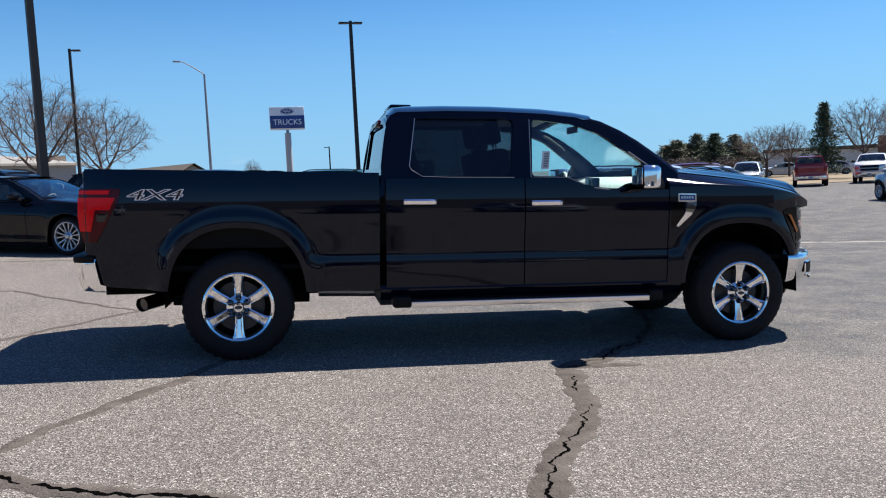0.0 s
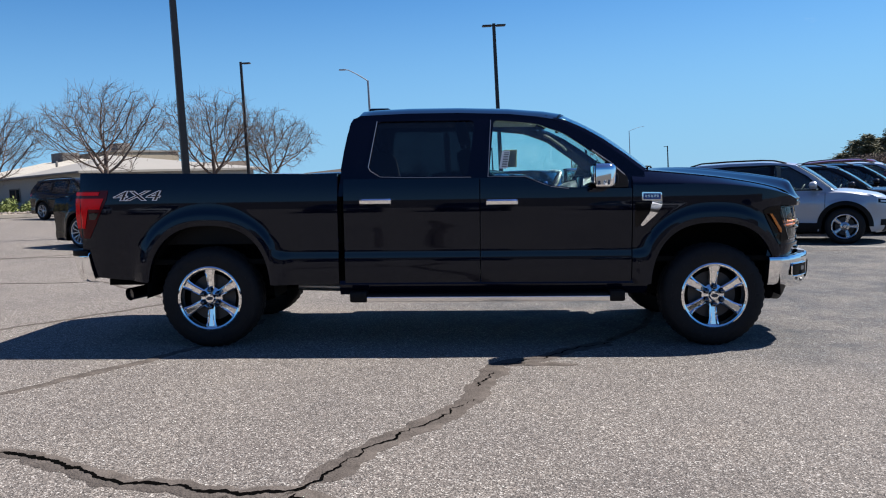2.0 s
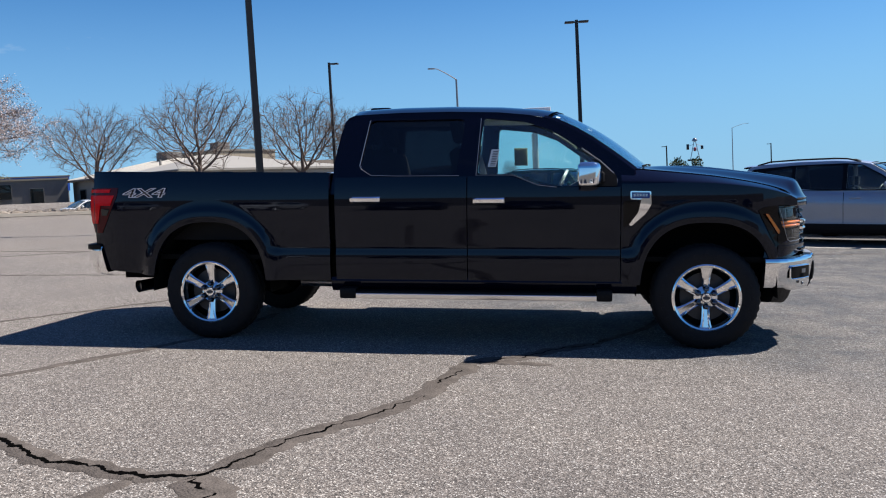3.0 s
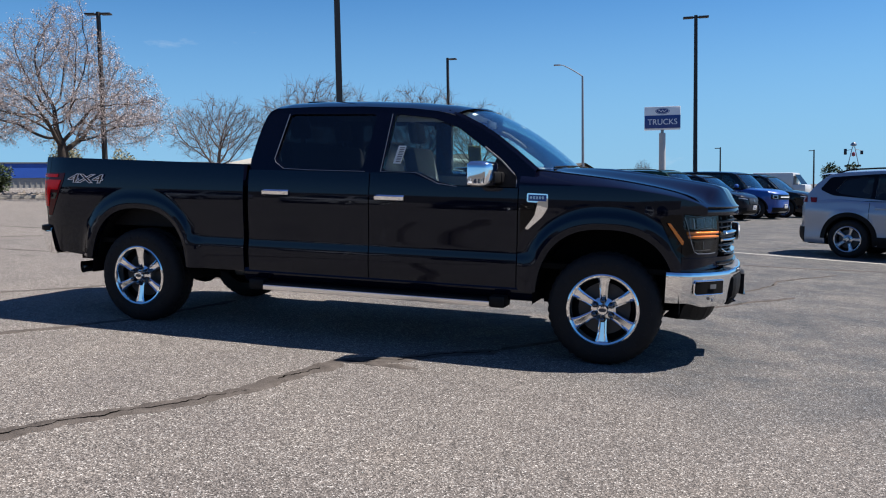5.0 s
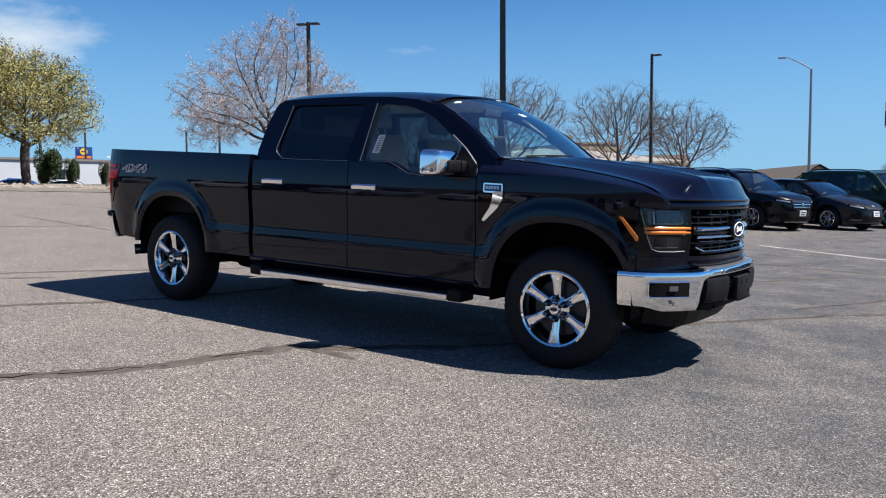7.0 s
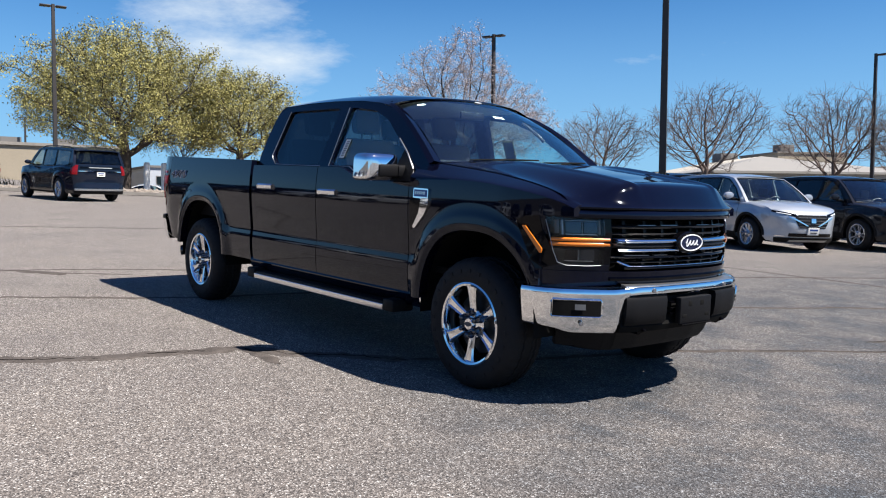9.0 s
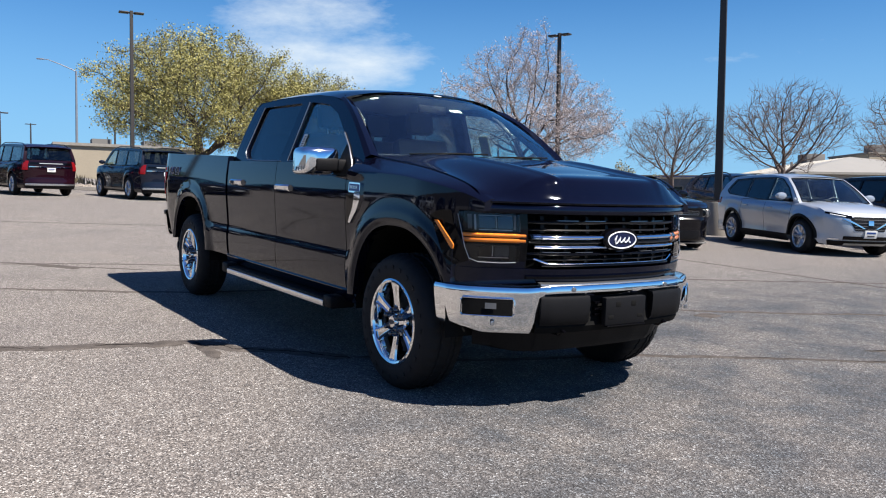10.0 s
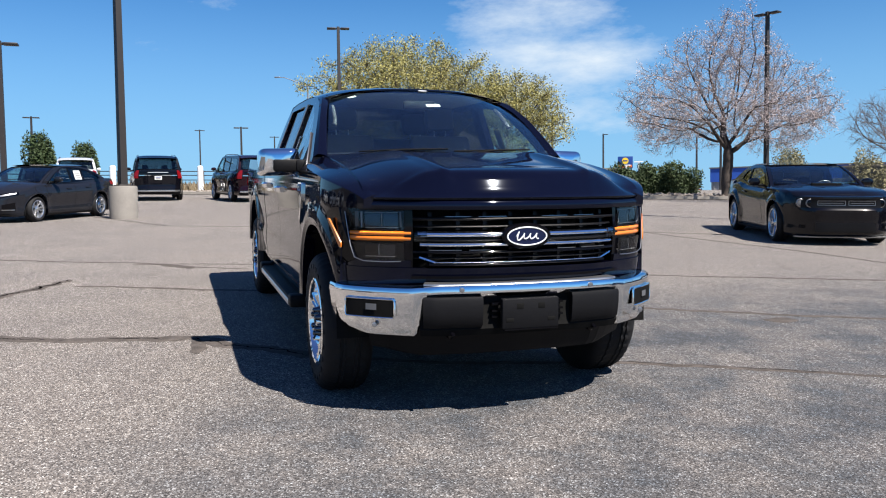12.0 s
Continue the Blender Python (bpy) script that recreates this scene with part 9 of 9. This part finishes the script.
def warehouse():
    b = thing("warehouse", "pale low warehouse with a shallow hipped metal roof", "building", stand(-41.9, 58.1, -33.5))
    w, d, eave, ridge = 18.6, 15.0, 2.1, 3.7
    wall_box("wall", (0, 0, -0.8), (w, d, eave - 0.1), WHITEWALL, b)
    bm = bmesh.new()
    corner = [bm.verts.new(p) for p in ((-0.3, -0.7, eave), (w + 0.5, -0.7, eave), (w + 0.5, d + 0.6, eave), (-0.3, d + 0.6, eave))]
    low = [bm.verts.new((v.co.x, v.co.y, eave - 0.16)) for v in corner]
    top = [bm.verts.new((-0.3, 7.5, ridge)), bm.verts.new((10.2, 7.5, ridge))]
    for f in ((corner[0], corner[1], top[1], top[0]), (corner[1], corner[2], top[1]), (corner[2], corner[3], top[0], top[1]), (corner[3], corner[0], top[0])):
        bm.faces.new(f)
    for k in range(4):
        bm.faces.new((low[k], low[(k + 1) % 4], corner[(k + 1) % 4], corner[k]))
    bm.faces.new(low[::-1])
    part("roof", bm, ROOFMETAL, b, "pale metal roof", flat=True)
    bm = bmesh.new()
    for i in range(11):
        x = 0.1 + i * 1.0
        grid(bm, [[(x + o, -0.71, eave + 0.004 + h), (x + o, 7.5, ridge + 0.004 + h)] for o, h in ((-0.02, 0), (0, 0.025), (0.02, 0))])
    part("roof_seams", bm, ROOFMETAL, b)
    part("gutter", boxed((-0.3, -0.80, eave - 0.15), (w + 0.5, -0.705, eave - 0.03), 0.02), GREYWALL, b)
    part("rooftop_unit", boxed((2.2, 6.8, 3.4), (4.0, 8.4, 4.35), 0.04), GREYWALL, b)
    part("roof_vent", boxed((9.6, 3.0, 2.6), (9.75, 3.15, 3.3), 0.02), GREYWALL, b)
    openings(b, [(2.0, -0.8, 1.0, 2.0), (5.0, 0.3, 1.4, 0.9), (9.0, 0.3, 1.4, 0.9), (13.0, -0.8, 2.4, 2.0)])


warehouse()
b = thing("hall", "tan flat-roofed hall rising behind a pale warehouse", "building", stand(-32.7, 67.6, 58))
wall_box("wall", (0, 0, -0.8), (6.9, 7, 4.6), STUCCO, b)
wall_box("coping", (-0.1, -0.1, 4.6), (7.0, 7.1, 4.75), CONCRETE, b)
part("rooftop_unit", boxed((0.8, 1.0, 4.7), (2.2, 2.4, 5.5), 0.04), GREYWALL, b)


def long_office():
    o = thing("glass_office", "long pale office with bands of dark windows", "building", stand(-69.2, 23.0, 83, 1.4))
    wall_box("wall", (0, 0, -2.5), (18, 9, 1.25), BLUEWALL, o)
    wall_box("roof_edge", (-0.15, -0.15, 1.25), (18.15, 9.15, 1.45), GREYWALL, o)
    for x in (1.6, 4.2, 6.8, 13.6):
        fr = part("window", boxed((x - 1.0, -0.05, -0.9), (x + 1.0, 0.05, 0.5)), GREYWALL, o, flat=True)
        for k in (-0.5, 0.5):
            part("pane", boxed((x + k - 0.44, -0.07, -0.82), (x + k + 0.44, -0.04, 0.42)), DARKGLASS, fr, flat=True)


BLUEWALL = mat("pale_blue_grey_panels", (0.34, 0.37, 0.41), 0.7, 0.0, 0.8, 0.10)
OFFICEWALL = mat("pale_office_render", (0.62, 0.61, 0.60), 0.85, 0.0, 0.6, 0.12, bump=0.1)
long_office()
b = thing("annex", "grey flat-roofed annex at the warehouse's end", "building", stand(-41.4, 56.6, 34))
wall_box("wall", (-9.0, 0.0, -1.6), (0.0, 5, 2.1), GREYWALL, b)
wall_box("parapet", (-9.1, -0.1, 2.1), (0.1, 5.1, 2.25), STUCCO, b)
openings(b, [(-5.0, 0.6, 1.4, 1.2), (-2.4, -0.6, 1.0, 2.0)])


def gable_house(x, y, yaw, w, d, wall, ridge, mm, label):
    h = thing("gable_house", label, "house", stand(x, y, yaw))
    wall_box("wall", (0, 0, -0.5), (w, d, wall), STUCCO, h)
    bm = bmesh.new()
    grid(bm, [[(-0.5, -0.5, wall - 0.1), (w + 0.5, -0.5, wall - 0.1)], [(-0.5, d / 2, ridge), (w + 0.5, d / 2, ridge)], [(-0.5, d + 0.5, wall - 0.1), (w + 0.5, d + 0.5, wall - 0.1)]])
    part("roof", bm, mm, h)
    bm = bmesh.new()
    for xx in (-0.02, w + 0.02):
        bm.faces.new([bm.verts.new(p) for p in ((xx, 0, wall), (xx, d, wall), (xx, d / 2, ridge - 0.2))])
    part("gable", bm, STUCCO, h)
    openings(h, [(w * 0.25, 0.9, 1.6, 1.1), (w * 0.7, 0.9, 1.6, 1.1)])


gable_house(-10.3, 90.8, 121.7, 21.5, 6.0, 1.7, 3.6, BROWNROOF, "tan house with a brown shingle gable roof")
gable_house(-32.3, 75.0, 15, 9, 7, 1.7, 3.7, BROWNROOF, "low brown-roofed house behind the trees")


def blue_shed():
    b = thing("metal_shed", "long white metal shed with a blue fascia", "building", stand(-66.0, 51.0, 43, 1.4))
    wall_box("wall", (0, 0, -3.3), (24, 8, 0.1), WHITEWALL, b)
    wall_box("fascia", (-0.1, -0.12, 0.1), (24.1, 8.1, 1.5), BLUEROOF, b)
    bm = bmesh.new()
    for i in range(48):
        x = 0.25 + 0.5 * i
        box(bm, (x, -0.05, -1.8), (x + 0.06, 0.01, 0.1))
    part("ribs", bm, WHITEWALL, b)
    wall_box("roof_edge", (-0.2, -0.2, 1.5), (24.2, 8.2, 1.62), GREYWALL, b)


blue_shed()


def store():
    s = thing("store", "wide tan store with a flat parapet and dark lettering", "building", stand(-84.0, 11.5, 84, -1.1))
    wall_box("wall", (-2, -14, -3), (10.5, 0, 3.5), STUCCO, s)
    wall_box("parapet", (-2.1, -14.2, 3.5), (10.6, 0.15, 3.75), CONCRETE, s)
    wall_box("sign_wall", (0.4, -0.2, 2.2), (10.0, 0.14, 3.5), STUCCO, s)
    for x0, n in ((0.8, 4), (5.2, 5)):
        bm = bmesh.new()
        for i in range(n):
            x = x0 + 0.92 * i
            box(bm, (x, 0.15, 2.45), (x + 0.60, 0.28, 3.10 + 0.12 * (i == 0)))
        part("sign_bars", bm, INK, s)
    for x in (1.5, 4, 6.5, 9):
        fr = wall_box("window", (x - 0.9, -0.05, 0.3), (x + 0.9, 0.08, 1.9), GREYWALL, s)
        for k in (-1, 0, 1):
            part("pane", boxed((x + 0.56 * k - 0.25, 0.05, 0.42), (x + 0.56 * k + 0.25, 0.10, 1.78)), DARKGLASS, fr, flat=True)
    for k in range(2):
        wall_box("rooftop_unit", (1.5 + 4.6 * k, -8, 3.6), (3.2 + 4.6 * k, -6, 4.6), GREYWALL, s)


store()


def office(x, y, yaw, label):
    o = thing("office", label, "building", stand(x, y, yaw))
    wall_box("wall", (0, 0, -0.5), (34, 14, 2.6), OFFICEWALL, o)
    wall_box("roof_edge", (-0.4, -0.4, 2.6), (34.4, 14.4, 3.0), BROWNROOF, o)
    wall_box("brick_wing", (12, -1.2, -0.5), (34.5, 0.2, 3.9), BRICK, o)
    openings(o, [(2.6, 0.5, 1.4, 1.4), (7.4, 0.0, 1.3, 1.6)])


office(54.3, 83.0, -48, "low grey office with a brick wing and dry lawn")


def rail_fence(x0, y0, x1, y1):
    f = thing("rail_fence", "dark steel rail fence beyond the lot", "fence", Matrix.Identity(4))
    n = 12
    for i in range(n + 1):
        t = i / n
        x, y = x0 + (x1 - x0) * t, y0 + (y1 - y0) * t
        part("post", boxed((x - 0.04, y - 0.04, gz(x, y)), (x + 0.04, y + 0.04, gz(x, y) + 1.25)), POLE, f, flat=True)
    for h in (0.35, 0.65, 0.95, 1.2):
        bm = bmesh.new()
        tube(bm, [(x0, y0, gz(x0, y0) + h), ((x0 + x1) / 2, (y0 + y1) / 2, gz((x0 + x1) / 2, 0) + h), (x1, y1, gz(x1, y1) + h)], 0.03, 6)
        part("rail", bm, POLE, f)


rail_fence(-53.0, -16.0, -46.5, 5.0)
post_me = bpy.data.meshes.new("white_post")
bm = bmesh.new()
lathe(bm, [(0.16, -0.2), (0.16, 1.45), (0.12, 1.52), (0.001, 1.54)], 16, "z")
bm.to_mesh(post_me)
bm.free()
post_me.materials.append(SIGNWHITE)
for x, y in ((-41.5, -5.2), (-41.5, -0.6), (-41.0, -6.4), (-38.0, 11.52), (-37.9, 12.42)):
    o = new("white_post", post_me)
    o.matrix_world = stand(x, y)
    tagged(o, "stout white round post behind the kerb", "post", "white posts")
b = thing("box_van", "white high-roofed delivery van far down the row", "van", place(8.6, 90.0, -25))
part("body", boxed((-2.9, -1.0, 0.4), (1.6, 1.0, 2.75), 0.15), WHITEPAINT, b)
part("cab", boxed((1.4, -0.95, 0.4), (2.9, 0.95, 1.5), 0.2), WHITEPAINT, b)
bm = bmesh.new()
grid(bm, [[(2.45, -0.85, 1.5), (2.45, 0.85, 1.5)], [(1.66, -0.8, 2.55), (1.66, 0.8, 2.55)]])
part("windscreen", bm, DARKGLASS, b)
hang_wheels(b, [(-1.7, -0.88, 0), (1.7, -0.88, 0), (-1.7, 0.88, 180), (1.7, 0.88, 180)], 0.36, 0.22, 0.22, ALLOY, 5)
sp = sedan_spec(REDPAINT)
vehicle("sedan", "red car on the road beyond the rock bed", "car", place(-46.0, 35.0, 60), sp)
sp = suv_spec(WHITEPAINT, 4.1, 1.74, 1.48, 2.5)
vehicle("crossover", "white car on the road beyond the rock bed", "car", place(-30.4, 42.0, 235), sp)

for pm, lab, x, y, yaw in ((WHITEPAINT, "white sedan on the lower street beyond the rocks", -49.0, 26.0, 60), (ROYAL, "blue sedan on the lower street beyond the rocks", -51.5, 24.0, 60), (CHARCOAL, "dark sedan on the lower street beyond the rocks", -47.6, 31.5, 60), (WHITEPAINT, "white sedan on the lower street beyond the rocks", -54.0, 17.8, 64)):
    vehicle("sedan", lab, "car", place(x, y, yaw), sedan_spec(pm), "cars on the lower street")
for x, y, h in ((-76.0, 46.8, 3.4), (-75.6, 48.2, 3.8)):
    bm = bmesh.new()
    tube(bm, [(0, 0, -0.1), (0, 0, h)], [0.13, 0.10], 8)
    box(bm, (-0.5, -0.1, h - 0.12), (0.5, 0.1, h))
    o = part("street_pole", bm, SIGNWHITE)
    o.matrix_world = stand(x, y, 60)
    tagged(o, "thin pale pole far down the lower street", "pole", "street poles")
me = bpy.data.meshes.new("stump")
bm = bmesh.new()
lathe(bm, [(0.20, -0.1), (0.155, 0.12), (0.13, 0.5), (0.135, 0.78), (0.16, 1.05), (0.15, 1.16), (0.001, 1.14)], 10, "z")
for v in bm.verts:
    v.co.x += 0.03 * noise.noise(v.co * 3.0) + 0.05 * v.co.z
    v.co.z += 0.05 * noise.noise(v.co * 7.0)
bm.to_mesh(me)
bm.free()
me.materials.append(mat("dry_stump_wood", (0.17, 0.12, 0.085), 0.95, 0, 5.0, 0.3, 0.5, 25))
o = new("tree_stump", me)
o.matrix_world = stand(-34.5, 19.5, 0, 0.1)
tagged(o, "tall brown stump of a cut tree among rocks", "tree stump")


def mast_ornament(x, y):
    """A slim A-shaped mast with a disc and small boards, far beyond the lot."""
    o = thing("mast_ornament", "slim lattice mast with a round top and small boards", "mast", stand(x, y, 10))
    for sx in (-1, 1):
        bm = bmesh.new()
        tube(bm, [(sx * 0.95, 0, 4.9), (sx * 0.18, 0, 8.4)], 0.07, 6)
        part("leg", bm, GALV, o)
        part("small_board", boxed((sx * 1.45 - 0.25, -0.1, 6.9), (sx * 1.45 + 0.25, 0.1, 7.6 if sx > 0 else 8.0), 0.03), NAVY, o)
        bm = bmesh.new()
        tube(bm, [(sx * 0.25, 0, 7.9), (sx * 1.45, 0, 7.6)], 0.045, 6)
        part("arm", bm, GALV, o)
    bm = bmesh.new()
    tube(bm, [(0, 0, -0.5), (0, 0, 5.0)], 0.12, 8)
    part("post", bm, POLE, o)
    part("platform", boxed((-1.5, -0.3, 4.6), (1.3, 0.3, 4.95), 0.03), POLE, o)
    bm = bmesh.new()
    lathe(bm, [(0.01, 8.4), (0.55, 8.6), (0.55, 8.8), (0.28, 9.15), (0.01, 9.2)], 16, "z")
    part("round_top", bm, STEEL, o)
    bm = bmesh.new()
    lathe(bm, [(0.01, 6.5), (0.34, 6.7), (0.30, 7.2), (0.01, 7.4)], 12, "z")
    part("lantern", bm, REDPAINT, o, "red lantern")


mast_ornament(25.6, 165.0)

# unseen plain wall added behind the camera, only to darken the paint's reflections
tagged(part("reflection_wall", boxed((-60.0, -52.0, -3.0), (48.0, -50.0, 5.4)), GREYWALL, label="plain dark wall out of view, added to darken the pickup's reflections", flat=True), category="wall", kind="structure")
